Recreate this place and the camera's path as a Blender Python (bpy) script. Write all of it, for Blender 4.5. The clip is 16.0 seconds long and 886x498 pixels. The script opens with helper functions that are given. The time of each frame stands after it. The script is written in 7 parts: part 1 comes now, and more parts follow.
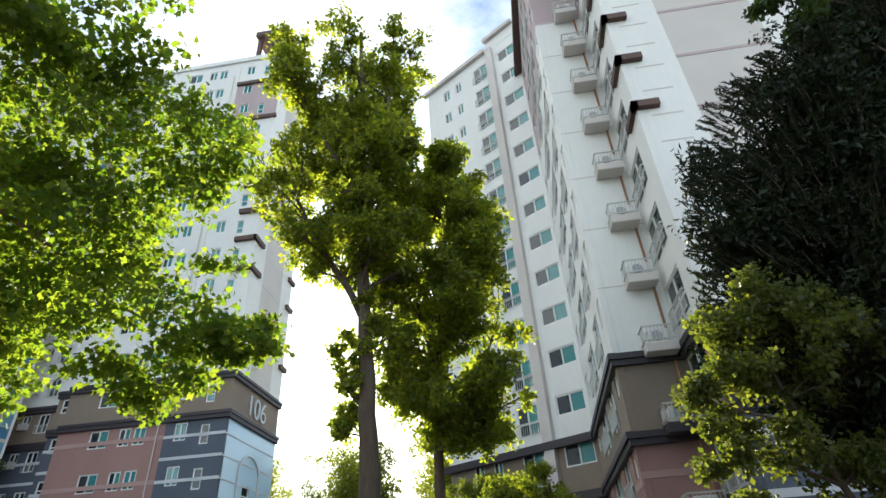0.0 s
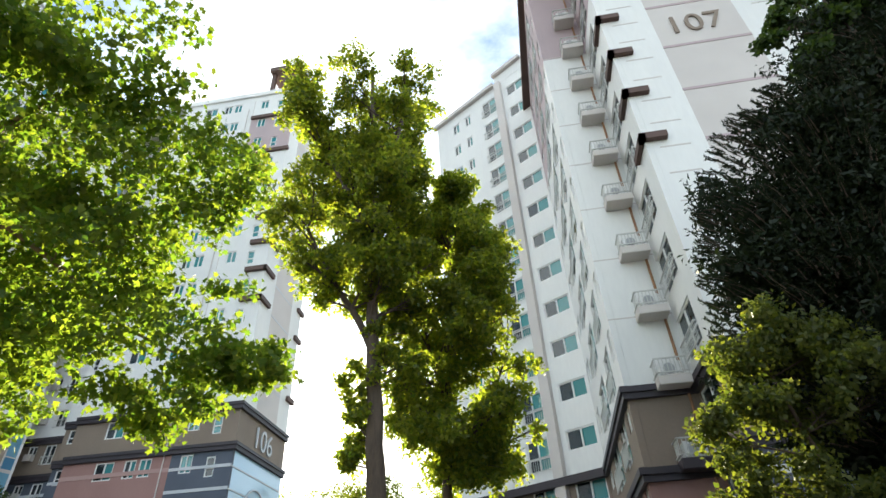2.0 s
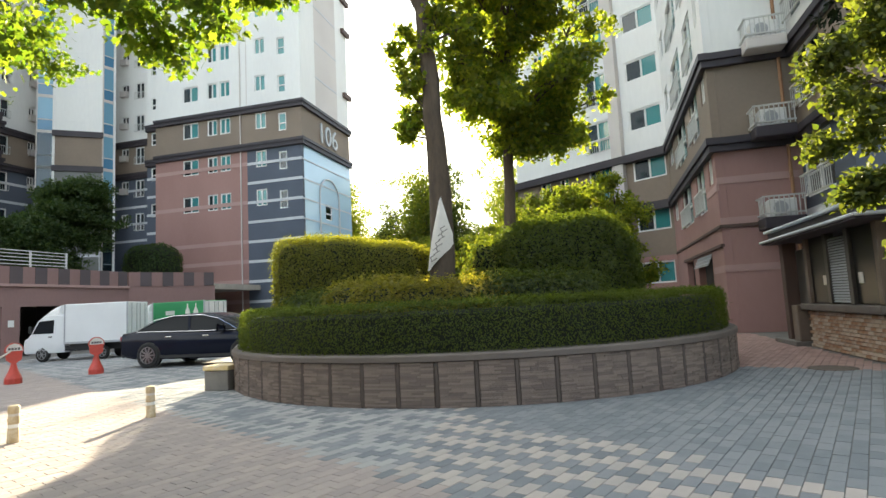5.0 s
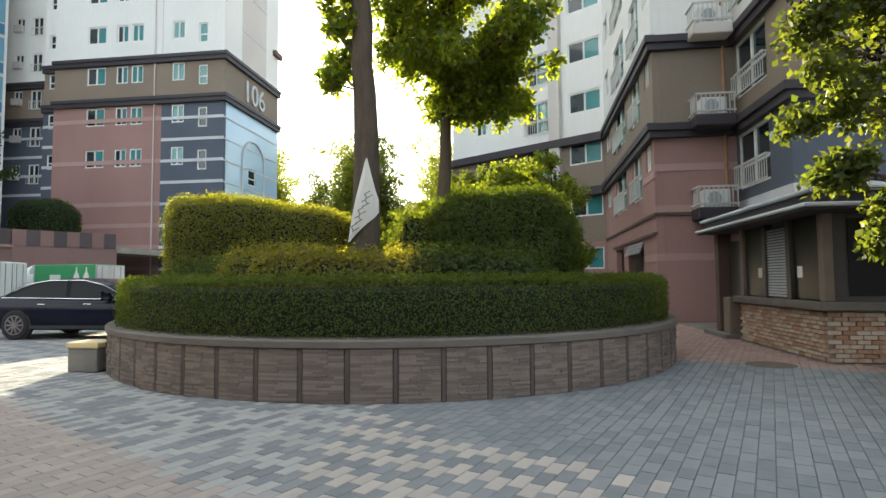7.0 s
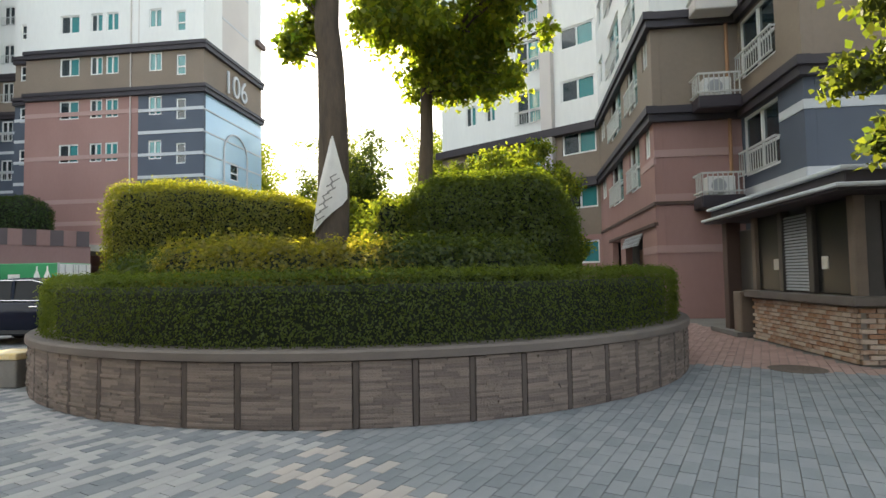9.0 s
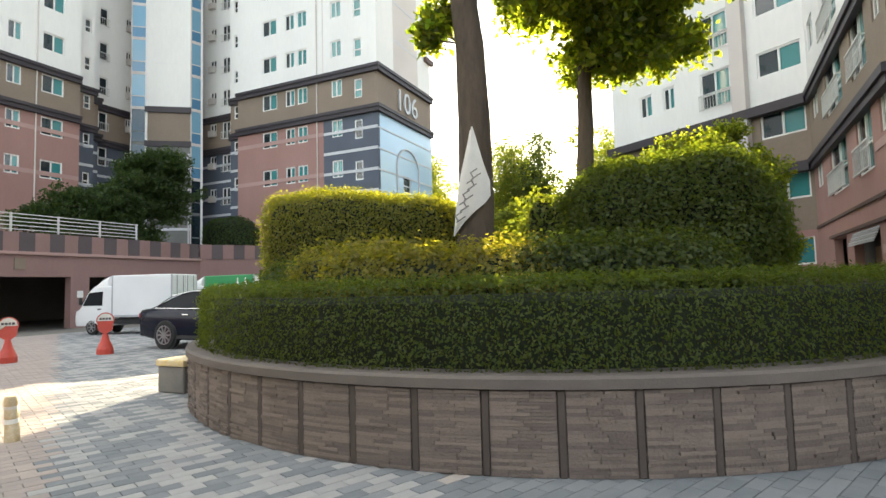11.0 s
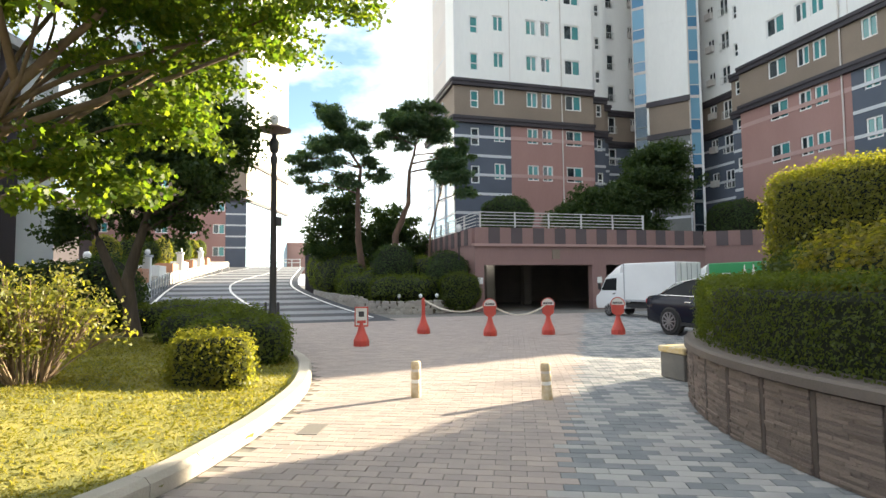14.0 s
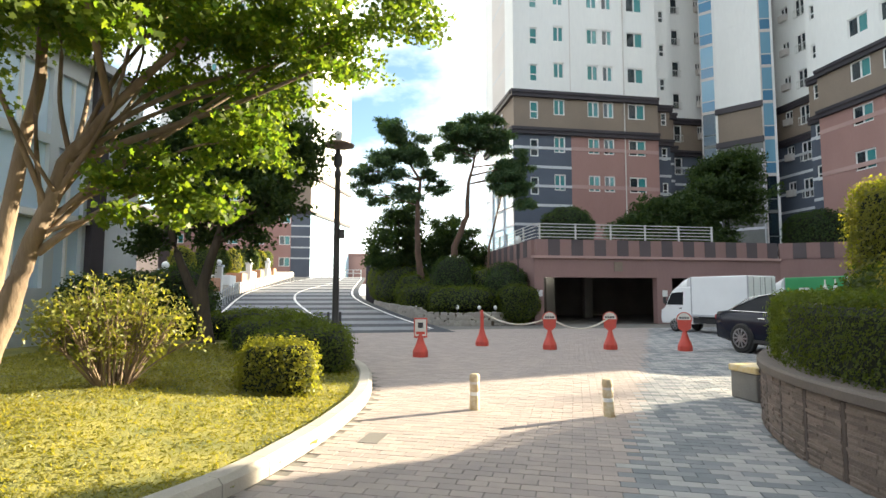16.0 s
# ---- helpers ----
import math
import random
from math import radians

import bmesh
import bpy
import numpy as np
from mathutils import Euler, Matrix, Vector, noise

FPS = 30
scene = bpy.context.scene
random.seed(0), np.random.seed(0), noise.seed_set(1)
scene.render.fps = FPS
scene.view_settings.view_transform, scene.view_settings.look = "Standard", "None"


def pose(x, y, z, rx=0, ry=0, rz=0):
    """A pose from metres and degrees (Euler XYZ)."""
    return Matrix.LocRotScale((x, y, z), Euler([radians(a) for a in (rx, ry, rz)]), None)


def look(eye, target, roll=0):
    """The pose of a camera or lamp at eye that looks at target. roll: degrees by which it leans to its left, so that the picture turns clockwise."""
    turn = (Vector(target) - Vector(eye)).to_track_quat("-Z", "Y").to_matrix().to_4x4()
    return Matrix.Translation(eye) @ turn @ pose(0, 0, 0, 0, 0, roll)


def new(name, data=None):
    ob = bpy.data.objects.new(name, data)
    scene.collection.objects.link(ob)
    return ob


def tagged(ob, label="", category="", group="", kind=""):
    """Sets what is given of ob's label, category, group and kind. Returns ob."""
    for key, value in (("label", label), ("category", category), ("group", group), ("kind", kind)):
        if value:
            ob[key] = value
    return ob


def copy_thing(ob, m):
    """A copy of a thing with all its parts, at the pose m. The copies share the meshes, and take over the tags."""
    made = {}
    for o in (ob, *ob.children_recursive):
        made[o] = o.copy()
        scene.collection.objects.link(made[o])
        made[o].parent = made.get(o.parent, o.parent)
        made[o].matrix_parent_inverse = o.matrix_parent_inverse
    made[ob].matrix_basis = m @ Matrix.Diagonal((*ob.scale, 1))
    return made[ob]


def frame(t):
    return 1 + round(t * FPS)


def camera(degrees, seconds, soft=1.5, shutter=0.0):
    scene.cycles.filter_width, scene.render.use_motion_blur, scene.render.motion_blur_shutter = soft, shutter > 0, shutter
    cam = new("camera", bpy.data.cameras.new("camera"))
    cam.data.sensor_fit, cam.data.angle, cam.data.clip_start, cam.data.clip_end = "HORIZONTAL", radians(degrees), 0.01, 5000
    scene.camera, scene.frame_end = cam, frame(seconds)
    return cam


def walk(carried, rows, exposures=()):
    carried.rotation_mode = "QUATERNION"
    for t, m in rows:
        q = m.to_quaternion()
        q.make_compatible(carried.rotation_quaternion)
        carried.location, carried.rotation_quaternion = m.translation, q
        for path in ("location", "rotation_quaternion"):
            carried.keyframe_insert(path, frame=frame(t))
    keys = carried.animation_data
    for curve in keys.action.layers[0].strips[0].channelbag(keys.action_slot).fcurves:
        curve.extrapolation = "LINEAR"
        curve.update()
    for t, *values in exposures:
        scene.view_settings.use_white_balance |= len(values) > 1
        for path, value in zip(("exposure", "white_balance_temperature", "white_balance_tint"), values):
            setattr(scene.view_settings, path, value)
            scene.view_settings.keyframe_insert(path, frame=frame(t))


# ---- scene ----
cam = camera(77.5, 16.0)
METRES, EYE, TILT, LEAN, TURN = 5.2, 1.65, 0.0, 0.0, 6.2
ROWS = [
    (0.0, 0.0, 0.0, 0.0, 2.11, 32.72, 3.26),
    (0.5, -0.004, -0.0098, 0.0012, 2.43, 36.7, 3.21),
    (1.0, -0.0085, -0.0128, 0.0012, 2.13, 38.45, 2.92),
    (1.5, -0.007, -0.0104, -0.0002, 2.02, 38.49, 2.71),
    (2.0, -0.0003, 0.0012, -0.0089, 2.79, 36.02, 2.57),
    (2.5, 0.0044, 0.0172, -0.0235, 6.28, 26.83, 2.43),
    (3.0, 0.0024, 0.042, -0.035, 8.12, 20.15, 1.5),
    (3.5, -0.0115, 0.0707, -0.0397, 8.7, 15.33, 1.71),
    (4.0, -0.0241, 0.0992, -0.0479, 9.22, 10.42, 2.56),
    (6.5, -0.0296, 0.3583, -0.0586, 5.69, 3.7, 0.12),
    (7.0, -0.0372, 0.415, -0.0573, 1.58, 3.21, 0.41),
    (7.5, -0.0309, 0.4653, -0.0591, -0.47, 3.04, 0.3),
    (8.0, -0.0243, 0.5225, -0.06, -2.42, 2.67, 0.07),
    (10.5, 0.0236, 0.8023, -0.0566, 13.67, 3.82, 2.02),
    (11.0, 0.0276, 0.847, -0.0594, 18.9, 3.93, 1.54),
    (11.5, 0.029, 0.8782, -0.0573, 26.96, 4.22, 1.24),
    (12.0, 0.0365, 0.8981, -0.0575, 40.71, 4.23, -0.32),
    (12.5, 0.0373, 0.8934, -0.0577, 50.06, 3.96, -0.52),
    (13.0, 0.0364, 0.8843, -0.0563, 60.38, 3.76, -0.31),
    (13.5, 0.0361, 0.8792, -0.0551, 64.27, 3.5, 0.41),
    (14.0, 0.0379, 0.8742, -0.0529, 68.25, 3.5, 0.56),
    (14.5, 0.0419, 0.8694, -0.0518, 71.66, 3.89, 0.44),
    (15.0, 0.0433, 0.8695, -0.0521, 72.79, 4.07, 0.3),
    (15.5, 0.0476, 0.8674, -0.05, 73.52, 4.67, 0.08),
    (16.0, 0.0463, 0.8699, -0.0503, 74.29, 4.7, -0.1),
]
walk(cam, [(t, pose(0, 0, EYE, TILT, LEAN, TURN) @ pose(METRES * x, METRES * y, METRES * z, 90 + pitch, roll, yaw)) for t, x, y, z, yaw, pitch, roll in ROWS],
     exposures=[(0.0, 2.0, 6400, 3), (2.0, 2.2, 6500, 3), (2.5, 2.18, 6600, 3), (3.0, 2.52, 6650, 3), (3.4, 2.54, 6750, 3), (7.0, 2.44, 6850, 4), (8.2, 2.49, 6850, 4), (10.5, 2.52, 7200, 6), (11.1, 2.75, 7200, 6), (11.7, 2.65, 7100, 6), (12.5, 2.5, 7000, 6), (14.0, 2.38, 6900, 6), (16.0, 2.34, 6850, 5)])

# ---- world, sun ----
SUN_AZ, SUN_EL = 15.7, 17.0          # degrees left of +y, above the horizon
world = bpy.data.worlds.new("world")
scene.world = world
world.use_nodes = True
wn, wl = world.node_tree.nodes, world.node_tree.links
sky = wn.new("ShaderNodeTexSky")
sky.sky_type, sky.sun_disc = "NISHITA", False
sky.sun_elevation, sky.sun_rotation = radians(SUN_EL), radians(-SUN_AZ)
sky.air_density, sky.dust_density, sky.ozone_density = 1.0, 0.8, 2.5
wc = wn.new("ShaderNodeTexCoord")
wmap = wn.new("ShaderNodeMapping")
wmap.inputs["Scale"].default_value = (1.0, 1.0, 2.2)
wl.new(wc.outputs["Generated"], wmap.inputs["Vector"])
cloud = wn.new("ShaderNodeTexNoise")
cloud.inputs["Scale"].default_value, cloud.inputs["Detail"].default_value, cloud.inputs["Roughness"].default_value = 2.3, 7.0, 0.55
wl.new(wmap.outputs["Vector"], cloud.inputs["Vector"])
cramp = wn.new("ShaderNodeValToRGB")
cramp.color_ramp.elements[0].position, cramp.color_ramp.elements[1].position = 0.385, 0.585
cramp.color_ramp.elements[0].color, cramp.color_ramp.elements[1].color = (0, 0, 0, 1), (0.85, 0.85, 0.85, 1)
wl.new(cloud.outputs["Fac"], cramp.inputs["Fac"])
wmix = wn.new("ShaderNodeMixRGB")
wmix.inputs["Color2"].default_value = (7.5, 7.6, 7.8, 1)
wl.new(cramp.outputs["Color"], wmix.inputs["Fac"])
wl.new(sky.outputs["Color"], wmix.inputs["Color1"])
bg = wn["Background"]
bg.inputs["Strength"].default_value = 0.075
wl.new(wmix.outputs["Color"], bg.inputs["Color"])
sun_data = bpy.data.lights.new("sun", "SUN")
sun_data.energy, sun_data.angle, sun_data.color = 5.0, radians(0.6), (1.0, 0.86, 0.66)
sun = new("sun", sun_data)
sun.matrix_world = look((-math.sin(radians(SUN_AZ)) * 100, math.cos(radians(SUN_AZ)) * 100, math.tan(radians(SUN_EL)) * 100), (0, 0, 0))


# ---- materials ----
def mat(name, c1, c2=None, rough=0.7, scale=3.0, metal=0.0, bump=0.0, bscale=40.0, spread="none", fine=0.35, coat=0.0, stretch=(1, 1, 1)):
    """A surface whose colour drifts between c1 and c2 at two scales; spread 'object' or 'island' adds a difference from piece to piece."""
    m = bpy.data.materials.new(name)
    m.use_nodes = True
    n, l = m.node_tree.nodes, m.node_tree.links
    b = n["Principled BSDF"]
    b.inputs["Roughness"].default_value, b.inputs["Metallic"].default_value = rough, metal
    b.inputs["Coat Weight"].default_value = coat
    c2 = c2 or tuple(v * 0.75 for v in c1)
    tc, mp = n.new("ShaderNodeTexCoord"), n.new("ShaderNodeMapping")
    mp.inputs["Scale"].default_value = stretch
    l.new(tc.outputs["Object"], mp.inputs["Vector"])
    a, d = n.new("ShaderNodeTexNoise"), n.new("ShaderNodeTexNoise")
    a.inputs["Scale"].default_value, d.inputs["Scale"].default_value = scale, bscale
    a.inputs["Detail"].default_value, d.inputs["Detail"].default_value = 5.0, 3.0
    l.new(mp.outputs["Vector"], a.inputs["Vector"]), l.new(mp.outputs["Vector"], d.inputs["Vector"])
    mix = n.new("ShaderNodeMath")
    mix.operation = "MULTIPLY_ADD"
    mix.inputs[1].default_value = fine
    l.new(d.outputs["Fac"], mix.inputs[0]), l.new(a.outputs["Fac"], mix.inputs[2])
    fac = mix.outputs[0]
    if spread != "none":
        s = n.new("ShaderNodeObjectInfo") if spread == "object" else n.new("ShaderNodeNewGeometry")
        ad = n.new("ShaderNodeMath")
        ad.operation = "MULTIPLY_ADD"
        ad.inputs[1].default_value = 0.7
        l.new(s.outputs["Random" if spread == "object" else "Random Per Island"], ad.inputs[0])
        sub = n.new("ShaderNodeMath")
        sub.operation = "SUBTRACT"
        sub.inputs[1].default_value = 0.35
        l.new(fac, sub.inputs[0]), l.new(sub.outputs[0], ad.inputs[2])
        fac = ad.outputs[0]
    ramp = n.new("ShaderNodeValToRGB")
    ramp.color_ramp.elements[0].position, ramp.color_ramp.elements[1].position = 0.38, 0.85
    ramp.color_ramp.elements[0].color, ramp.color_ramp.elements[1].color = (*c1, 1), (*c2, 1)
    l.new(fac, ramp.inputs["Fac"]), l.new(ramp.outputs["Color"], b.inputs["Base Color"])
    if bump:
        bp = n.new("ShaderNodeBump")
        bp.inputs["Strength"].default_value, bp.inputs["Distance"].default_value = bump, 0.02
        l.new(d.outputs["Fac"], bp.inputs["Height"]), l.new(bp.outputs["Normal"], b.inputs["Normal"])
    return m


def leaf_mat(name, c1, c2, through_light=0.5):
    m = bpy.data.materials.new(name)
    m.use_nodes = True
    n, l = m.node_tree.nodes, m.node_tree.links
    n.remove(n["Principled BSDF"])
    g, ramp = n.new("ShaderNodeNewGeometry"), n.new("ShaderNodeValToRGB")
    ramp.color_ramp.elements[0].color, ramp.color_ramp.elements[1].color = (*c1, 1), (*c2, 1)
    l.new(g.outputs["Random Per Island"], ramp.inputs["Fac"])
    d, t, gl = n.new("ShaderNodeBsdfDiffuse"), n.new("ShaderNodeBsdfTranslucent"), n.new("ShaderNodeBsdfGlossy")
    gl.inputs["Roughness"].default_value = 0.45
    hue = n.new("ShaderNodeMixRGB")
    hue.blend_type, hue.inputs["Fac"].default_value = "MULTIPLY", 1.0
    hue.inputs["Color2"].default_value = (2.8, 2.7, 0.85, 1)
    l.new(ramp.outputs["Color"], hue.inputs["Color1"])
    l.new(ramp.outputs["Color"], d.inputs["Color"]), l.new(hue.outputs["Color"], t.inputs["Color"])
    a, b = n.new("ShaderNodeMixShader"), n.new("ShaderNodeMixShader")
    a.inputs["Fac"].default_value, b.inputs["Fac"].default_value = through_light, 0.02
    l.new(d.outputs[0], a.inputs[1]), l.new(t.outputs[0], a.inputs[2])
    l.new(a.outputs[0], b.inputs[1]), l.new(gl.outputs[0], b.inputs[2])
    l.new(b.outputs[0], n["Material Output"].inputs["Surface"])
    return m


def glass_mat(name, color, clear=0.3, rough=0.04):
    m = bpy.data.materials.new(name)
    m.use_nodes = True
    b = m.node_tree.nodes["Principled BSDF"]
    b.inputs["Base Color"].default_value = (*color, 1)
    b.inputs["Roughness"].default_value, b.inputs["Transmission Weight"].default_value, b.inputs["IOR"].default_value = rough, clear, 1.5
    b.inputs["Specular IOR Level"].default_value = 0.8
    return m


def glow_mat(name, color, strength):
    m = bpy.data.materials.new(name)
    m.use_nodes = True
    b = m.node_tree.nodes["Principled BSDF"]
    b.inputs["Base Color"].default_value = (*color, 1)
    b.inputs["Emission Color"].default_value, b.inputs["Emission Strength"].default_value = (*color, 1), strength
    return m


WHITE = mat("white wall paint", (0.80, 0.80, 0.78), (0.70, 0.70, 0.69), 0.75, 0.25, bump=0.05, bscale=6, stretch=(1, 1, 0.25))
PALE = mat("pale grey wall paint", (0.62, 0.58, 0.55), (0.54, 0.50, 0.48), 0.75, 0.3)
MAUVE = mat("mauve wall paint", (0.48, 0.38, 0.39), (0.41, 0.33, 0.34), 0.75, 0.3)
BROWN = mat("taupe wall paint", (0.26, 0.205, 0.16), (0.21, 0.165, 0.13), 0.8, 0.4, bump=0.05, bscale=8)
PARAPET = mat("dull plum panel paint", (0.115, 0.09, 0.095), (0.09, 0.072, 0.076), 0.8, 0.6)
RED = mat("dusty red wall paint", (0.35, 0.205, 0.185), (0.30, 0.17, 0.152), 0.8, 0.4, bump=0.05, bscale=8, stretch=(1, 1, 0.4))
GARAGERED = mat("faded brownish red concrete", (0.29, 0.178, 0.165), (0.24, 0.145, 0.135), 0.85, 0.5, bump=0.08, bscale=10, stretch=(1, 1, 0.4))
REDLIGHT = mat("pale red band paint", (0.43, 0.285, 0.26), (0.39, 0.25, 0.23), 0.8, 0.6)
SLATE = mat("slate blue wall paint", (0.095, 0.112, 0.15), (0.075, 0.09, 0.12), 0.75, 0.5)
STRIPE = mat("light stripe paint", (0.58, 0.60, 0.63), (0.50, 0.52, 0.55), 0.75, 0.8)
CORNICE = mat("dark plum cornice paint", (0.045, 0.036, 0.045), (0.032, 0.027, 0.034), 0.6, 0.8)
CAP = mat("dark brown cap paint", (0.11, 0.06, 0.05), (0.08, 0.05, 0.04), 0.7, 0.8)
FRAME = mat("white window frame", (0.78, 0.78, 0.76), (0.70, 0.70, 0.69), 0.45, 1.5)
GREYFRAME = mat("grey louvre metal", (0.42, 0.43, 0.45), (0.34, 0.35, 0.37), 0.45, 2.0)
PANE = glass_mat("teal window glass", (0.05, 0.26, 0.27), 0.15)
PANEDARK = glass_mat("dark window glass", (0.02, 0.035, 0.045), 0.15)
CURTAIN = glass_mat("blue tower glazing", (0.20, 0.40, 0.54), 0.1)
CURTAINLOW = glass_mat("blue tower spandrel glass", (0.10, 0.25, 0.40), 0.1)
CLADGLASS = glass_mat("pale blue end cladding", (0.42, 0.60, 0.74), 0.0, 0.16)
# Near-black stands for unlit rooms: their dimness is in the colour.
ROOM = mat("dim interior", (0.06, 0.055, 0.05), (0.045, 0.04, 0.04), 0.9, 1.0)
RAIL = mat("pale painted railing", (0.60, 0.60, 0.58), (0.52, 0.52, 0.50), 0.4, 3.0)
CONC = mat("pale concrete", (0.50, 0.46, 0.40), (0.38, 0.345, 0.30), 0.85, 2.0, bump=0.25, bscale=60)
# Darker copy of CONC; the garage's shade is put into the colour.
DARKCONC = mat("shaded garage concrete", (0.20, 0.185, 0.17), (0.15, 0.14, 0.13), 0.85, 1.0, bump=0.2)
COPING = mat("brown stone coping", (0.155, 0.13, 0.115), (0.115, 0.097, 0.088), 0.75, 2.5, bump=0.3, bscale=50)
PILASTER = mat("dark brown stone strip", (0.09, 0.07, 0.06), (0.065, 0.05, 0.044), 0.7, 3.0, bump=0.3, bscale=50)
SPLIT = mat("split stone strip", (0.225, 0.178, 0.152), (0.14, 0.11, 0.097), 0.85, 3.0, bump=0.6, bscale=45, spread="object")
SPLITJ = mat("split stone strips", (0.225, 0.178, 0.152), (0.14, 0.11, 0.097), 0.85, 3.0, bump=0.6, bscale=45, spread="island")
PAVEB = mat("blue grey paver", (0.16, 0.176, 0.193), (0.212, 0.225, 0.24), 0.85, 4.0, bump=0.3, bscale=120, spread="object")
PAVEL = mat("pale cream paver", (0.43, 0.38, 0.35), (0.365, 0.33, 0.31), 0.85, 4.0, bump=0.3, bscale=120, spread="object")
PAVEG = mat("light grey paver", (0.295, 0.293, 0.297), (0.35, 0.345, 0.345), 0.85, 4.0, bump=0.3, bscale=120, spread="object")
PAVER = mat("brick red paver", (0.36, 0.235, 0.205), (0.29, 0.19, 0.17), 0.85, 4.0, bump=0.3, bscale=120, spread="object")
PAVERJ = mat("brick red pavers", (0.36, 0.235, 0.205), (0.29, 0.19, 0.17), 0.85, 4.0, bump=0.3, bscale=120, spread="island")
PAVEGJ = mat("light grey pavers", (0.295, 0.293, 0.297), (0.35, 0.345, 0.345), 0.85, 4.0, bump=0.3, bscale=120, spread="island")
PAVEP = mat("pinkish beige paver", (0.375, 0.315, 0.29), (0.31, 0.265, 0.25), 0.85, 4.0, bump=0.3, bscale=120, spread="object")
PAVEBJ = mat("blue grey pavers", (0.16, 0.176, 0.193), (0.212, 0.225, 0.24), 0.85, 4.0, bump=0.3, bscale=120, spread="island")
PAVELJ = mat("pale cream pavers", (0.43, 0.38, 0.35), (0.365, 0.33, 0.31), 0.85, 4.0, bump=0.3, bscale=120, spread="island")
PAVEPJ = mat("pinkish beige pavers", (0.375, 0.315, 0.29), (0.31, 0.265, 0.25), 0.85, 4.0, bump=0.3, bscale=120, spread="island")
JOINT = mat("sandy joint bed", (0.19, 0.18, 0.165), (0.14, 0.132, 0.122), 0.95, 2.0, bump=0.3, bscale=80)
FARGROUND = mat("far asphalt ground", (0.16, 0.155, 0.15), (0.12, 0.115, 0.11), 0.9, 0.3)
ASPHALT = mat("dark ramp paint", (0.055, 0.06, 0.075), (0.045, 0.05, 0.06), 0.85, 1.0, bump=0.3, bscale=90)
ROADLINE = mat("light ramp paint", (0.23, 0.24, 0.26), (0.18, 0.19, 0.21), 0.8, 2.0)
SOIL = mat("dry soil", (0.13, 0.10, 0.07), (0.09, 0.07, 0.05), 0.95, 3.0, bump=0.6, bscale=50)
# The darker colour is moss and green patches plus painted dapples of maple shade.
LAWN = mat("dry mossy lawn", (0.32, 0.28, 0.065), (0.12, 0.13, 0.035), 0.95, 2.2, bump=0.7, bscale=60)
BARK = mat("grey brown bark", (0.115, 0.085, 0.06), (0.06, 0.045, 0.034), 0.95, 5.0, bump=1.0, bscale=28, stretch=(1, 1, 0.25))
PINEBARK = mat("reddish pine bark", (0.17, 0.10, 0.065), (0.09, 0.055, 0.04), 0.95, 5.0, bump=1.0, bscale=24, stretch=(1, 1, 0.3))
MAPLEBARK = mat("tan maple bark", (0.24, 0.175, 0.12), (0.14, 0.10, 0.07), 0.9, 4.0, bump=0.6, bscale=30, stretch=(1, 1, 0.3))
HEDGE = leaf_mat("clipped hedge leaves", (0.046, 0.070, 0.014), (0.074, 0.094, 0.019), 0.45)
HEDGEY = leaf_mat("yellowish hedge leaves", (0.100, 0.114, 0.024), (0.155, 0.150, 0.032), 0.52)
# Gold of the middle planter shrub: sunlight through the gap, put into the colour.
SHRUBSUN = leaf_mat("golden shrub leaves", (0.088, 0.095, 0.023), (0.18, 0.155, 0.036), 0.55)
AZALEA = leaf_mat("azalea leaves", (0.10, 0.12, 0.035), (0.20, 0.19, 0.06), 0.42)
# Near-black, so the shade between hedge leaves is in the colour.
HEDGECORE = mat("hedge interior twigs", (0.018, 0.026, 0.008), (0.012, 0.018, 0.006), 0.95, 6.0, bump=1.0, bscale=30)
LEAFT = leaf_mat("tall tree leaves", (0.054, 0.090, 0.020), (0.150, 0.165, 0.030), 0.7)
LEAFM = leaf_mat("maple leaves", (0.044, 0.090, 0.018), (0.108, 0.140, 0.028), 0.56)
# Dark leaf green that also carries the shade the trees stand in.
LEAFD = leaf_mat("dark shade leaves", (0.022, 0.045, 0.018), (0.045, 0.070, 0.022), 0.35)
LEAFY = leaf_mat("yellow green leaves", (0.065, 0.095, 0.022), (0.12, 0.135, 0.028), 0.5)
# Lighter copy of LEAFB: sun on the small tree is in the colour.
LEAFR = leaf_mat("sunlit mid green leaves", (0.037, 0.056, 0.017), (0.090, 0.103, 0.029), 0.43)
LEAFB = leaf_mat("mid green leaves", (0.026, 0.044, 0.015), (0.068, 0.086, 0.022), 0.42)
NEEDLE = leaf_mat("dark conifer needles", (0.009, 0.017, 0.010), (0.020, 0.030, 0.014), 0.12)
PINE = leaf_mat("pine needles", (0.036, 0.078, 0.047), (0.080, 0.122, 0.062), 0.34)


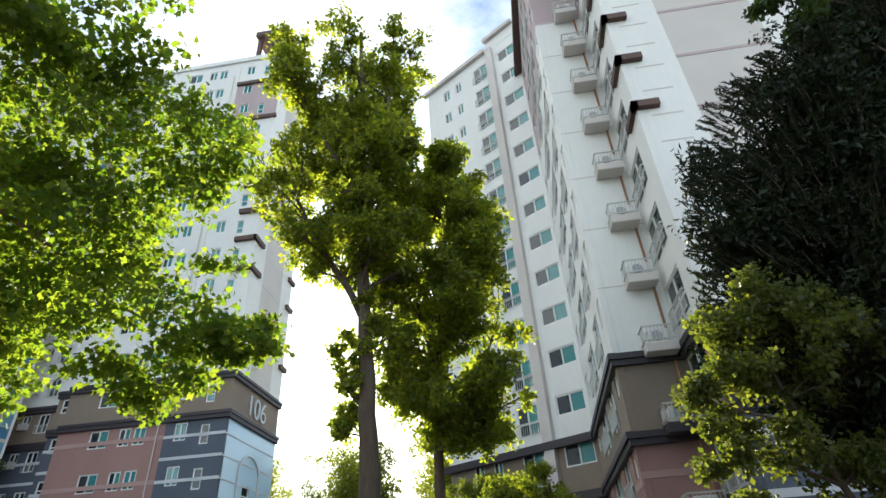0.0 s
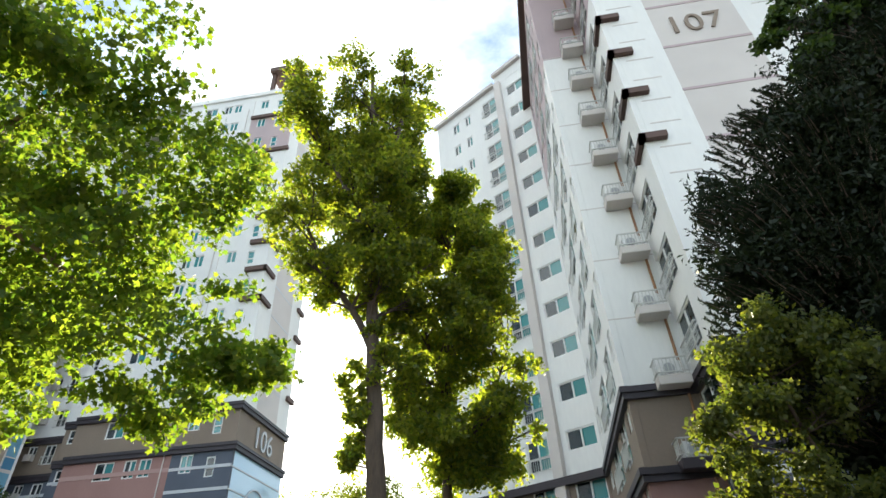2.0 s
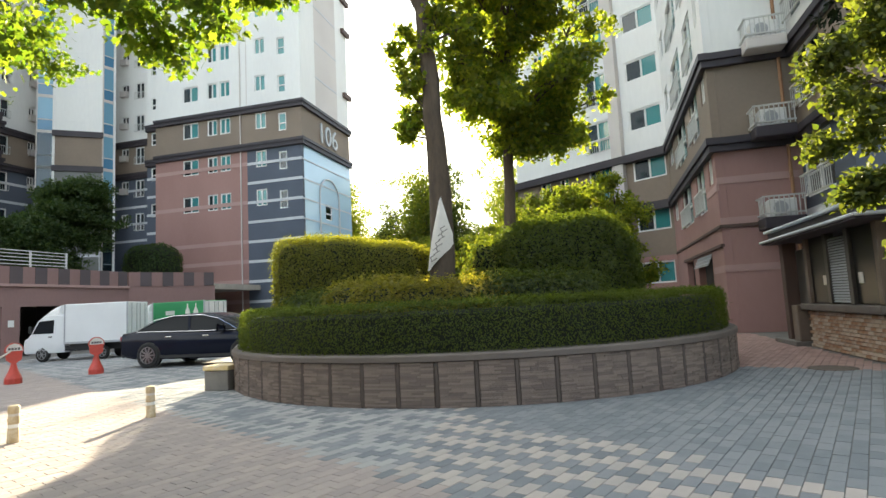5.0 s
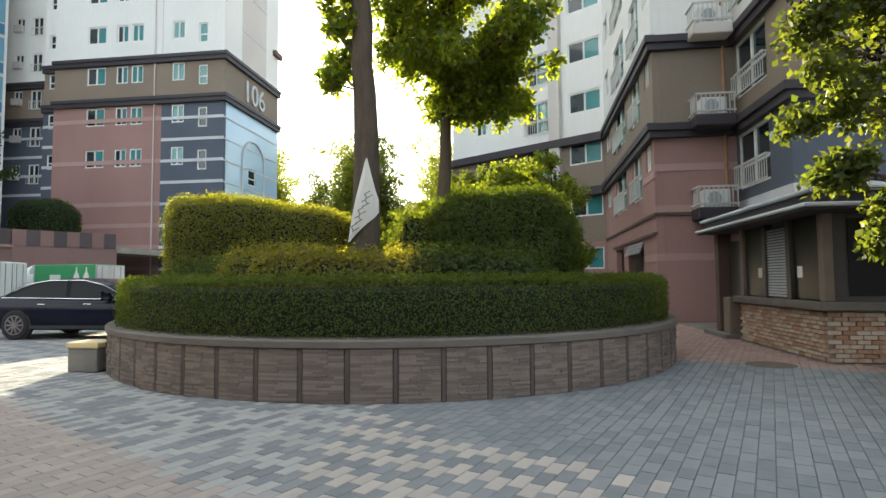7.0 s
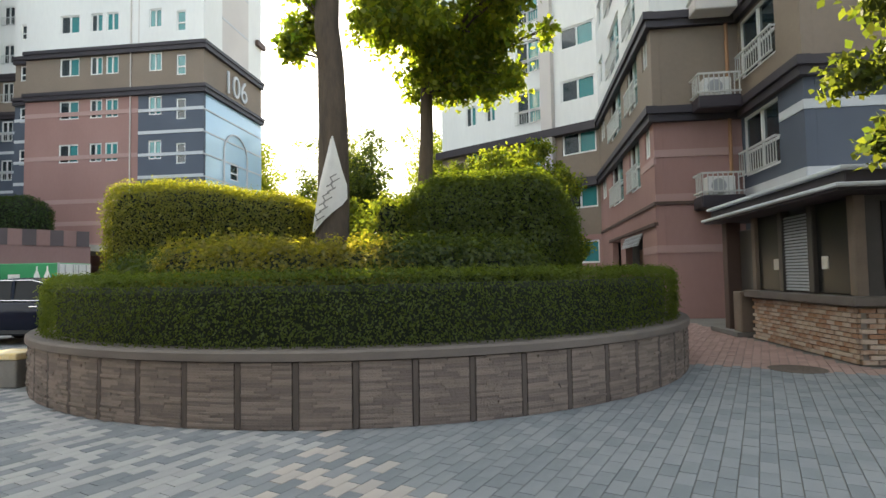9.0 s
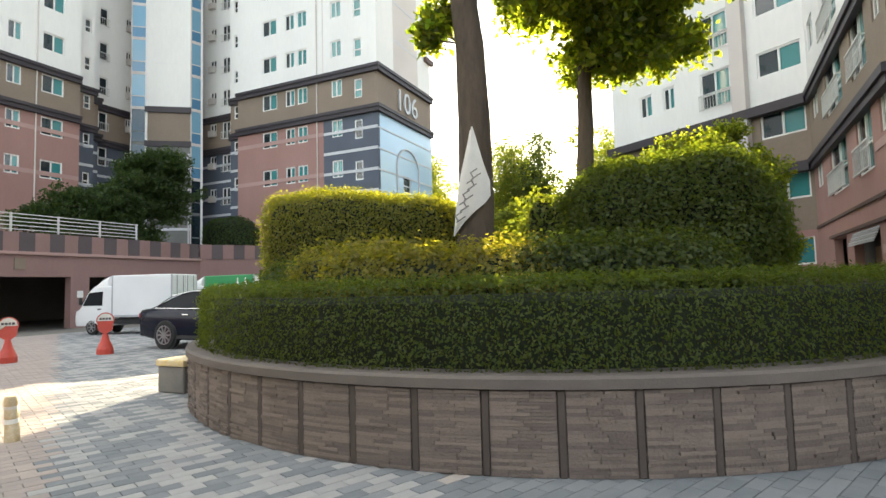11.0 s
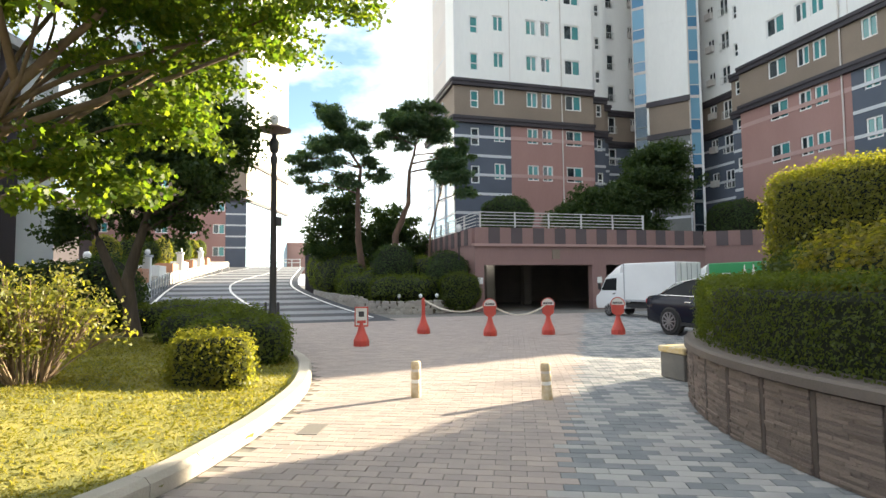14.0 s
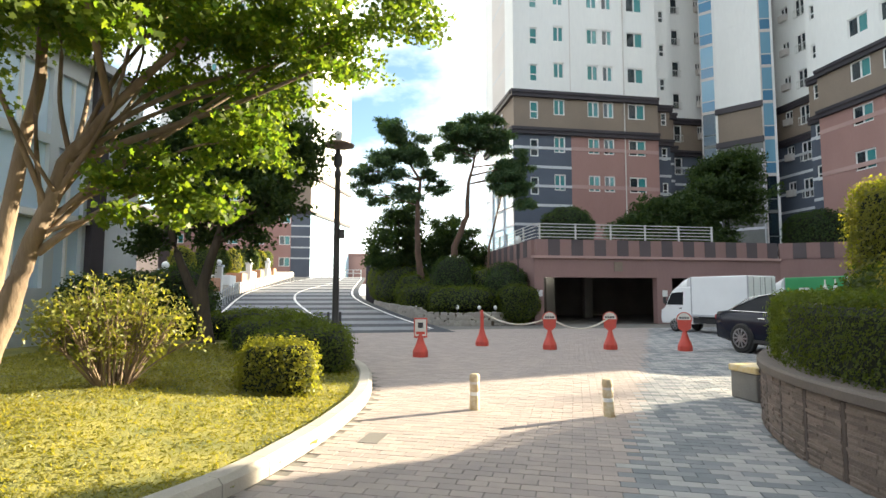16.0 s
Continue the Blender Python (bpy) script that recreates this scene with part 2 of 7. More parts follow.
# ---- mesh helpers ----
class Geo:
    """Gathers vertices and faces for one mesh."""

    def __init__(self):
        self.v, self.f = [], []

    def add(self, verts, faces):
        k = len(self.v)
        self.v += [tuple(p) for p in verts]
        self.f += [tuple(i + k for i in q) for q in faces]
        return self

    def box(self, x0, x1, y0, y1, z0, z1, m=None):
        p = [(x, y, z) for z in (z0, z1) for y in (y0, y1) for x in (x0, x1)]
        if m is not None:
            p = [m @ Vector(q) for q in p]
        return self.add(p, [(0, 2, 3, 1), (4, 5, 7, 6), (0, 1, 5, 4), (2, 6, 7, 3), (0, 4, 6, 2), (1, 3, 7, 5)])

    def rbox(self, x0, x1, y0, y1, z0, z1, r=0.02, seg=2, m=None):
        """A box with rounded edges."""
        bm = bmesh.new()
        bmesh.ops.create_cube(bm, size=1.0)
        for q in bm.verts:
            q.co = Vector(((x0 + x1) / 2 + q.co.x * (x1 - x0), (y0 + y1) / 2 + q.co.y * (y1 - y0), (z0 + z1) / 2 + q.co.z * (z1 - z0)))
        bmesh.ops.bevel(bm, geom=list(bm.edges), offset=r, segments=seg, affect="EDGES", profile=0.5)
        bm.verts.index_update()
        self.add([m @ q.co if m is not None else q.co for q in bm.verts], [[q.index for q in f.verts] for f in bm.faces])
        bm.free()
        return self

    def prism(self, poly, z0, z1):
        """An upright prism over a counter-clockwise plan."""
        n = len(poly)
        self.add([(x, y, z0) for x, y in poly] + [(x, y, z1) for x, y in poly],
                 [tuple(reversed(range(n))), tuple(range(n, 2 * n))] + [(i, (i + 1) % n, n + (i + 1) % n, n + i) for i in range(n)])
        return self

    def lathe(self, profile, n=24, at=(0, 0, 0), m=None):
        """A turned body: profile of (radius, height)."""
        vs, fs = [], []
        for r, z in profile:
            for i in range(n):
                a = 2 * math.pi * i / n
                q = Vector((r * math.cos(a), r * math.sin(a), z))
                vs.append((m @ q if m is not None else q) + Vector(at))
        k = len(profile)
        for j in range(k - 1):
            for i in range(n):
                fs.append((j * n + i, j * n + (i + 1) % n, (j + 1) * n + (i + 1) % n, (j + 1) * n + i))
        fs.append(tuple(reversed(range(n))))
        fs.append(tuple(range((k - 1) * n, k * n)))
        return self.add(vs, fs)

    def tube(self, pts, radii, n=8):
        """A tapering tube along a line of points."""
        pts = [Vector(p) for p in pts]
        vs, fs = [], []
        for i, p in enumerate(pts):
            d = (pts[min(i + 1, len(pts) - 1)] - pts[max(i - 1, 0)]).normalized()
            a = d.orthogonal().normalized() if abs(d.z) > 0.95 else d.cross(Vector((0, 0, 1))).normalized()
            b = d.cross(a)
            for k in range(n):
                w = 2 * math.pi * k / n
                vs.append(p + (a * math.cos(w) + b * math.sin(w)) * radii[i])
        for j in range(len(pts) - 1):
            for k in range(n):
                fs.append((j * n + k, j * n + (k + 1) % n, (j + 1) * n + (k + 1) % n, (j + 1) * n + k))
        fs.append(tuple(reversed(range(n))))
        fs.append(tuple(range((len(pts) - 1) * n, len(pts) * n)))
        return self.add(vs, fs)


def world_of(ob):
    return world_of(ob.parent) @ ob.matrix_parent_inverse @ ob.matrix_basis if ob.parent else ob.matrix_basis.copy()


def hang(ob, parent):
    """Parents ob and leaves it where it is."""
    ob.parent = parent
    ob.matrix_parent_inverse = world_of(parent).inverted()
    return ob


def mesh_of(name, geo, material, smooth=False, weld=False, outward=False):
    me = bpy.data.meshes.new(name)
    if weld:
        index, keep = {}, []
        for p in geo.v:
            q = (round(p[0], 4), round(p[1], 4), round(p[2], 4))
            keep.append(index.setdefault(q, len(index)))
        me.from_pydata(list(index), [], [tuple(keep[i] for i in f) for f in geo.f])
    else:
        me.from_pydata(geo.v, [], geo.f)
    me.materials.append(material)
    if outward and 5 < len(me.polygons) < 60000:
        bm = bmesh.new()
        bm.from_mesh(me)
        bmesh.ops.recalc_face_normals(bm, faces=bm.faces[:])
        bm.to_mesh(me)
        bm.free()
    if smooth:
        me.polygons.foreach_set("use_smooth", [True] * len(me.polygons))
        me.set_sharp_from_angle(angle=radians(40))
    me.update()
    return me


def part(name, geo, material, parent=None, label="", smooth=False):
    ob = new(name, mesh_of(name, geo, material, smooth, name.endswith("_wall"), smooth))
    if parent is not None:
        hang(ob, parent)
    return tagged(ob, label) if label else ob


def thing(name, at, label, category, group="", kind=""):
    ob = new(name)
    ob.empty_display_size = 0.2
    ob.matrix_basis = Matrix.Translation(at)
    return tagged(ob, label, category, group, kind)


def solid(name, geo, material, label, category, kind="", smooth=False, group=""):
    return tagged(part(name, geo, material, None, "", smooth), label, category, group, kind)


def letters(name, text, size, depth, material, m, parent=None, label="", align="CENTER"):
    """Raised characters in the built-in font, turned into a mesh."""
    cu = bpy.data.curves.new(name, "FONT")
    cu.body, cu.size, cu.extrude, cu.align_x, cu.align_y = text, size, depth, align, "CENTER"
    tmp = bpy.data.objects.new(name, cu)
    scene.collection.objects.link(tmp)
    me = bpy.data.meshes.new_from_object(tmp.evaluated_get(bpy.context.evaluated_depsgraph_get()))
    bpy.data.objects.remove(tmp)
    me.materials.clear()
    me.materials.append(material)
    ob = new(name, me)
    ob.matrix_basis = m
    if parent is not None:
        hang(ob, parent)
    return tagged(ob, label) if label else ob


# ---- facade helpers ----
class Wall:
    """A flat upright wall: start on plan, direction from its left to its right end as seen from outside."""

    def __init__(self, p0, p1):
        self.p0 = Vector((p0[0], p0[1], 0))
        d = Vector((p1[0] - p0[0], p1[1] - p0[1], 0))
        self.w, self.u = d.length, d.normalized()
        self.n = Vector((self.u.y, -self.u.x, 0))
        self.m = Matrix.Translation(self.p0) @ Matrix(((self.u.x, -self.n.x, 0, 0), (self.u.y, -self.n.y, 0, 0), (0, 0, 1, 0), (0, 0, 0, 1)))

    def at(self, u, z, out=0.0):
        return self.p0 + self.u * u + self.n * out + Vector((0, 0, z))


def zone(wall, u0, u1, z0, z1, holes, thick=0.25):
    """A piece of wall with openings through it, in the wall's own frame."""
    g = Geo()
    holes = [h for h in holes if h[0] >= u0 - 0.01 and h[1] <= u1 + 0.01 and h[2] >= z0 - 0.01 and h[3] <= z1 + 0.01]
    us = sorted({u0, u1, *[h[0] for h in holes], *[h[1] for h in holes]})
    zs = sorted({z0, z1, *[h[2] for h in holes], *[h[3] for h in holes]})
    for a, b in zip(us, us[1:]):
        run = None
        for c, d in zip(zs, zs[1:]):
            mu, mz = (a + b) / 2, (c + d) / 2
            free = not any(h[0] < mu < h[1] and h[2] < mz < h[3] for h in holes)
            if free:
                run = (run[0], d) if run else (c, d)
            if (not free or d == z1) and run:
                for y, o in ((0, (0, 1, 2, 3)), (thick, (3, 2, 1, 0))):
                    g.add([(a, y, run[0]), (b, y, run[0]), (b, y, run[1]), (a, y, run[1])], [o])
                run = None
    for a, b, c, d in holes:
        g.add([(a, 0, c), (b, 0, c), (b, 0, d), (a, 0, d), (a, thick, c), (b, thick, c), (b, thick, d), (a, thick, d)],
              [(0, 4, 5, 1), (1, 5, 6, 2), (2, 6, 7, 3), (3, 7, 4, 0)])
    g.add([(u0, 0, z0), (u0, thick, z0), (u0, thick, z1), (u0, 0, z1), (u1, 0, z0), (u1, thick, z0), (u1, thick, z1), (u1, 0, z1)],
          [(0, 3, 2, 1), (4, 5, 6, 7), (0, 1, 5, 4), (3, 7, 6, 2)])
    g.v = [tuple(wall.m @ Vector(p)) for p in g.v]
    return g


def strip(wall, u0, u1, z0, z1, out, deep=0.05):
    """A flat moulding that stands proud of a wall."""
    return Geo().box(u0, u1, -out, deep, z0, z1, wall.m)


WINDOWS = {}


def window(wall, parent, u0, u1, z0, z1, style="two", rail=False, kind="teal"):
    """A window set back in its opening: frame, panes, and on some a low balcony rail."""
    w, h = round(u1 - u0, 2), round(z1 - z0, 2)
    key = (w, h, style, rail, kind)
    if key not in WINDOWS:
        t = 0.085
        if style == "two":
            panes = [(t, w / 2 - 0.045, t, h - t, 0.09), (w / 2 + 0.045, w - t, t, h - t, 0.11)]
        elif style == "upright":
            k = h * 0.42
            panes = [(t, w - t, t, k - 0.04, 0.1), (t, w - t, k + 0.04, h - t, 0.1)]
        else:
            panes = [(t, w / 2 - 0.04, t, h * 0.4 - 0.03, 0.1), (w / 2 + 0.04, w - t, t, h * 0.4 - 0.03, 0.1),
                     (t, w / 2 - 0.04, h * 0.4 + 0.03, h - t, 0.09), (w / 2 + 0.04, w - t, h * 0.4 + 0.03, h - t, 0.11)]
        g = zone(Wall((0, 0), (1, 0)), 0, w, 0, h, [p[:4] for p in panes], 0.1)
        g.v = [(p[0], p[1] + 0.05, p[2]) for p in g.v]
        glazing = []
        for i, p in enumerate(panes):
            dark = kind == "dark" or (kind == "mixed" and i % 2 == 0)
            glazing.append(mesh_of("pane", Geo().box(p[0], p[1], p[4], p[4] + 0.012, p[2], p[3]), PANEDARK if dark else PANE))
        bars = None
        if rail:
            top = h * 0.42
            bars = [mesh_of("rail", Geo().box(-0.05, w + 0.05, -0.14, -0.09, top - 0.05, top), RAIL), mesh_of("rail", Geo().box(-0.05, w + 0.05, -0.14, -0.09, 0.02, 0.06), RAIL)]
            k = max(4, int(w / 0.14))
            for i in range(k + 1):
                x = -0.05 + (w + 0.08) * i / k
                bars.append(mesh_of("rail_bar", Geo().box(x, x + 0.02, -0.125, -0.105, 0.06, top - 0.05), RAIL))
            for x in (-0.05, w + 0.01):
                bars.append(mesh_of("bracket", Geo().box(x, x + 0.04, -0.09, 0.0, top - 0.05, top - 0.01), RAIL))
        WINDOWS[key] = (mesh_of("window", g, FRAME, False, True), glazing, bars)
    frame_mesh, glazing, bars = WINDOWS[key]
    ob = new("window", frame_mesh)
    ob.matrix_basis = Matrix.Translation(wall.u * u0 + Vector((0, 0, z0))) @ wall.m
    hang(ob, parent)
    for q in glazing:
        new("pane", q).parent = ob
    for q in bars or ():
        new(q.name.split(".")[0], q).parent = ob
    return ob


# ---- ground ----
ground = solid("ground", Geo().add([(-900, -900, -0.03), (900, -900, -0.03), (900, 900, -0.03), (-900, 900, -0.03)], [(0, 1, 2, 3)]), FARGROUND,
               "grey asphalt ground that runs out past the buildings", "ground", "structure")
bed = solid("pavement", Geo().prism([(-26, -8), (12, -8), (12, 22), (-26, 22)], -0.025, -0.008), JOINT,
            "block-paved forecourt of grey, cream and pinkish pavers", "pavement", "structure")


# ---- apartment building 106 ----
def apartment_106():
    S, Z = 2.85, 16.0
    b = thing("apartment_building", (-30, 32, 0), "white high-rise apartment block with taupe, red and slate base, numbered 106", "apartment building")
    rows = [k for k in range(-2, 13)]
    right = Wall((-31.9, 35.5), (-19.4, 35.5))
    end = Wall((-19.4, 35.5), (-19.4, 43.6))
    left = Wall((-38.6, 16.2), (-38.6, 27.75))
    lend = Wall((-47.0, 16.2), (-38.6, 16.2))
    for wall, flip in ((right, False), (left, True)):
        W = wall.w
        cols = [(1.87, 3.27, "two", "mixed"), (4.05, 4.92, "two", "mixed"), (5.15, 6.05, "two", "teal"), (8.15, 9.05, "two", "teal"), (10.05, 10.7, "upright", "teal")]
        if flip:
            cols = [(9.08, 10.48, "two", "mixed"), (7.05, 7.9, "two", "mixed"), (5.8, 6.72, "two", "teal"), (3.1, 3.98, "two", "teal"), (1.25, 1.9, "upright", "teal")]
        else:
            cols = [(q[0] + 0.6, q[1] + 0.6, q[2], q[3]) for q in cols]
        low, high = {"two": 1.24, "upright": 1.6}, {"two": 0.02, "upright": 0.27}
        holes = [(c[0], c[1], Z + S * k - low[c[2]], Z + S * k - high[c[2]]) for k in rows for c in cols]
        cut = W - 4.45 if not flip else 4.45
        for name, u0, u1, z0, z1, m in (("taupe_wall", 0, W, 13.2, 16.0, BROWN), ("red_wall", 0 if not flip else cut, cut if not flip else W, 0.0, 13.2, RED),
                                        ("slate_wall", cut if not flip else 0, W if not flip else cut, 0.0, 13.2, SLATE), ("white_wall", 0, W, 16.0, 42.0, WHITE),
                                        ("mauve_wall" if not flip else "white_wall", cut if not flip else 0, W if not flip else cut, 42.0, 47.6, MAUVE if not flip else WHITE),
                                        ("white_wall", 0 if not flip else cut, cut if not flip else W, 42.0, 47.6, WHITE), ("white_wall", 0, W, 47.6, 51.2, WHITE)):
            part(name, zone(wall, u0, u1, z0, z1, holes), m, b)
        for k in rows:
            for c in cols:
                window(wall, b, c[0], c[1], Z + S * k - low[c[2]], Z + S * k - high[c[2]], c[2], False, "dark" if c[2] == "upright" and k < 0 else c[3])
        for z in (16.0, 13.2):
            part("cornice", strip(wall, -0.2 if flip else 0, W + (0.25 if not flip else 0), z, z + 0.42, 0.22), CORNICE, b)
            part("cornice", strip(wall, -0.25 if flip else 0, W + (0.3 if not flip else 0), z + 0.28, z + 0.5, 0.3), CORNICE, b)
        sl = (cut, W) if not flip else (0, cut)
        rd = (0, cut) if not flip else (cut, W)
        for k in range(0, 8):
            z = 1.5 + 1.43 * k + 0.6
            part("light_stripe", strip(wall, sl[0] + 0.02, sl[1], z, z + 0.2, 0.03), STRIPE, b)
            if k % 2 == 1 or k < 4:
                part("pale_band", strip(wall, rd[0], rd[1] - 0.02, z, z + 0.28, 0.02), REDLIGHT, b)
        part("drainpipe", Geo().tube([wall.at(rd[1] - 0.5 if not flip else rd[0] + 4.3, z, 0.08) for z in (0.2, 20, 49)], [0.045] * 3, 8), PALE, b)
        part("joint_line", strip(wall, cut - 0.03, cut + 0.03, 16.5, 50.5, 0.012), PALE, b)
    for z in (42.0, 47.3):
        part("cornice", strip(right, right.w - 4.45, right.w + 0.25, z, z + 0.4, 0.22), CAP, b)
    for k in range(3, 7):
        z = Z + S * k + 0.35
        part("corner_cap", Geo().box(-21.1, -19.2, 35.2, 35.55, z, z + 0.4).box(-19.42, -19.15, 35.2, 37.0, z, z + 0.4), CAP, b)
    for k in (1, 3, 4, 5, 7):
        z = Z + S * k + 0.35
        part("corner_cap", Geo().box(-19.42, -19.15, 42.6, 43.9, z, z + 0.4), CAP, b)
    # gable ends
    for wall, tag in ((end, "a"), (lend, "b")):
        W = wall.w
        A0, A1 = (0.254, W) if tag == "a" else (0.0, W - 0.254)
        part("taupe_wall", zone(wall, A0, A1, 13.2, 16.0, []), BROWN, b)
        hole = [(W * 0.42, W * 0.56, 8.2, 9.4)]
        part("clad_wall", zone(wall, A0, A1, 0.0, 13.2, hole), CLADGLASS, b, "pale blue glossy cladding")
        window(wall, b, *hole[0], "upright", False, "dark")
        part("white_wall", zone(wall, A0, W * 0.28, 16.0, 51.2, []), WHITE, b)
        part("pale_wall", zone(wall, W * 0.28, W * 0.74, 16.0, 51.2, []), PALE, b)
        part("white_wall", zone(wall, W * 0.74, A1, 16.0, 51.2, []), WHITE, b)
        for z in (16.0, 13.2):
            part("cornice", strip(wall, 0.0, W, z - 0.003, z + 0.417, 0.223), CORNICE, b)
            part("cornice", strip(wall, 0.0, W, z + 0.277, z + 0.497, 0.303), CORNICE, b)
        for k in range(11):
            part("joint_line", strip(wall, W * 0.28, W * 0.74, 19.0 + S * k, 19.12 + S * k, 0.015), STRIPE, b)
        for k in range(8):
            z = 1.5 + 1.43 * k + 0.6
            part("light_stripe", strip(wall, 0, W, z, z + 0.1, 0.03), STRIPE, b)
        arch = Geo()
        pts = [wall.at(W * 0.30, z, 0.05) for z in (0.5, 8.0, 10.0)] + [wall.at(W * (0.5 - 0.2 * math.cos(a)), 10.0 + 1.4 * math.sin(a), 0.05) for a in np.linspace(0.3, 2.8, 9)] + [wall.at(W * 0.70, z, 0.05) for z in (10.0, 8.0, 0.5)]
        arch.tube(pts, [0.07] * len(pts), 6)
        part("arch_moulding", arch, STRIPE, b)
        letters("number", "106", 2.2, 0.05, STRIPE, wall.m @ Matrix.Translation((W * 0.5, -0.07, 14.75)) @ pose(0, 0, 0, 90), b, "raised white house number 106")
        letters("number", "106", 3.0, 0.03, BROWN, wall.m @ Matrix.Translation((W * 0.5, -0.05, 37.5)) @ pose(0, 0, 0, 90), b, "painted brown house number 106")
    # inner corner: walls stepping back to a stair tower with glazed edges
    steps = [((-40.0, 27.77), (-40.0, 29.6), [(1.08, 0.5, "upright", False)]), ((-41.6, 29.62), (-41.6, 30.95), []),
             ((-42.8, 30.97), (-42.8, 34.9), [(0.15, 1.35, "two", True), (3.0, 0.55, "two", False)]),
             ((-40.2, 38.7), (-33.6, 38.7), [(1.85, 0.75, "two", False), (3.3, 0.9, "two", True)]), ((-33.25, 36.1), (-31.9, 36.1), [(0.35, 0.6, "upright", False)]),
             ((-38.86, 27.74), (-39.98, 27.74), []), ((-40.26, 29.59), (-41.58, 29.59), []), ((-41.86, 30.94), (-42.78, 30.94), [])]
    for p0, p1, wins in steps:
        wall = Wall(p0, p1)
        W = wall.w
        holes = [(u, u + ww, Z + S * k - 1.55 + (0.45 if ww < 0.8 else 0.0), Z + S * k - 0.05, st, rl) for k in rows for u, ww, st, rl in wins]
        for name, z0, z1, m in (("slate_wall", 0, 13.2, SLATE), ("taupe_wall", 13.2, 16.0, BROWN), ("white_wall", 16.0, 50.2, WHITE)):
            part(name, zone(wall, 0, W, z0, z1, [h[:4] for h in holes]), m, b)
        for h in holes:
            window(wall, b, *h[:4], h[4], h[5], "dark")
            if h[4] == "two" and not h[5]:
                part("outdoor_unit", Geo().box(h[0] + 0.03, h[1] - 0.03, -0.3, 0.05, h[2] - 0.12, h[2] + 0.4, wall.m), PALE, b, "pale air conditioner unit")
        for z in (16.0, 13.2):
            part("cornice", strip(wall, -0.03, W + 0.2, z, z + 0.42, 0.2), CORNICE, b)
            part("cornice", strip(wall, -0.03, W + 0.25, z + 0.28, z + 0.5, 0.28), CORNICE, b)
        for k in range(4, 8):
            part("light_stripe", strip(wall, 0, W, 2.1 + 1.43 * k, 2.3 + 1.43 * k, 0.03), STRIPE, b)
    TOWERBASE = mat("grey green stone cladding", (0.17, 0.175, 0.165), (0.12, 0.125, 0.12), 0.45, 0.8, bump=0.05, bscale=8)
    tower = Wall((-39.9, 33.7), (-37.2, 35.7))
    W = tower.w
    part("white_wall", zone(tower, 0, W, 16.0, 50.5, []), WHITE, b)
    part("taupe_wall", zone(tower, 0, W, 13.2, 16.0, []), BROWN, b)
    part("tower_wall", zone(tower, 0, W, 2.0, 13.2, []), TOWERBASE, b, "grey stone cladding with white stripes")
    for k in range(12):
        part("wall_panel", strip(tower, W * 0.22, W * 0.72, 17.2 + S * k, 19.2 + S * k, 0.02), WHITE, b)
    for k in range(8):
        part("light_stripe", strip(tower, 0.02, W - 0.02, 2.1 + 1.43 * k, 2.3 + 1.43 * k, 0.03), STRIPE, b)
    for side, (p0, p1) in (("west", ((-40.7, 33.0), (-39.9, 33.7))), ("east", ((-37.2, 35.7), (-36.95, 36.5)))):
        wall = Wall(p0, p1)
        w = wall.w
        for k in range(17):
            z = 2.0 + S * k
            blue = z > 15.5 or (side == "east" and z > 10.0)
            part("glass_panel", Geo().box(0.05, w - 0.05, -0.02, 0.05, z + 1.0, z + S - 0.12, wall.m), CURTAIN if blue else PANEDARK, b)
            part("glass_panel", Geo().box(0.05, w - 0.05, -0.02, 0.05, z + 0.12, z + 0.92, wall.m), CURTAINLOW if blue else PANEDARK, b)
            part("spandrel", Geo().box(0, w, -0.04, 0.06, z - 0.12, z + 0.12, wall.m), PALE if blue else TOWERBASE, b)
            part("transom", Geo().box(0, w, -0.04, 0.06, z + 0.92, z + 1.0, wall.m), PALE if blue else TOWERBASE, b)
        part("mullion", Geo().box(w - 0.05, w + 0.12, -0.06, 0.3, 2.0, 50.5, wall.m), WHITE, b)
        part("mullion", Geo().box(-0.04, 0.05, -0.05, 0.08, 2.0, 50.5, wall.m), PALE, b)
    part("tower_wall", zone(Wall((-36.95, 36.5), (-39.2, 38.6)), 0.14, 3.0, 2.0, 50.5, []), WHITE, b)
    part("tower_wall", zone(Wall((-42.8, 34.9), (-40.7, 33.0)), 0.0, 2.83, 2.0, 50.5, []), PALE, b)
    for z in (13.2, 16.0):
        part("cornice", strip(tower, -0.05, W + 0.05, z - 0.06, z + 0.4, 0.15), CORNICE, b)
    part("drainpipe", Geo().tube([tower.at(W - 0.12, z, 0.1) for z in (2.0, 7.0, 12.6)], [0.06] * 3, 8), STRIPE, b)
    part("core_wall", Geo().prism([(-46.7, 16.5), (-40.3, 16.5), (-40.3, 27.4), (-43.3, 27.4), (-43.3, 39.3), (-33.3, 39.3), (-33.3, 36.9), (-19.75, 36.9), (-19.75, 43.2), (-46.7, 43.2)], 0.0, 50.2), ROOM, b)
    part("roof", Geo().box(-47.1, -38.3, 16.0, 43.7, 51.0, 51.6).box(-38.3, -19.1, 35.3, 43.7, 51.0, 51.6), WHITE, b)
    part("roof_canopy", Geo().rbox(-22.6, -18.9, 34.9, 39.2, 54.4, 55.1, 0.06, 1), CAP, b, "maroon rooftop canopy")
    for x in (-22.2, -20.8, -19.4):
        part("canopy_post", Geo().box(x - 0.2, x + 0.2, 35.3, 35.7, 51.6, 54.4), CAP, b)
        part("canopy_post", Geo().box(x - 0.2, x + 0.2, 38.4, 38.8, 51.6, 54.4), CAP, b)
    return b


apartment_106()


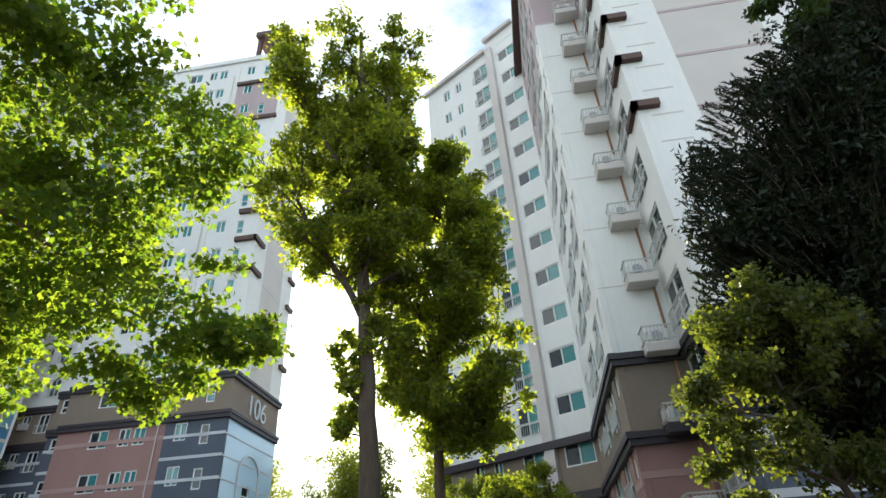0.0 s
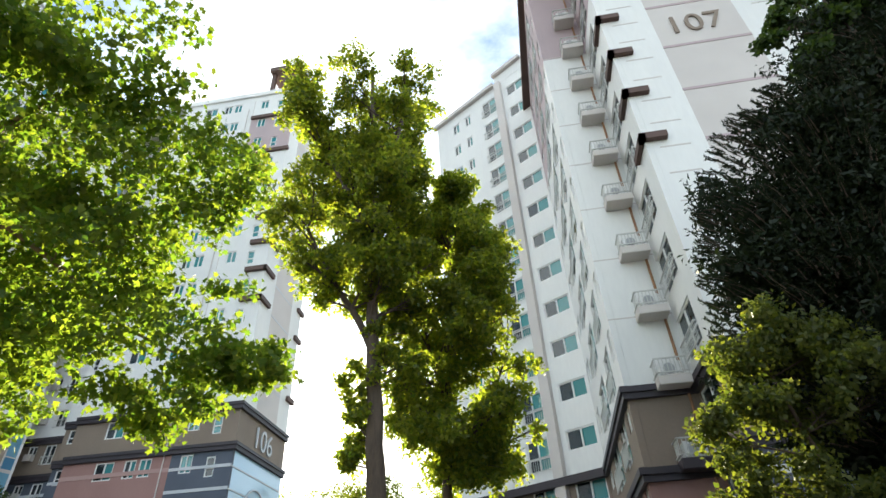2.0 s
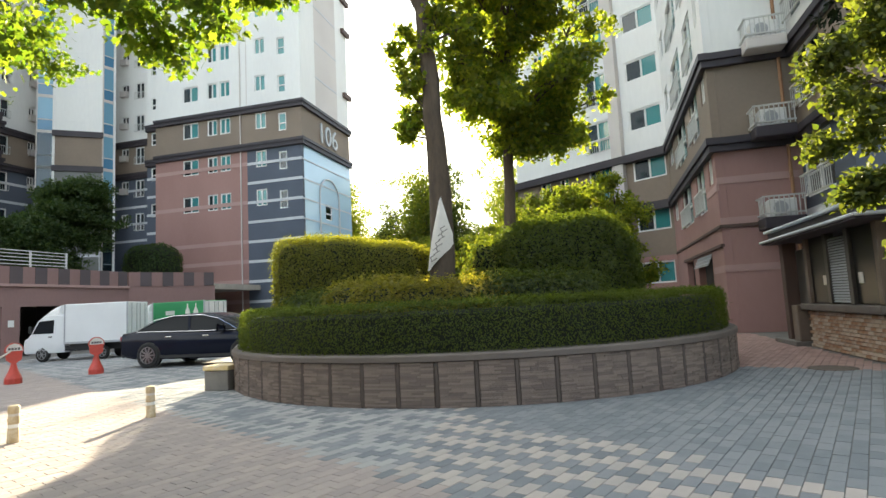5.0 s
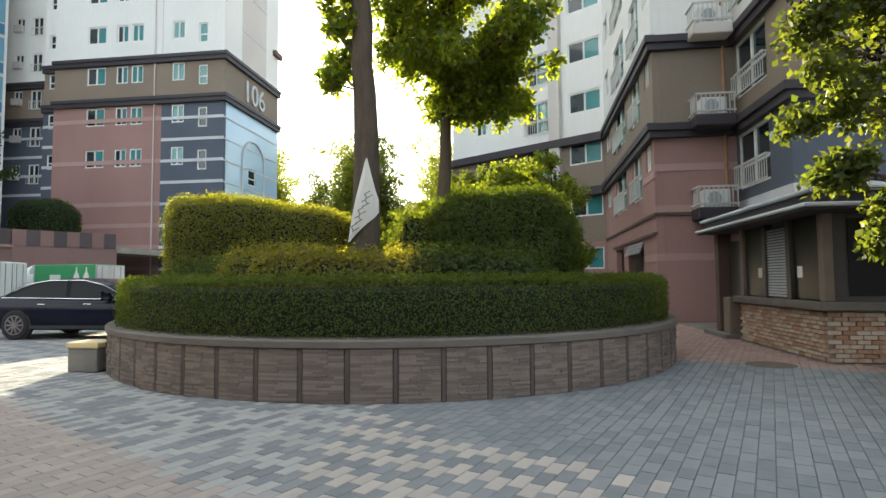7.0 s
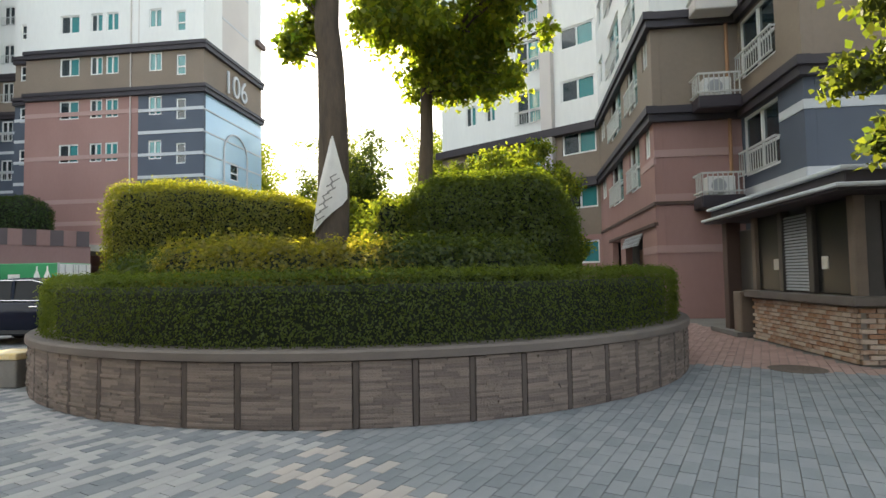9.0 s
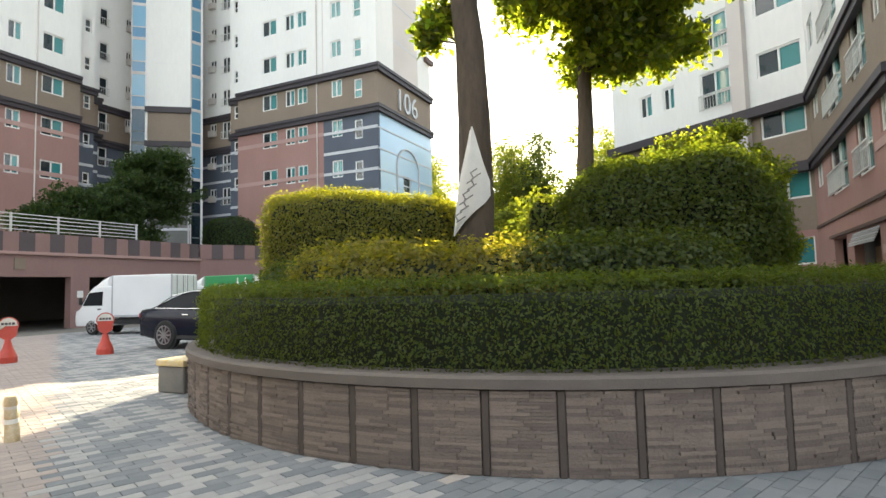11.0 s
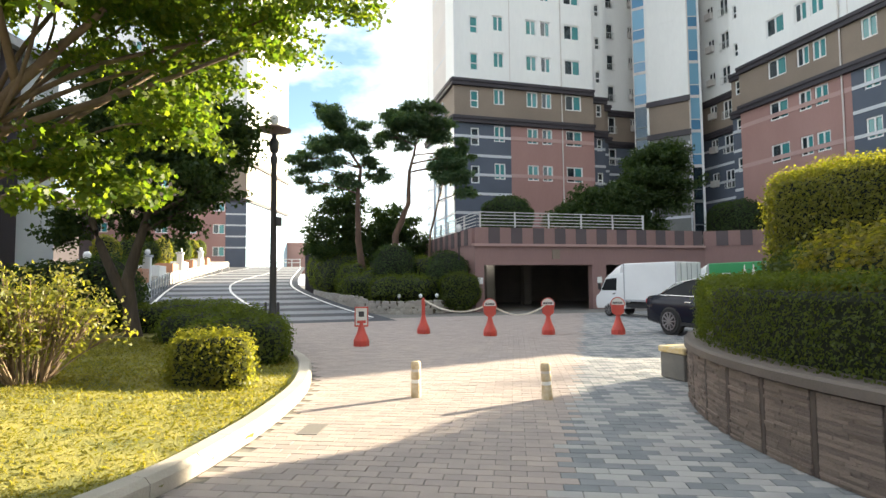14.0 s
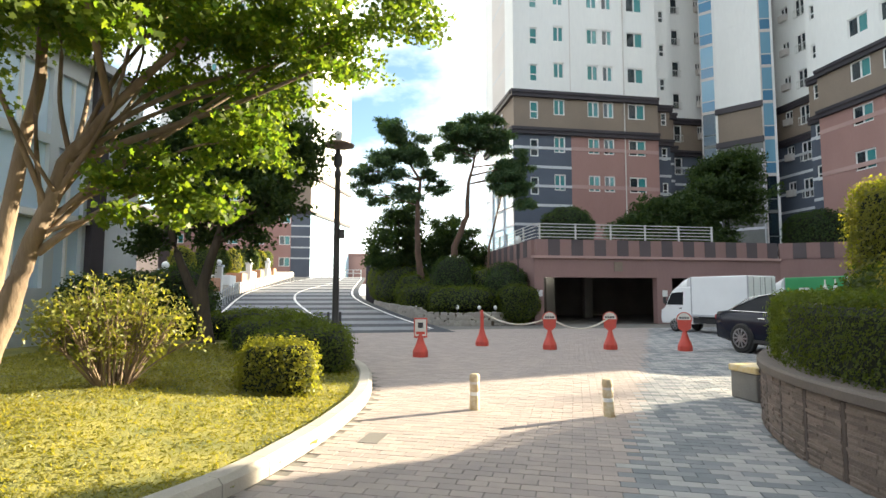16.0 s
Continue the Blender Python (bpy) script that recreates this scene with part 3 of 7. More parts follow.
# ---- apartment building 107 ----
def balcony(b, wall, u, z, depth=0.75, width=1.15):
    """A small air-conditioner balcony: slab, box and railing."""
    slab = part("balcony", Geo().rbox(u, u + width, -depth, 0.0, z - 0.35, z, 0.03, 1, wall.m), PALE if z > 8 else CORNICE, b)
    for k in range(9):
        x = u + 0.03 + (width - 0.08) * k / 8
        part("rail_bar", Geo().box(x, x + 0.025, -depth + 0.02, -depth + 0.045, z, z + 0.62, wall.m), RAIL, slab)
    for k in range(1, 5):
        y = -depth + 0.03 + (depth - 0.1) * k / 5
        part("rail_bar", Geo().box(u + 0.02, u + 0.045, y, y + 0.025, z, z + 0.62, wall.m), RAIL, slab)
    for q in (0.08, 0.6):
        part("rail", Geo().box(u, u + width, -depth, -depth + 0.05, z + q, z + q + 0.045, wall.m), RAIL, slab)
        part("rail", Geo().box(u, u + 0.05, -depth + 0.05, 0, z + q, z + q + 0.045, wall.m), RAIL, slab)
    part("outdoor_unit", Geo().rbox(u + 0.2, u + 0.95, -depth + 0.15, -0.2, z, z + 0.55, 0.03, 1, wall.m), FRAME, slab)
    part("fan_grille", Geo().lathe([(0.2, 0.0), (0.2, 0.02), (0.17, 0.028)], 16, (0, 0, 0), wall.m @ Matrix.Translation((u + 0.5, -depth + 0.145, z + 0.28)) @ pose(0, 0, 0, 90)), GREYFRAME, slab)
    return slab


def apartment_107():
    S, Z = 2.8, 8.95
    b = thing("apartment_building", (8, 26, 0), "white high-rise apartment block with taupe and red base, numbered 107", "apartment building")
    west = Wall((4.1, 31.3), (3.85, 20.0))
    front = Wall((3.85, 20.0), (6.3, 20.0))
    wing = Wall((6.3, 20.0), (6.3, 16.6))
    gable = Wall((6.3, 16.6), (15.5, 16.6))
    diag = Wall((-4.5, 37.2), (4.1, 31.3))
    # west side
    W = west.w
    cols = [(0.6, 1.9, "two"), (3.5, 6.2, "quad"), (7.55, 9.3, "quad"), (10.1, 10.8, "two")]
    holes = [(c[0], c[1], Z + S * k - (1.3 if c[2] == "two" else 2.0), Z + S * k - 0.1) for k in range(-1, 11) for c in cols]
    for name, z0, z1, m in (("red_wall", 0.0, 6.15, RED), ("taupe_wall", 6.15, 8.95, BROWN), ("white_wall", 8.95, 28.5, WHITE), ("mauve_wall", 28.5, 38.0, MAUVE)):
        hs = [h for h in holes]
        if name == "red_wall":
            hs = hs + [(3.15, 5.2, 0.0, 2.65), (6.2, 9.3, 0.0, 2.65)]
        part(name, zone(west, 0, W, z0, z1, hs), m, b)
    for k in range(-1, 11):
        for c in cols:
            window(west, b, c[0], c[1], Z + S * k - (1.3 if c[2] == "two" else 2.0), Z + S * k - 0.1, c[2], c[2] == "quad", "mixed")
    # Dark sheet at the back of the entrance, coloured as its shade.
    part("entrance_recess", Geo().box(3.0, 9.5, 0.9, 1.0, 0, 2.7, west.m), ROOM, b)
    part("entrance_band", strip(west, 2.6, W, 2.7, 2.8, 0.06), CAP, b)
    part("groove_band", strip(west, 0, W, 3.3, 3.4, 0.05), CAP, b)
    wood = mat("brown wooden door", (0.20, 0.11, 0.06), (0.15, 0.085, 0.05), 0.6, 2.0, stretch=(1, 1, 0.2))
    for u in (6.3, 7.8):
        part("entrance_door", Geo().rbox(u, u + 1.4, 0.5, 0.56, 0.0, 2.2, 0.01, 1, west.m), wood, b, "brown wooden entrance door")
    for k in range(6):
        part("shutter_slat", Geo().rbox(6.2, 9.3, -0.02 - 0.03 * k, 0.02 - 0.03 * k, 2.58 - 0.07 * k, 2.63 - 0.07 * k, 0.006, 1, west.m), GREYFRAME if k % 2 else STRIPE, b)
    for z in (1.9, 4.5):
        part("pale_band", strip(west, 9.5, W, z, z + 0.22, 0.02), REDLIGHT, b)
    # front return
    W = front.w
    for name, z0, z1, m in (("red_wall", 0.0, 6.15, RED), ("taupe_wall", 6.15, 8.95, BROWN), ("white_wall", 8.95, 28.5, WHITE), ("mauve_wall", 28.5, 38.0, MAUVE)):
        part(name, zone(front, 0.256, W, z0, z1, []), m, b)
    for z in (1.9, 3.4, 4.7):
        part("pale_band", strip(front, 0, W, z, z + 0.22, 0.02), REDLIGHT, b)
    part("groove_band", strip(front, -0.05, W, 3.3, 3.4, 0.05), CAP, b)
    for k in range(1, 8):
        part("joint_line", strip(front, 0, W, Z + S * k, Z + S * k + 0.05, 0.012), PALE, b)
    part("drainpipe", Geo().tube([front.at(W - 0.35, z, 0.08) for z in (0.1, 10, 36)], [0.055] * 3, 8), mat("copper brown pipe", (0.36, 0.19, 0.10)), b)
    for k in range(-1, 10):
        balcony(b, front, W - 0.95 - 0.45, Z + S * k - 2.7)
    # west side of the wing
    W = wing.w
    holes = [(0.1, 2.2, Z + S * k - 2.15, Z + S * k - 0.44) for k in range(-1, 11)]
    for name, z0, z1, m in (("slate_wall", 0.0, 6.15, SLATE), ("taupe_wall", 6.15, 8.95, BROWN), ("white_wall", 8.95, 28.9, WHITE), ("mauve_wall", 28.9, 38.0, MAUVE)):
        part(name, zone(wing, 0, W, z0, z1, holes), m, b)
    for h in holes:
        window(wing, b, *h, "quad", True, "dark")
    # gable with the number
    W = gable.w
    for name, z0, z1, m in (("slate_wall", 0.0, 6.15, SLATE), ("taupe_wall", 6.15, 8.95, BROWN), ("mauve_wall", 28.9, 38.0, MAUVE)):
        part(name, zone(gable, 0.254, W, z0, z1, []), m, b)
    for u0, u1, m in ((0.254, 2.3, WHITE), (2.3, 6.2, PALE), (6.2, W, WHITE)):
        part("white_wall" if m is WHITE else "pale_wall", zone(gable, u0, u1, 8.95, 28.9, []), m, b)
    for wl2 in (wing, gable):
        for z in (3.45, 5.0):
            part("light_stripe", strip(wl2, 0 if z < 4 or wl2 is gable else 2.25, wl2.w, z, z + 0.22, 0.02), STRIPE, b)
    for k in range(14):
        for j in range(2):
            u = 0.5 if j == 0 else 7.0
            part("groove", strip(gable, u, u + 1.2, 10.3 + 1.4 * k, 10.36 + 1.4 * k, 0.012), PALE, b)
    for z in (26.6, 23.4, 20.4, 17.4, 14.4, 11.4):
        part("joint_line", strip(gable, 2.3, 6.2, z, z + 0.16, 0.02), MAUVE, b)
    letters("number", "107", 1.8, 0.03, BROWN, gable.m @ Matrix.Translation((4.1, -0.05, 24.9)) @ pose(0, 0, 0, 90), b, "dark painted house number 107")
    part("cornice", strip(gable, -0.2, W + 0.3, 28.9, 29.25, 0.25), CAP, b)
    for k in range(4):
        z = 26.4 - S * k - 0.3
        part("corner_cap", Geo().box(-0.2, 0.9, -0.25, 0.1, z, z + 0.32, gable.m).box(-0.2, 0.05, -0.25, 1.3, z, z + 0.32, gable.m), CAP, b)
        part("corner_cap", Geo().box(W - 2.0, W + 0.2, -0.25, 0.1, z, z + 0.32, gable.m), CAP, b)
    for w2 in (west, front, wing, gable):
        for z in (8.95, 6.15):
            part("cornice", strip(w2, 0, w2.w + (0.2 if w2 in (west, wing) else 0), z - 0.42, z - 0.1, 0.16 if w2 in (west, wing) else 0.163), CORNICE, b)
            part("cornice", strip(w2, 0, w2.w + (0.28 if w2 in (west, wing) else 0), z - 0.2, z + 0.02 - (0 if w2 in (west, wing) else 0.004), 0.24), CORNICE, b)
    # slanting side
    W = diag.w
    cols = [(W - 2.05, W - 0.15, "two", False, 1.15), (W - 4.85, W - 3.3, "quad", True, 1.85), (W - 7.0, W - 6.3, "two", False, 1.2), (W - 8.5, W - 7.7, "two", False, 1.2)]
    holes = [(c[0], c[1], Z + S * k - c[4] - 0.33, Z + S * k - 0.33) for k in range(-2, 13) for c in cols]
    for name, z0, z1, m in (("red_wall", 0.0, 3.3, RED), ("taupe_wall", 3.3, 8.95, BROWN), ("white_wall", 8.95, 43.4, WHITE)):
        part(name, zone(diag, 0, W, z0, z1, holes), m, b)
    for k in range(-2, 13):
        for c in cols:
            window(diag, b, c[0], c[1], Z + S * k - c[4] - 0.33, Z + S * k - 0.33, c[2], c[3], "mixed")
    part("pilaster", Geo().box(W - 3.1, W - 2.45, -0.35, 0.0, 0, 43.4, diag.m), PALE, b)
    part("white_wall", Geo().box(W - 3.1, W, -0.02, 0.25, 43.4, 44.6, diag.m), WHITE, b)
    part("roof_edge", strip(diag, W - 3.2, W, 44.6, 45.0, 0.35), PALE, b)
    for z in (8.95, 6.15):
        part("cornice", strip(diag, -0.2, W, z - 0.42, z + 0.0, 0.42), CORNICE, b)
    part("roof_edge", strip(diag, -0.3, W - 3.2, 43.4, 43.8, 0.35), PALE, b)
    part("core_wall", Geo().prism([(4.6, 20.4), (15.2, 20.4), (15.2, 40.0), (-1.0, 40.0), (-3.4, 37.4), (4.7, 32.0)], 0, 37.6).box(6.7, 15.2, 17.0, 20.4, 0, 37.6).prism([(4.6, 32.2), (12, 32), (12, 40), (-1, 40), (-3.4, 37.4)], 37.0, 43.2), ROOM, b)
    part("roof", Geo().box(3.5, 15.8, 16.3, 34.0, 38.0, 38.5), CAP, b)
    part("far_wall", Geo().box(15.25, 15.5, 16.6, 40, 0, 38.0), WHITE, b)
    return b


apartment_107()


# ---- garage and its terrace ----
def garage():
    gw = Wall((-25.0, 13.0), (-25.0, 26.0))
    W = gw.w
    walls = solid("garage_wall", zone(gw, 0, W, 0.0, 3.2, [(0.45, 6.2, 0.0, 2.2), (7.0, 11.6, 0.0, 2.2)], 0.4), GARAGERED,
                  "dusty red concrete wall of the basement garage entrance", "garage wall", "structure")
    for k in range(22):
        u = 0.1 + 0.58 * k
        part("parapet_panel", strip(gw, u, u + 0.58, 3.2, 4.0, 0.04 if k % 2 else 0.02, 0.3), PARAPET if k % 2 else GARAGERED, walls)
    part("ledge", strip(gw, -0.1, W, 3.1, 3.22, 0.1, 0.2), REDLIGHT, walls)
    part("emblem", strip(gw, 4.0, 4.4, 2.5, 2.95, 0.05), BROWN, walls)
    side = Wall((-25.0, 26.0), (-22.5, 30.0))
    part("side_wall", zone(side, 0, side.w, 0, 3.2, [], 0.3), GARAGERED, walls)
    for k in range(8):
        part("parapet_panel", strip(side, 0.58 * k, 0.58 * k + 0.58, 3.2, 4.0, 0.04 if k % 2 else 0.02, 0.3), PARAPET if k % 2 else GARAGERED, walls)
    lw = Wall((-38.0, 13.0), (-25.41, 13.0))
    part("side_wall", zone(lw, 0, lw.w, 0, 4.0, [], 0.3), GARAGERED, walls)
    for u in (0.0, 6.35):
        part("sign_plate", strip(gw, u + 0.12, u + 0.38, 1.3, 1.6, 0.02), FRAME, walls)
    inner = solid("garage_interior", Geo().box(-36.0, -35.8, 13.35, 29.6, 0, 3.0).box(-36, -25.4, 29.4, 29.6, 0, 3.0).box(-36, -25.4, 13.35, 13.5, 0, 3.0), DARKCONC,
                  "concrete interior walls of the garage, coloured dark for shade", "garage wall", "structure")
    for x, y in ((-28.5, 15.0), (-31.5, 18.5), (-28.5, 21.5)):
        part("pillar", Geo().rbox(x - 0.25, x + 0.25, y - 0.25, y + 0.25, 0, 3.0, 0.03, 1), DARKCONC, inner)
    solid("terrace", Geo().prism([(-38.4, 13.3), (-25.3, 13.3), (-25.3, 26.0), (-22.8, 30.0), (-22.8, 35.3), (-38.4, 35.3)], 3.0, 3.35), CONC,
          "raised concrete terrace above the garage", "terrace", "structure")
    lamp = thing("strip_light", (-28, 14.6, 3.0), "lit white strip light under the garage ceiling", "light")
    part("tube", Geo().rbox(-28.1, -27.9, 14.2, 15.1, 2.75, 2.83, 0.02, 1), glow_mat("strip light glow", (1, 0.97, 0.9), 6.0), lamp)
    part("housing", Geo().box(-28.13, -27.87, 14.15, 15.15, 2.83, 3.0), FRAME, lamp)
    rail = thing("terrace_railing", (-25.2, 19, 4.0), "pale metal horizontal-bar railing on the garage parapet", "railing")
    for z in (4.12, 4.28, 4.44, 4.6, 4.75):
        part("bar", Geo().tube([(-25.15, 13.2, z), (-25.15, 22.4, z)], [0.022, 0.022], 6), RAIL, rail)
        part("bar", Geo().tube([(-25.2, 13.14, z), (-33.0, 13.14, z)], [0.022, 0.022], 6), RAIL, rail)
    for k in range(6):
        part("post", Geo().box(-25.19, -25.11, 13.3 + 1.8 * k, 13.36 + 1.8 * k, 4.0, 4.78), RAIL, rail)
    for k in range(5):
        part("post", Geo().box(-27.06 - 1.5 * k, -27.0 - 1.5 * k, 13.1, 13.18, 4.0, 4.78), RAIL, rail)
    for k in range(14):
        u = lw.w - 0.58 * (k + 1)
        part("parapet_panel", strip(lw, u, u + 0.58, 3.2, 4.0, 0.04 if k % 2 else 0.02, 0.0), PARAPET if k % 2 else GARAGERED, walls)


garage()

# Unseen wall added behind the path; its dark face darkens the car's reflections.
solid("wall_south", Geo().box(-75, 30, -18.3, -18.0, 0, 11.0), CORNICE, "unseen plain dark wall added behind the path to darken reflections", "wall", "structure")


# ---- round planter ----
PC, PR = (-2.77, 13.13), 5.1


def ring(r0, r1, z0, z1, n=96, c=PC, a0=0.0, a1=2 * math.pi, bev=0.0):
    """A ring of rectangular section, with its top edges eased."""
    g = Geo()
    sec = [(r0, z0), (r1, z0), (r1, z1 - bev), (r1 - bev, z1), (r0 + bev, z1), (r0, z1 - bev)]
    k = len(sec)
    for i in range(n + 1):
        a = a0 + (a1 - a0) * i / n
        g.v += [(c[0] + r * math.cos(a), c[1] + r * math.sin(a), z) for r, z in sec]
    for i in range(n):
        for j in range(k):
            g.f.append((i * k + j, (i + 1) * k + j, (i + 1) * k + (j + 1) % k, i * k + (j + 1) % k))
    return g


def planter():
    p = thing("planter", (PC[0], PC[1], 0), "low round planter faced with brown split stone and dark strips", "planter")
    part("backing_wall", ring(4.75, PR - 0.05, 0.0, 0.6), PILASTER, p)
    part("coping", ring(4.66, PR + 0.03, 0.61, 0.7, bev=0.02), COPING, p, "smooth brown stone coping", True)
    part("soil", Geo().prism([(PC[0] + 4.75 * math.cos(a), PC[1] + 4.75 * math.sin(a)) for a in np.linspace(0, 2 * math.pi, 65)[:-1]], 0.0, 0.62), SOIL, p)
    step = 2 * math.pi / 60
    rng = random.Random(4)
    pil = mesh_of("stone_strip", Geo().rbox(-0.028, 0.028, -0.02, 0.06, 0.0, 0.6, 0.008, 1), PILASTER)
    first = radians(-84.8)
    slab = mesh_of("stone", Geo().rbox(-0.1, 0.1, 0.0, 0.055, 0.0, 0.0238, 0.002, 1), SPLIT)
    rest = Geo()
    for i in range(60):
        a = first + i * step
        m = Matrix.Translation((PC[0], PC[1], 0)) @ Matrix.Rotation(a - math.pi / 2, 4, "Z") @ Matrix.Translation((0, PR - 0.06, 0))
        ob = new("stone_strip", pil)
        ob.matrix_basis = m
        hang(ob, p)
        near = abs(((a + math.pi / 2 + math.pi) % (2 * math.pi)) - math.pi) < 0.22
        if math.sin(a) > 0.72:
            continue
        for j in range(24):
            z = 0.004 + j * 0.0247
            u = 0.032
            end = PR * step - 0.032
            while u < end - 0.03:
                w = min(rng.uniform(0.1, 0.3), end - u)
                if end - u - w < 0.08:
                    w = end - u
                d = rng.choice((0.0, 0.003, 0.006, 0.01, 0.018)) * rng.random()
                aa = a + (u + w / 2) / PR
                mm = Matrix.Translation((PC[0], PC[1], 0)) @ Matrix.Rotation(aa - math.pi / 2, 4, "Z") @ Matrix.Translation((0, PR - 0.055, z))
                if near:
                    w = rng.choice((0.12, 0.16, 0.2, 0.24, 0.29))
                    w = end - u if end - u < w + 0.08 else w
                    ob = new("stone", slab)
                    ob.matrix_basis = Matrix.Translation((PC[0], PC[1], 0)) @ Matrix.Rotation(a + (u + w / 2) / PR - math.pi / 2, 4, "Z") @ Matrix.Translation((0, PR - 0.055, z)) @ Matrix.Diagonal((w / 0.2 * 0.985, 1 + d * 12, 1, 1))
                    hang(ob, p)
                else:
                    rest.box(-w / 2 + 0.002, w / 2 - 0.002, 0.0, 0.05 + d, 0.0, 0.0236, mm)
                u += w
    ob = part("stone_facing", rest, SPLITJ, p)
    tagged(ob, kind="stuff")
    return p


planter()


# ---- leaves, hedges, trees ----
def smooth_line(pts, n=6):
    out = []
    for i in range(len(pts) - 1):
        p0, p1, p2, p3 = [Vector(pts[max(0, min(len(pts) - 1, i + k))]) for k in (-1, 0, 1, 2)]
        for k in range(n):
            t = k / n
            out.append(0.5 * (2 * p1 + (p2 - p0) * t + (2 * p0 - 5 * p1 + 4 * p2 - p3) * t * t + (3 * p1 - p0 - 3 * p2 + p3) * t ** 3))
    return out + [Vector(pts[-1])]


def leaf_object(name, pos, size, material, parent, seed, normals=None, elong=1.5, star=False, droop=0.0, label=""):
    """Many small folded leaves as one mesh."""
    r = np.random.default_rng(seed)
    n = len(pos)
    nor = r.normal(size=(n, 3))
    if normals is not None:
        nor = nor * 0.55 + normals
    nor[:, 2] += 0.35
    nor /= np.linalg.norm(nor, axis=1)[:, None] + 1e-9
    d = r.normal(size=(n, 3))
    d[:, 2] -= droop
    d -= nor * np.sum(d * nor, axis=1)[:, None]
    d /= np.linalg.norm(d, axis=1)[:, None] + 1e-9
    s = np.cross(nor, d)
    ln = size * r.uniform(0.6, 1.25, (n, 1))
    wd = ln / elong
    if star:
        shape = [(0, 0, 0), (0.1, 0.5, 0.04), (0.35, 0.32, 0), (0.62, 0.55, 0.03), (0.62, 0.2, 0), (1.0, 0, -0.05), (0.62, -0.2, 0), (0.62, -0.55, 0.03), (0.35, -0.32, 0), (0.1, -0.5, 0.04)]
    else:
        shape = [(0, 0, 0), (0.5, 0.5, 0.1), (1.0, 0, -0.06), (0.5, -0.5, 0.1)]
    k = len(shape)
    v = np.zeros((n, k, 3))
    for i, (a, b, c) in enumerate(shape):
        v[:, i] = pos + d * ln * a + s * wd * b + nor * ln * c
    me = bpy.data.meshes.new(name)
    me.vertices.add(n * k)
    me.vertices.foreach_set("co", v.reshape(-1))
    me.loops.add(n * k)
    me.loops.foreach_set("vertex_index", np.arange(n * k))
    me.polygons.add(n)
    me.polygons.foreach_set("loop_start", np.arange(0, n * k, k))
    me.update(calc_edges=True)
    me.materials.append(material)
    ob = new(name, me)
    if parent is not None:
        hang(ob, parent)
    if label:
        tagged(ob, label)
    return tagged(ob, kind="stuff")


def puffs(clusters, n, seed, flat=0.75, fill=0.45):
    """n points in a set of clusters (x, y, z, r), thicker towards their outsides."""
    r = np.random.default_rng(seed)
    c = np.array(clusters, dtype=float)
    # every cluster breaks up into small sprays with gaps between
    sub, rad = [], []
    for q in c:
        m = max(8, int(30 * q[3] ** 1.4))
        w = r.normal(size=(m, 3))
        w /= np.linalg.norm(w, axis=1)[:, None]
        sub.append(q[:3] + w * (q[3] * r.uniform(0.1, 1.0, (m, 1)) ** 0.6) * (1, 1, flat))
        rad.append(np.full(m, 0.12 + q[3] * 0.26) * r.uniform(0.6, 1.3, m))
    sub, rad = np.concatenate(sub), np.concatenate(rad)
    w = rad ** 2
    idx = r.choice(len(sub), n, p=w / w.sum())
    d = r.normal(size=(n, 3))
    d /= np.linalg.norm(d, axis=1)[:, None]
    return sub[idx] + d * (rad[idx] * r.uniform(0, 1, n) ** fill)[:, None] * (1, 1, flat), sub, rad


def bend(p, q, r, wobble, n=7):
    p, q = Vector(p), Vector(q)
    mid = (p + q) / 2 + Vector((r.uniform(-1, 1), r.uniform(-1, 1), r.uniform(-0.2, 0.8))) * wobble
    return [p.lerp(mid, t).lerp(mid.lerp(q, t), t) for t in np.linspace(0, 1, n)]


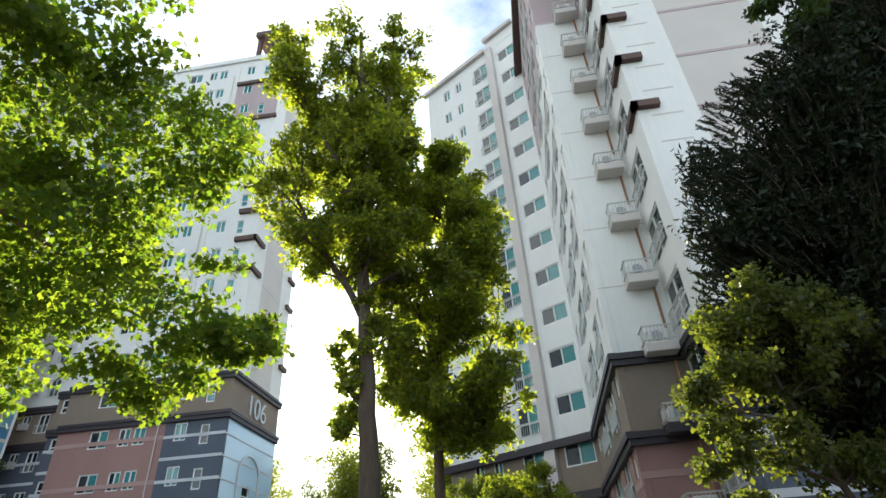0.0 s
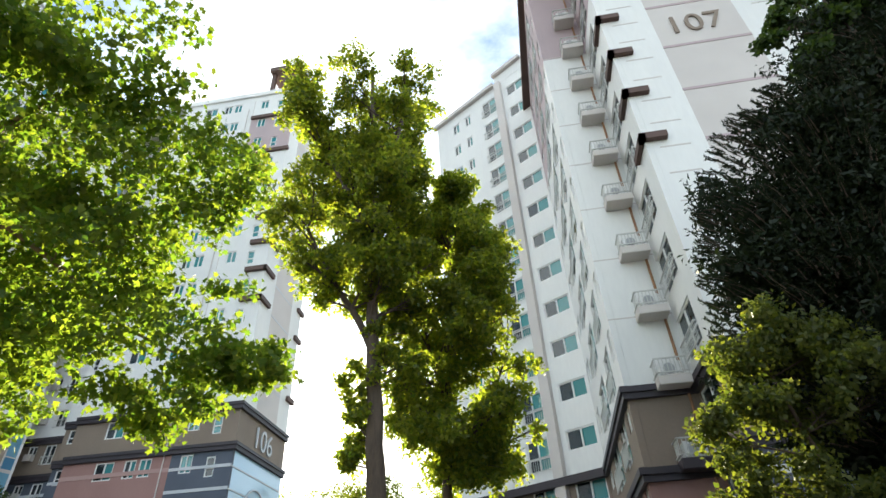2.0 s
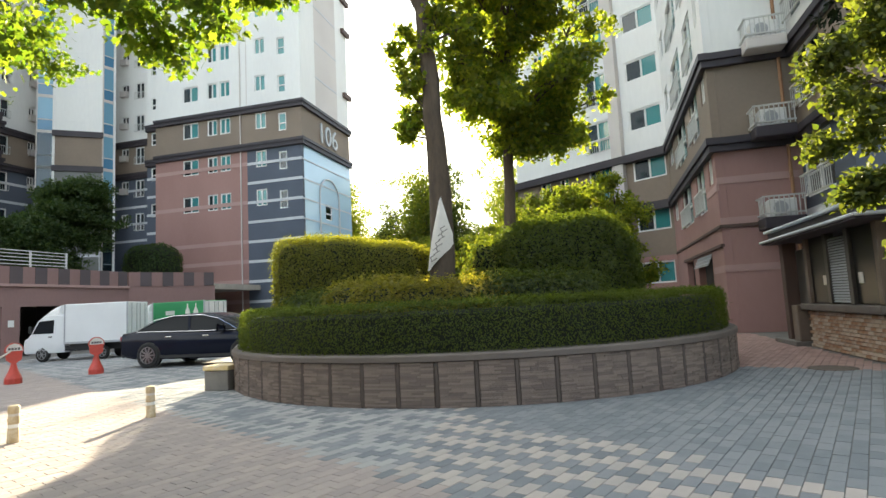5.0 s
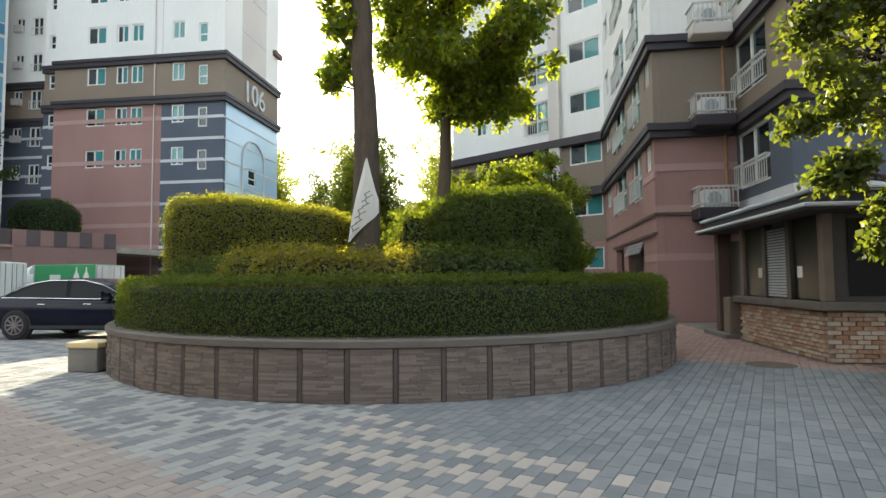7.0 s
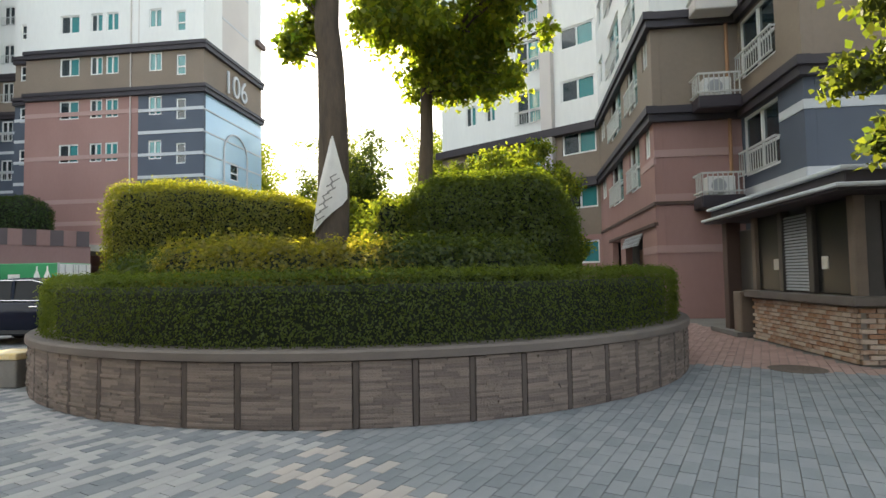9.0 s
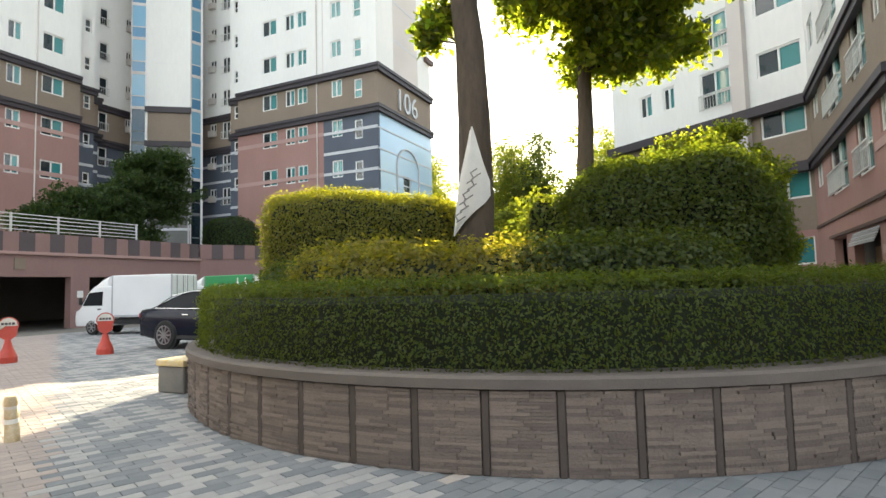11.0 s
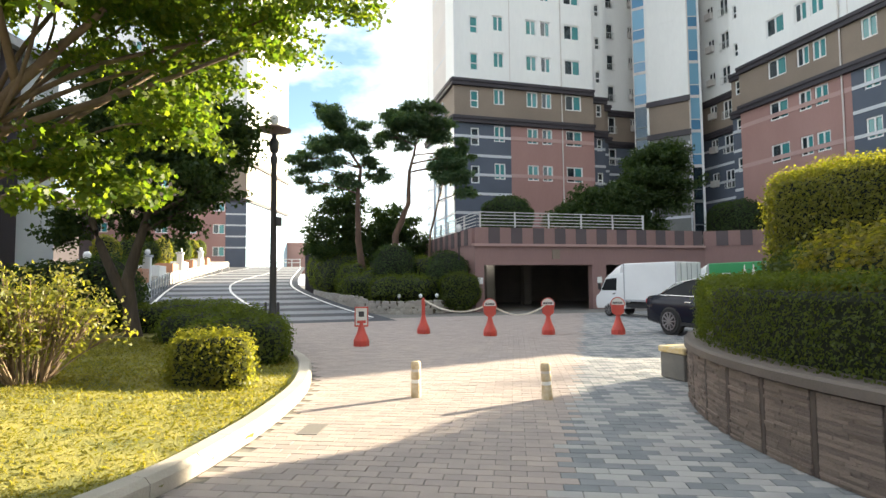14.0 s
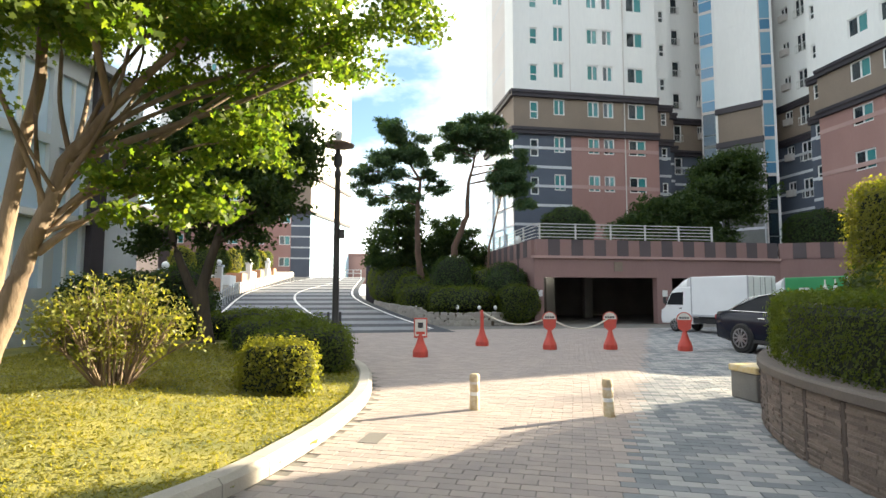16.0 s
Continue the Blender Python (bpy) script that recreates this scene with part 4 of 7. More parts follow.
def tree(name, label, trunk, radius, clusters, n, size, leafmat, bark, seed, limb=0.05, star=False, flat=0.75, elong=1.5, droop=0.0, fan=0.35, category="tree", grow=1.0, extra=0, stems=(), reach=0.0):
    """A tree: a bent tapering trunk, limbs out to the leaf clusters with finer twigs, and a crown of leaves."""
    r = random.Random(seed)
    base = trunk[0]
    t = thing(name, base, label, category)
    line = []
    for a, b in zip(trunk, trunk[1:]):
        line += [Vector(a).lerp(Vector(b), k / 4) for k in range(4)]
    line.append(Vector(trunk[-1]))
    m = len(line)
    line = [p + Vector((r.uniform(-1, 1), r.uniform(-1, 1), 0)) * radius * 0.12 for p in line]
    radii = [radius * (1.0 - 0.8 * i / (m - 1)) * (1.35 if i == 0 else 1.12 if i == 1 else 1) for i in range(m)]
    part("trunk", Geo().tube(line, radii, 12), bark, t, "", True)
    for st, r0, r1 in stems:
        fine = smooth_line(st, 4)
        part("limb", Geo().tube(fine, list(np.linspace(r0, r1, len(fine))), 10), bark, t, "", True)
        line += fine
        radii += list(np.linspace(r0, r1, len(fine)))
    main = [(*c[:3], c[3] * grow) for c in clusters]
    more = [(c[0] + r.uniform(-1, 1) * c[3], c[1] + r.uniform(-1, 1) * c[3], c[2] + r.uniform(-1, 1) * c[3] * 0.9, c[3] * r.uniform(0.5, 0.8)) for c in main for _ in range(extra)]
    pos, sub, rad = puffs(main + more, n, seed, flat, 0.6)
    g = Geo()
    for c in clusters:
        c3 = Vector(c[:3])
        low = [i for i, p in enumerate(line) if p.z < c3.z - fan * (c3 - p).length * 0.6 and (c3 - p).length > reach] or [min(m // 2, len(line) - 1)]
        i = min(low, key=lambda k: (line[k] - c3).length)
        if limb < 0.01 and (line[i] - c3).length > 0.7:
            continue
        rr = min(radii[i] * 0.7, limb, c[3] * 0.09)
        pts = bend(line[i], c3, r, 0.2 * (c3 - line[i]).length)
        g.tube(pts, [rr * (1 - 0.75 * k / 6) for k in range(7)], 6)
        near = [Vector(s) for s in sub if (Vector(s) - c3).length < c[3] * 1.1][:9]
        for s in near:
            g.tube(bend(pts[r.randrange(3, 6)], s, r, 0.1, 4), [rr * 0.3, rr * 0.24, rr * 0.17, rr * 0.1], 4)
    tagged(part("branch_work", g, bark, t, "", True), kind="stuff")
    leaf_object("crown", pos, size, leafmat, t, seed + 1, None, elong, star, droop)
    return t


def superquad(c, rad, e=0.45, n=40, lump=0.05, seed=0, scale=1.0):
    """A clipped-bush body: a box with strongly rounded edges and a lumpy skin."""
    g, vs = Geo(), []
    m = n // 2
    f = lambda w: math.copysign(abs(w) ** e, w)
    for j in range(m + 1):
        v = -math.pi / 2 + math.pi * j / m
        for i in range(n):
            u = 2 * math.pi * i / n
            p = Vector((f(math.cos(v)) * f(math.cos(u)) * rad[0], f(math.cos(v)) * f(math.sin(u)) * rad[1], f(math.sin(v)) * rad[2])) * scale
            q = p + Vector(c)
            vs.append(q + p.normalized() * noise.noise(q * 1.7 + Vector((seed, 0, 0))) * lump * 2)
    for j in range(m):
        for i in range(n):
            g.f.append((j * n + i, j * n + (i + 1) % n, (j + 1) * n + (i + 1) % n, (j + 1) * n + i))
    g.v = [tuple(p) for p in vs]
    return g


def skin_points(geo, count, seed, depth=0.06):
    """Points spread over a mesh's surface by area, with normals."""
    r = np.random.default_rng(seed)
    v = np.array(geo.v)
    f = np.array([q[:4] if len(q) > 3 else (*q, q[2]) for q in geo.f if len(q) < 5])
    a, b, c, d = v[f[:, 0]], v[f[:, 1]], v[f[:, 2]], v[f[:, 3]]
    nn = np.cross(c - a, d - b)
    area = np.linalg.norm(nn, axis=1) + 1e-9
    idx = r.choice(len(f), count, p=area / area.sum())
    s, t = r.random((count, 1)), r.random((count, 1))
    p = (a[idx] * (1 - s) + b[idx] * s) * (1 - t) + (d[idx] * (1 - s) + c[idx] * s) * t
    nor = nn[idx] / area[idx][:, None]
    return p + nor * r.normal(0.0, depth, (count, 1)), nor


def bush(name, label, c, rad, count, size, material, seed, e=0.45, lump=0.06, category="shrub", depth=0.05, slope=0.0):
    """A clipped bush; slope tips its top over x."""
    def lean(geo):
        geo.v = [(p[0], p[1], p[2] + slope * (p[0] - c[0]) * max(0.0, (p[2] - c[2]) / rad[2])) for p in geo.v]
        return geo

    body = lean(superquad(c, rad, e, 40, lump, seed))
    t = thing(name, (c[0], c[1], c[2] - rad[2]), label, category)
    inner = lean(superquad(c, rad, e, 28, lump, seed, 0.93))
    # Solid core, coloured as the shade inside the bush.
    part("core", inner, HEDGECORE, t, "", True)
    p, nn = skin_points(body, count, seed, depth)
    leaf_object("leaves", p, size, material, t, seed, nn)
    return t


# planter hedges
def ring_hedge():
    t = thing("hedge", (PC[0], PC[1] - 4.5, 0.62), "dark green clipped ring hedge along the planter rim", "hedge")
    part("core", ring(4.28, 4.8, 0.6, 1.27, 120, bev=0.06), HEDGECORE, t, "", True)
    skin = ring(4.12, 4.95, 0.62, 1.38, 120, bev=0.08)
    p, nn = skin_points(skin, 200000, 5, 0.03)
    front = (p[:, 1] < PC[1] + 1.5) | (np.random.default_rng(1).random(len(p)) < 0.35)
    leaf_object("leaves", p[front], 0.036, HEDGE, t, 5, nn[front], 1.9, False, -1.0)


ring_hedge()


def arc_shrub(label, a0, a1, n, top, leaf, seed):
    """A low run of mounded shrubs along an arc inside the planter."""
    am = radians((a0 + a1) / 2)
    t = thing("shrub", (PC[0] + 3.6 * math.cos(am), PC[1] + 3.6 * math.sin(am), 0.62), label, "shrub")
    r = random.Random(seed)
    skin, core = Geo(), Geo()
    for i in range(n):
        a = radians(a0 + (a1 - a0) * i / (n - 1))
        rr = 3.6 + r.uniform(-0.1, 0.12)
        z = 0.62 + (top - 0.62) * r.uniform(0.9, 1.05) / 2
        q = (PC[0] + rr * math.cos(a), PC[1] + rr * math.sin(a), z)
        rad = (0.6 + r.uniform(0, 0.14), 0.55, z - 0.6)
        s, k = superquad(q, rad, 0.75, 24, 0.08, i * 7 + seed), superquad(q, rad, 0.75, 16, 0.08, i * 7 + seed, 0.86)
        skin.add(s.v, s.f)
        core.add(k.v, k.f)
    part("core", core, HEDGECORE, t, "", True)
    p, nn = skin_points(skin, 9000 * n, seed + 1, 0.07)
    leaf_object("leaves", p, 0.055, leaf, t, seed + 2, nn)


arc_shrub("low mounded green shrub inside the planter", -136, -114, 4, 1.6, LEAFB, 11)
arc_shrub("low mounded shrub inside the planter, golden sunlight put into its leaf colour", -110, -80, 4, 1.76, SHRUBSUN, 211)
arc_shrub("low mounded green shrub inside the planter", -74, -53, 4, 1.74, LEAFB, 411)
bush("hedge", "tall clipped hedge block with sunlit yellow top", (-4.98, 11.75, 1.62), (1.72, 0.85, 1.12), 110000, 0.042, HEDGEY, 21, 0.3, 0.07, "hedge", 0.045, -0.15)
bush("shrub", "loose yellow-green shrub between the planter trees", (-2.2, 12.1, 1.6), (0.55, 0.5, 1.0), 9000, 0.075, LEAFY, 23, 0.9, 0.2, "shrub", 0.12)
bush("hedge", "large rounded dark green clipped hedge", (-0.78, 12.6, 1.73), (1.42, 1.35, 1.24), 90000, 0.05, HEDGE, 22, 0.66, 0.08, "hedge", 0.06)

# planter trees
def crown_clusters(outline, y, deep, n, seed, r0, r1):
    """Leaf clusters inside an uneven crown: outline rows give a height and the crown's reach to either side."""
    r, out = random.Random(seed), []
    zs = [q[0] for q in outline]
    for i in range(n):
        z = zs[0] + (zs[-1] - zs[0]) * (i + r.random()) / n
        left, right = float(np.interp(z, zs, [q[1] for q in outline])), float(np.interp(z, zs, [q[2] for q in outline]))
        rad = min(r.uniform(r0, r1), (right - left) / 2)
        out.append((r.uniform(left + rad * 0.85, right - rad * 0.85), y + r.uniform(-deep, deep) * (right - left) / 2, z, rad))
    return out


TREE1 = crown_clusters([(8.4, -4.7, -1.5), (10.0, -5.7, -1.3), (11.6, -6.1, -1.15), (13.1, -6.0, -1.1), (14.6, -6.1, -1.1), (15.6, -5.9, -1.1), (16.0, -5.3, -1.5)], 10.95, 0.75, 120, 311, 0.34, 0.7)
TREE1 += crown_clusters([(6.2, -3.2, -1.9), (7.5, -3.4, -1.6), (8.8, -3.7, -1.5)], 11.1, 0.6, 12, 312, 0.2, 0.36)
TREE1 += crown_clusters([(4.5, -3.65, -3.1), (6.8, -3.9, -3.05)], 11.0, 0.6, 18, 322, 0.08, 0.19)
tree("tree", "tall green deciduous tree with a columnar crown in the planter", [(-2.92, 10.95, 0.6), (-2.88, 10.95, 3.0), (-2.95, 10.95, 5.0), (-3.1, 10.95, 7.8), (-3.15, 10.95, 11.1), (-3.4, 10.95, 17.4)], 0.26, TREE1, 76000, 0.125, LEAFT, BARK, 31, 0.05, grow=1.0, extra=0,
     stems=[([(-3.05, 10.95, 7.0), (-3.45, 10.9, 7.9), (-4.1, 10.85, 9.0), (-4.9, 10.85, 10.7)], 0.1, 0.04), ([(-3.15, 10.95, 9.6), (-3.6, 10.9, 11.2), (-4.4, 10.85, 13.0), (-4.9, 10.8, 14.2)], 0.08, 0.03), ([(-3.15, 10.95, 11.0), (-2.7, 10.9, 13.0), (-2.3, 10.9, 15.0), (-2.2, 10.9, 16.4)], 0.08, 0.03)])
TREE2 = crown_clusters([(4.7, -2.7, -0.3), (6.2, -3.6, 0.6), (7.9, -3.7, 0.85), (9.0, -3.6, 0.7), (10.5, -3.4, 0.45), (12.1, -3.0, 0.3), (13.2, -2.0, -0.4)], 13.0, 0.75, 126, 321, 0.33, 0.7)
TREE2 += [(0.2, 12.9, 5.6, 0.3)]
tree("tree", "green deciduous tree with a dense oval crown in the planter", [(-2.0, 13.0, 0.6), (-1.9, 13.0, 3.0), (-1.75, 13.0, 6.0), (-1.3, 13.0, 12.6)], 0.18, TREE2, 78000, 0.125, LEAFT, BARK, 32, 0.05, grow=1.0, extra=0,
     stems=[([(-1.85, 13.0, 5.0), (-2.3, 13.0, 6.2), (-2.8, 13.0, 7.4), (-3.2, 13.0, 8.6)], 0.06, 0.02), ([(-1.85, 13.0, 4.6), (-1.2, 13.0, 5.6), (-0.5, 13.0, 6.8), (-0.1, 13.0, 7.8)], 0.06, 0.02), ([(-1.7, 13.0, 6.2), (-2.1, 13.0, 7.8), (-2.4, 13.0, 9.6)], 0.05, 0.02)])

# maple over the lawn
MAPLE_A = [(-2.8, 2.0, 4.8, 0.6), (-2.5, 2.3, 4.9, 0.5), (-2.3, 2.8, 4.7, 0.45), (-2.9, 2.6, 4.2, 0.5), (-2.5, 2.9, 4.3, 0.4), (-2.9, 3.0, 3.7, 0.45), (-2.4, 3.5, 3.65, 0.38), (-3.1, 3.0, 3.15, 0.35), (-2.7, 3.5, 3.2, 0.33), (-2.05, 3.75, 3.5, 0.22),
           (-3.5, 1.6, 5.4, 0.7), (-3.6, 2.4, 4.9, 0.6), (-3.5, 3.2, 4.3, 0.5)]
MAPLE_B = [(-5.1, 2.0, 3.9, 0.6), (-5.3, 2.7, 4.0, 0.6), (-5.4, 3.5, 4.1, 0.55), (-5.6, 4.2, 4.1, 0.5), (-5.7, 4.8, 4.2, 0.4), (-5.6, 3.1, 3.35, 0.45), (-5.8, 3.9, 3.5, 0.45), (-5.6, 2.75, 2.35, 0.3), (-5.6, 3.1, 2.2, 0.28), (-5.9, 3.4, 2.9, 0.35), (-4.8, 1.6, 3.3, 0.45),
           (-6.2, 2.8, 4.6, 0.7), (-6.6, 4.2, 4.5, 0.55), (-4.7, 3.4, 4.9, 0.6), (-4.6, 2.3, 5.2, 0.6), (-5.6, 3.6, 5.2, 0.6), (-6.6, 1.6, 4.4, 0.6), (-4.2, 1.2, 4.6, 0.6)]
def maple_fan():
    """Slender boughs that leave the fork close together and arch out towards the leaf masses."""
    r, out = random.Random(77), []
    for i, c in enumerate(MAPLE_B):
        c3 = Vector(c[:3])
        a = Vector((-5.66, 1.75, 1.8)).lerp(Vector((-5.5, 2.15, 2.75)), r.random())
        knee = a.lerp(c3, 0.3) + Vector((r.uniform(-0.1, 0.1), r.uniform(-0.1, 0.1), r.uniform(-0.05, 0.12)))
        bow = a.lerp(c3, 0.68) + Vector((r.uniform(-0.16, 0.16), r.uniform(-0.16, 0.16), r.uniform(0.0, 0.2)))
        out.append(([tuple(a), tuple(knee), tuple(bow), tuple(c3)], r.uniform(0.018, 0.03), 0.006))
    return out


tree("tree", "spreading maple with bright backlit green leaves over the lawn", [(-5.75, 1.2, 0.1), (-5.7, 1.5, 1.1), (-5.64, 1.68, 1.6), (-5.57, 2.0, 2.54), (-5.41, 2.44, 3.03), (-5.17, 3.1, 3.6)], 0.12, MAPLE_A + MAPLE_B, 80000, 0.055, LEAFM, MAPLEBARK, 33, 0.006, True, 0.42, 1.1, 0.5, 0.2, grow=1.12, extra=6, reach=0.25,
     stems=maple_fan() + [([(-6.1, 1.0, 0.1), (-5.9, 1.3, 1.4), (-5.76, 1.55, 2.7), (-5.5, 1.8, 3.6), (-5.1, 1.7, 4.9)], 0.09, 0.03), ([(-5.57, 2.0, 2.54), (-5.55, 2.67, 2.83), (-5.47, 3.47, 3.15), (-5.5, 4.3, 3.6)], 0.04, 0.012),
            ([(-5.66, 1.78, 1.75), (-5.62, 2.17, 2.05), (-5.6, 2.6, 2.3)], 0.04, 0.015), ([(-5.45, 2.4, 3.0), (-4.5, 2.5, 3.9), (-3.6, 2.7, 4.3), (-2.9, 3.0, 4.2)], 0.036, 0.01), ([(-4.5, 2.5, 3.9), (-3.8, 2.3, 4.5), (-3.1, 2.1, 4.8), (-2.6, 2.1, 4.9)], 0.03, 0.008),
            ([(-3.6, 2.7, 4.3), (-3.2, 3.0, 4.0), (-2.9, 3.2, 3.7), (-2.5, 3.5, 3.5)], 0.022, 0.007)])

# dark conifer and a broadleaf tree beside the path
CONE = [(3.3, 4.5, 11.4), (4.4, 3.7, 11.6), (5.7, 3.35, 11.4), (6.9, 3.55, 11.0), (8.4, 4.0, 10.8), (9.7, 4.75, 11.0), (10.6, 5.7, 11.2), (11.6, 7.2, 11.4), (12.6, 8.6, 11.4), (14.3, 9.6, 11.2), (15.0, 9.9, 11.0)]
CONIFER = crown_clusters(CONE, 9.1, 0.2, 110, 341, 0.5, 1.0)


def conifer():
    """A dark conifer: leaf mass on drooping limbs, ringed by upturned bottle-brush shoots."""
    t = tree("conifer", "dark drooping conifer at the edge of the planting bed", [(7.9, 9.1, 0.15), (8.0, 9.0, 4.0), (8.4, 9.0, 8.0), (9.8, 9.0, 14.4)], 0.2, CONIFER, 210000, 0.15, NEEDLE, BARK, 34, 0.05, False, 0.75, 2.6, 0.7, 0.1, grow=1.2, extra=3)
    r, stems, pos = random.Random(346), Geo(), []
    zs = [q[0] for q in CONE]
    for i in range(900):
        z = r.uniform(3.6, 14.0)
        edge = float(np.interp(z, zs, [q[1] for q in CONE]))
        w = r.random() ** 1.6
        root = Vector((edge + 0.12 + w * 2.6, 8.75 - 0.9 * w + r.uniform(-0.25, 0.25), z))
        out = Vector((-1.0 + 0.8 * w, -0.25 - 0.6 * w, r.uniform(-0.1, 0.9))).normalized()
        ln = r.uniform(0.22, 0.5)
        tip = root + out * ln
        line = bend(root, tip, r, 0.06, 5)
        stems.tube(line, [0.014, 0.012, 0.01, 0.008, 0.004], 4)
        for q in range(64):
            f = r.uniform(0.15, 1.0)
            p = root.lerp(tip, f)
            d = Vector((r.gauss(0, 1), r.gauss(0, 1), r.gauss(0, 1)))
            d = (d - out * d.dot(out)).normalized() * 0.8 + out * 0.75
            side = d.cross(Vector((r.gauss(0, 1), r.gauss(0, 1), r.gauss(0, 1)))).normalized() * 0.009
            e = p + d * r.uniform(0.05, 0.075)
            pos += [tuple(p - side), tuple(p + side), tuple(e)]
    tagged(part("shoot_stem", stems, BARK, t), kind="stuff")
    k = len(pos) // 3
    needles = Geo().add(pos, [(3 * i, 3 * i + 1, 3 * i + 2) for i in range(k)])
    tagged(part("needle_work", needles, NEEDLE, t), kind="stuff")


conifer()
tree("tree", "thin ginkgo-like tree with round dark leaves beside the conifer", [(8.6, 8.3, 0.15), (8.5, 8.3, 6.0), (8.1, 8.3, 13.6)], 0.12, [(7.0, 8.3, 12.9, 0.35), (7.5, 8.3, 13.5, 0.4), (8.2, 8.3, 14.2, 0.5), (6.5, 8.3, 12.2, 0.3), (7.8, 8.3, 12.4, 0.5), (8.8, 8.3, 13.6, 0.6), (9.0, 8.3, 15.0, 0.6), (7.2, 8.3, 11.6, 0.4)], 5200, 0.13, LEAFD, BARK, 347, 0.03, False, 0.8, 1.0, 0.3)
BROAD = [(2.75, 8.2, 3.7, 0.32), (3.25, 8.2, 4.2, 0.45), (3.1, 8.2, 4.9, 0.4), (3.7, 8.2, 5.1, 0.5), (2.85, 8.2, 3.15, 0.3), (3.5, 8.3, 3.2, 0.45), (2.9, 8.2, 2.4, 0.26), (3.35, 8.3, 2.1, 0.33), (4.1, 8.3, 4.0, 0.6), (4.3, 8.4, 2.8, 0.5), (3.2, 8.1, 1.7, 0.2), (2.7, 8.1, 2.4, 0.14), (4.6, 8.3, 5.0, 0.6), (5.2, 8.3, 4.2, 0.6), (5.2, 8.2, 3.2, 0.6)]
tree("tree", "small broadleaf tree with mid-green leaves, sunlight in their colour", [(4.5, 8.5, 0.15), (4.45, 8.45, 1.5), (4.0, 8.4, 3.0), (3.7, 8.3, 4.6)], 0.09, BROAD, 24000, 0.095, LEAFR, BARK, 35, 0.025, False, 0.8, 1.5, 0.3, grow=1.05, extra=2)

# dark tree behind the lawn
DARK = [(-12.9, 0.8, 3.4, 0.7), (-12.7, 1.6, 4.6, 0.9), (-12.8, 2.3, 3.9, 0.8), (-12.6, 2.9, 3.4, 0.6), (-12.8, 3.1, 4.3, 0.7), (-12.9, 0.3, 4.4, 0.8), (-12.7, 2.4, 2.9, 0.5), (-13.2, 1.4, 5.6, 0.9), (-13.0, 2.7, 5.2, 0.8), (-13.0, 0.3, 2.6, 0.5)]
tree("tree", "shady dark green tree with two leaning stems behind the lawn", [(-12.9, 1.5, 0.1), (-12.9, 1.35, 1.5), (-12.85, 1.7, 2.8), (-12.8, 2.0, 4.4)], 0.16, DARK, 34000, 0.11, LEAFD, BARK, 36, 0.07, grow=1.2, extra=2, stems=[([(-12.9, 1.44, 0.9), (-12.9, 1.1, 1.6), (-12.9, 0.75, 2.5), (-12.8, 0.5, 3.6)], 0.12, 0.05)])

# pines on the island
PINE_A = [(-29.0, 7.0, 9.7, 0.7), (-29.2, 6.2, 8.7, 0.75), (-28.8, 7.9, 8.6, 0.7), (-29.3, 5.6, 7.5, 0.5), (-28.9, 6.8, 7.7, 0.6), (-29.0, 8.6, 7.7, 0.55), (-29.4, 7.6, 9.1, 0.6), (-29.0, 4.9, 7.7, 0.45), (-29.0, 5.2, 6.6, 0.45), (-29.0, 6.6, 10.4, 0.45), (-29.0, 9.2, 6.9, 0.4), (-29.0, 7.3, 6.9, 0.5)]
tree("pine_tree", "leaning red pine with flat dark needle clouds", [(-29.0, 8.35, 0.8), (-29.0, 8.0, 3.6), (-29.0, 7.95, 5.6), (-29.0, 8.1, 7.4), (-29.1, 7.2, 8.9)], 0.2, PINE_A, 24000, 0.2, PINE, PINEBARK, 37, 0.07, False, 0.34, 3.4, 0.0, 0.1, "pine tree", 1.3, 3)
PINE_B = [(-28.6, 10.2, 9.9, 0.8), (-29.0, 11.6, 10.1, 0.75), (-29.1, 12.4, 9.4, 0.7), (-28.8, 12.9, 8.3, 0.6), (-29.0, 9.6, 9.2, 0.6), (-29.0, 13.4, 7.6, 0.45), (-28.9, 11.0, 9.4, 0.5), (-28.9, 12.0, 10.0, 0.6), (-28.9, 10.9, 10.3, 0.6), (-28.9, 13.5, 8.6, 0.5), (-28.9, 12.6, 7.6, 0.4)]
tree("pine_tree", "twisting red pine with flat dark needle clouds", [(-29.0, 10.05, 0.8), (-29.0, 9.95, 3.9), (-29.0, 10.65, 5.6), (-29.0, 10.7, 7.3), (-29.0, 11.2, 9.2)], 0.22, PINE_B, 26000, 0.2, PINE, PINEBARK, 38, 0.07, False, 0.34, 3.4, 0.0, 0.1, "pine tree", 1.3, 3)
PINE_C = [(-28.4, 12.9, 7.9, 0.6), (-28.4, 13.4, 6.9, 0.5), (-28.4, 12.4, 7.0, 0.45), (-28.4, 13.6, 6.2, 0.4)]
tree("pine_tree", "slim pine beside the garage wall", [(-28.4, 11.5, 0.8), (-28.4, 11.7, 4.0), (-28.4, 12.6, 7.4)], 0.1, PINE_C, 9000, 0.22, PINE, PINEBARK, 39, 0.05, False, 0.5, 4.0, 0.0, 0.1, "pine tree", 1.3, 2)
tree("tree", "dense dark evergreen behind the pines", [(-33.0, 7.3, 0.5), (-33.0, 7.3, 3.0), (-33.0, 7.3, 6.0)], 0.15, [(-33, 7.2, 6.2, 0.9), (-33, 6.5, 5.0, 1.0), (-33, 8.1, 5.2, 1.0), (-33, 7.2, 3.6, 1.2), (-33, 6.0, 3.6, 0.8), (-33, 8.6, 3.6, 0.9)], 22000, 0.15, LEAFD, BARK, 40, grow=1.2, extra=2)
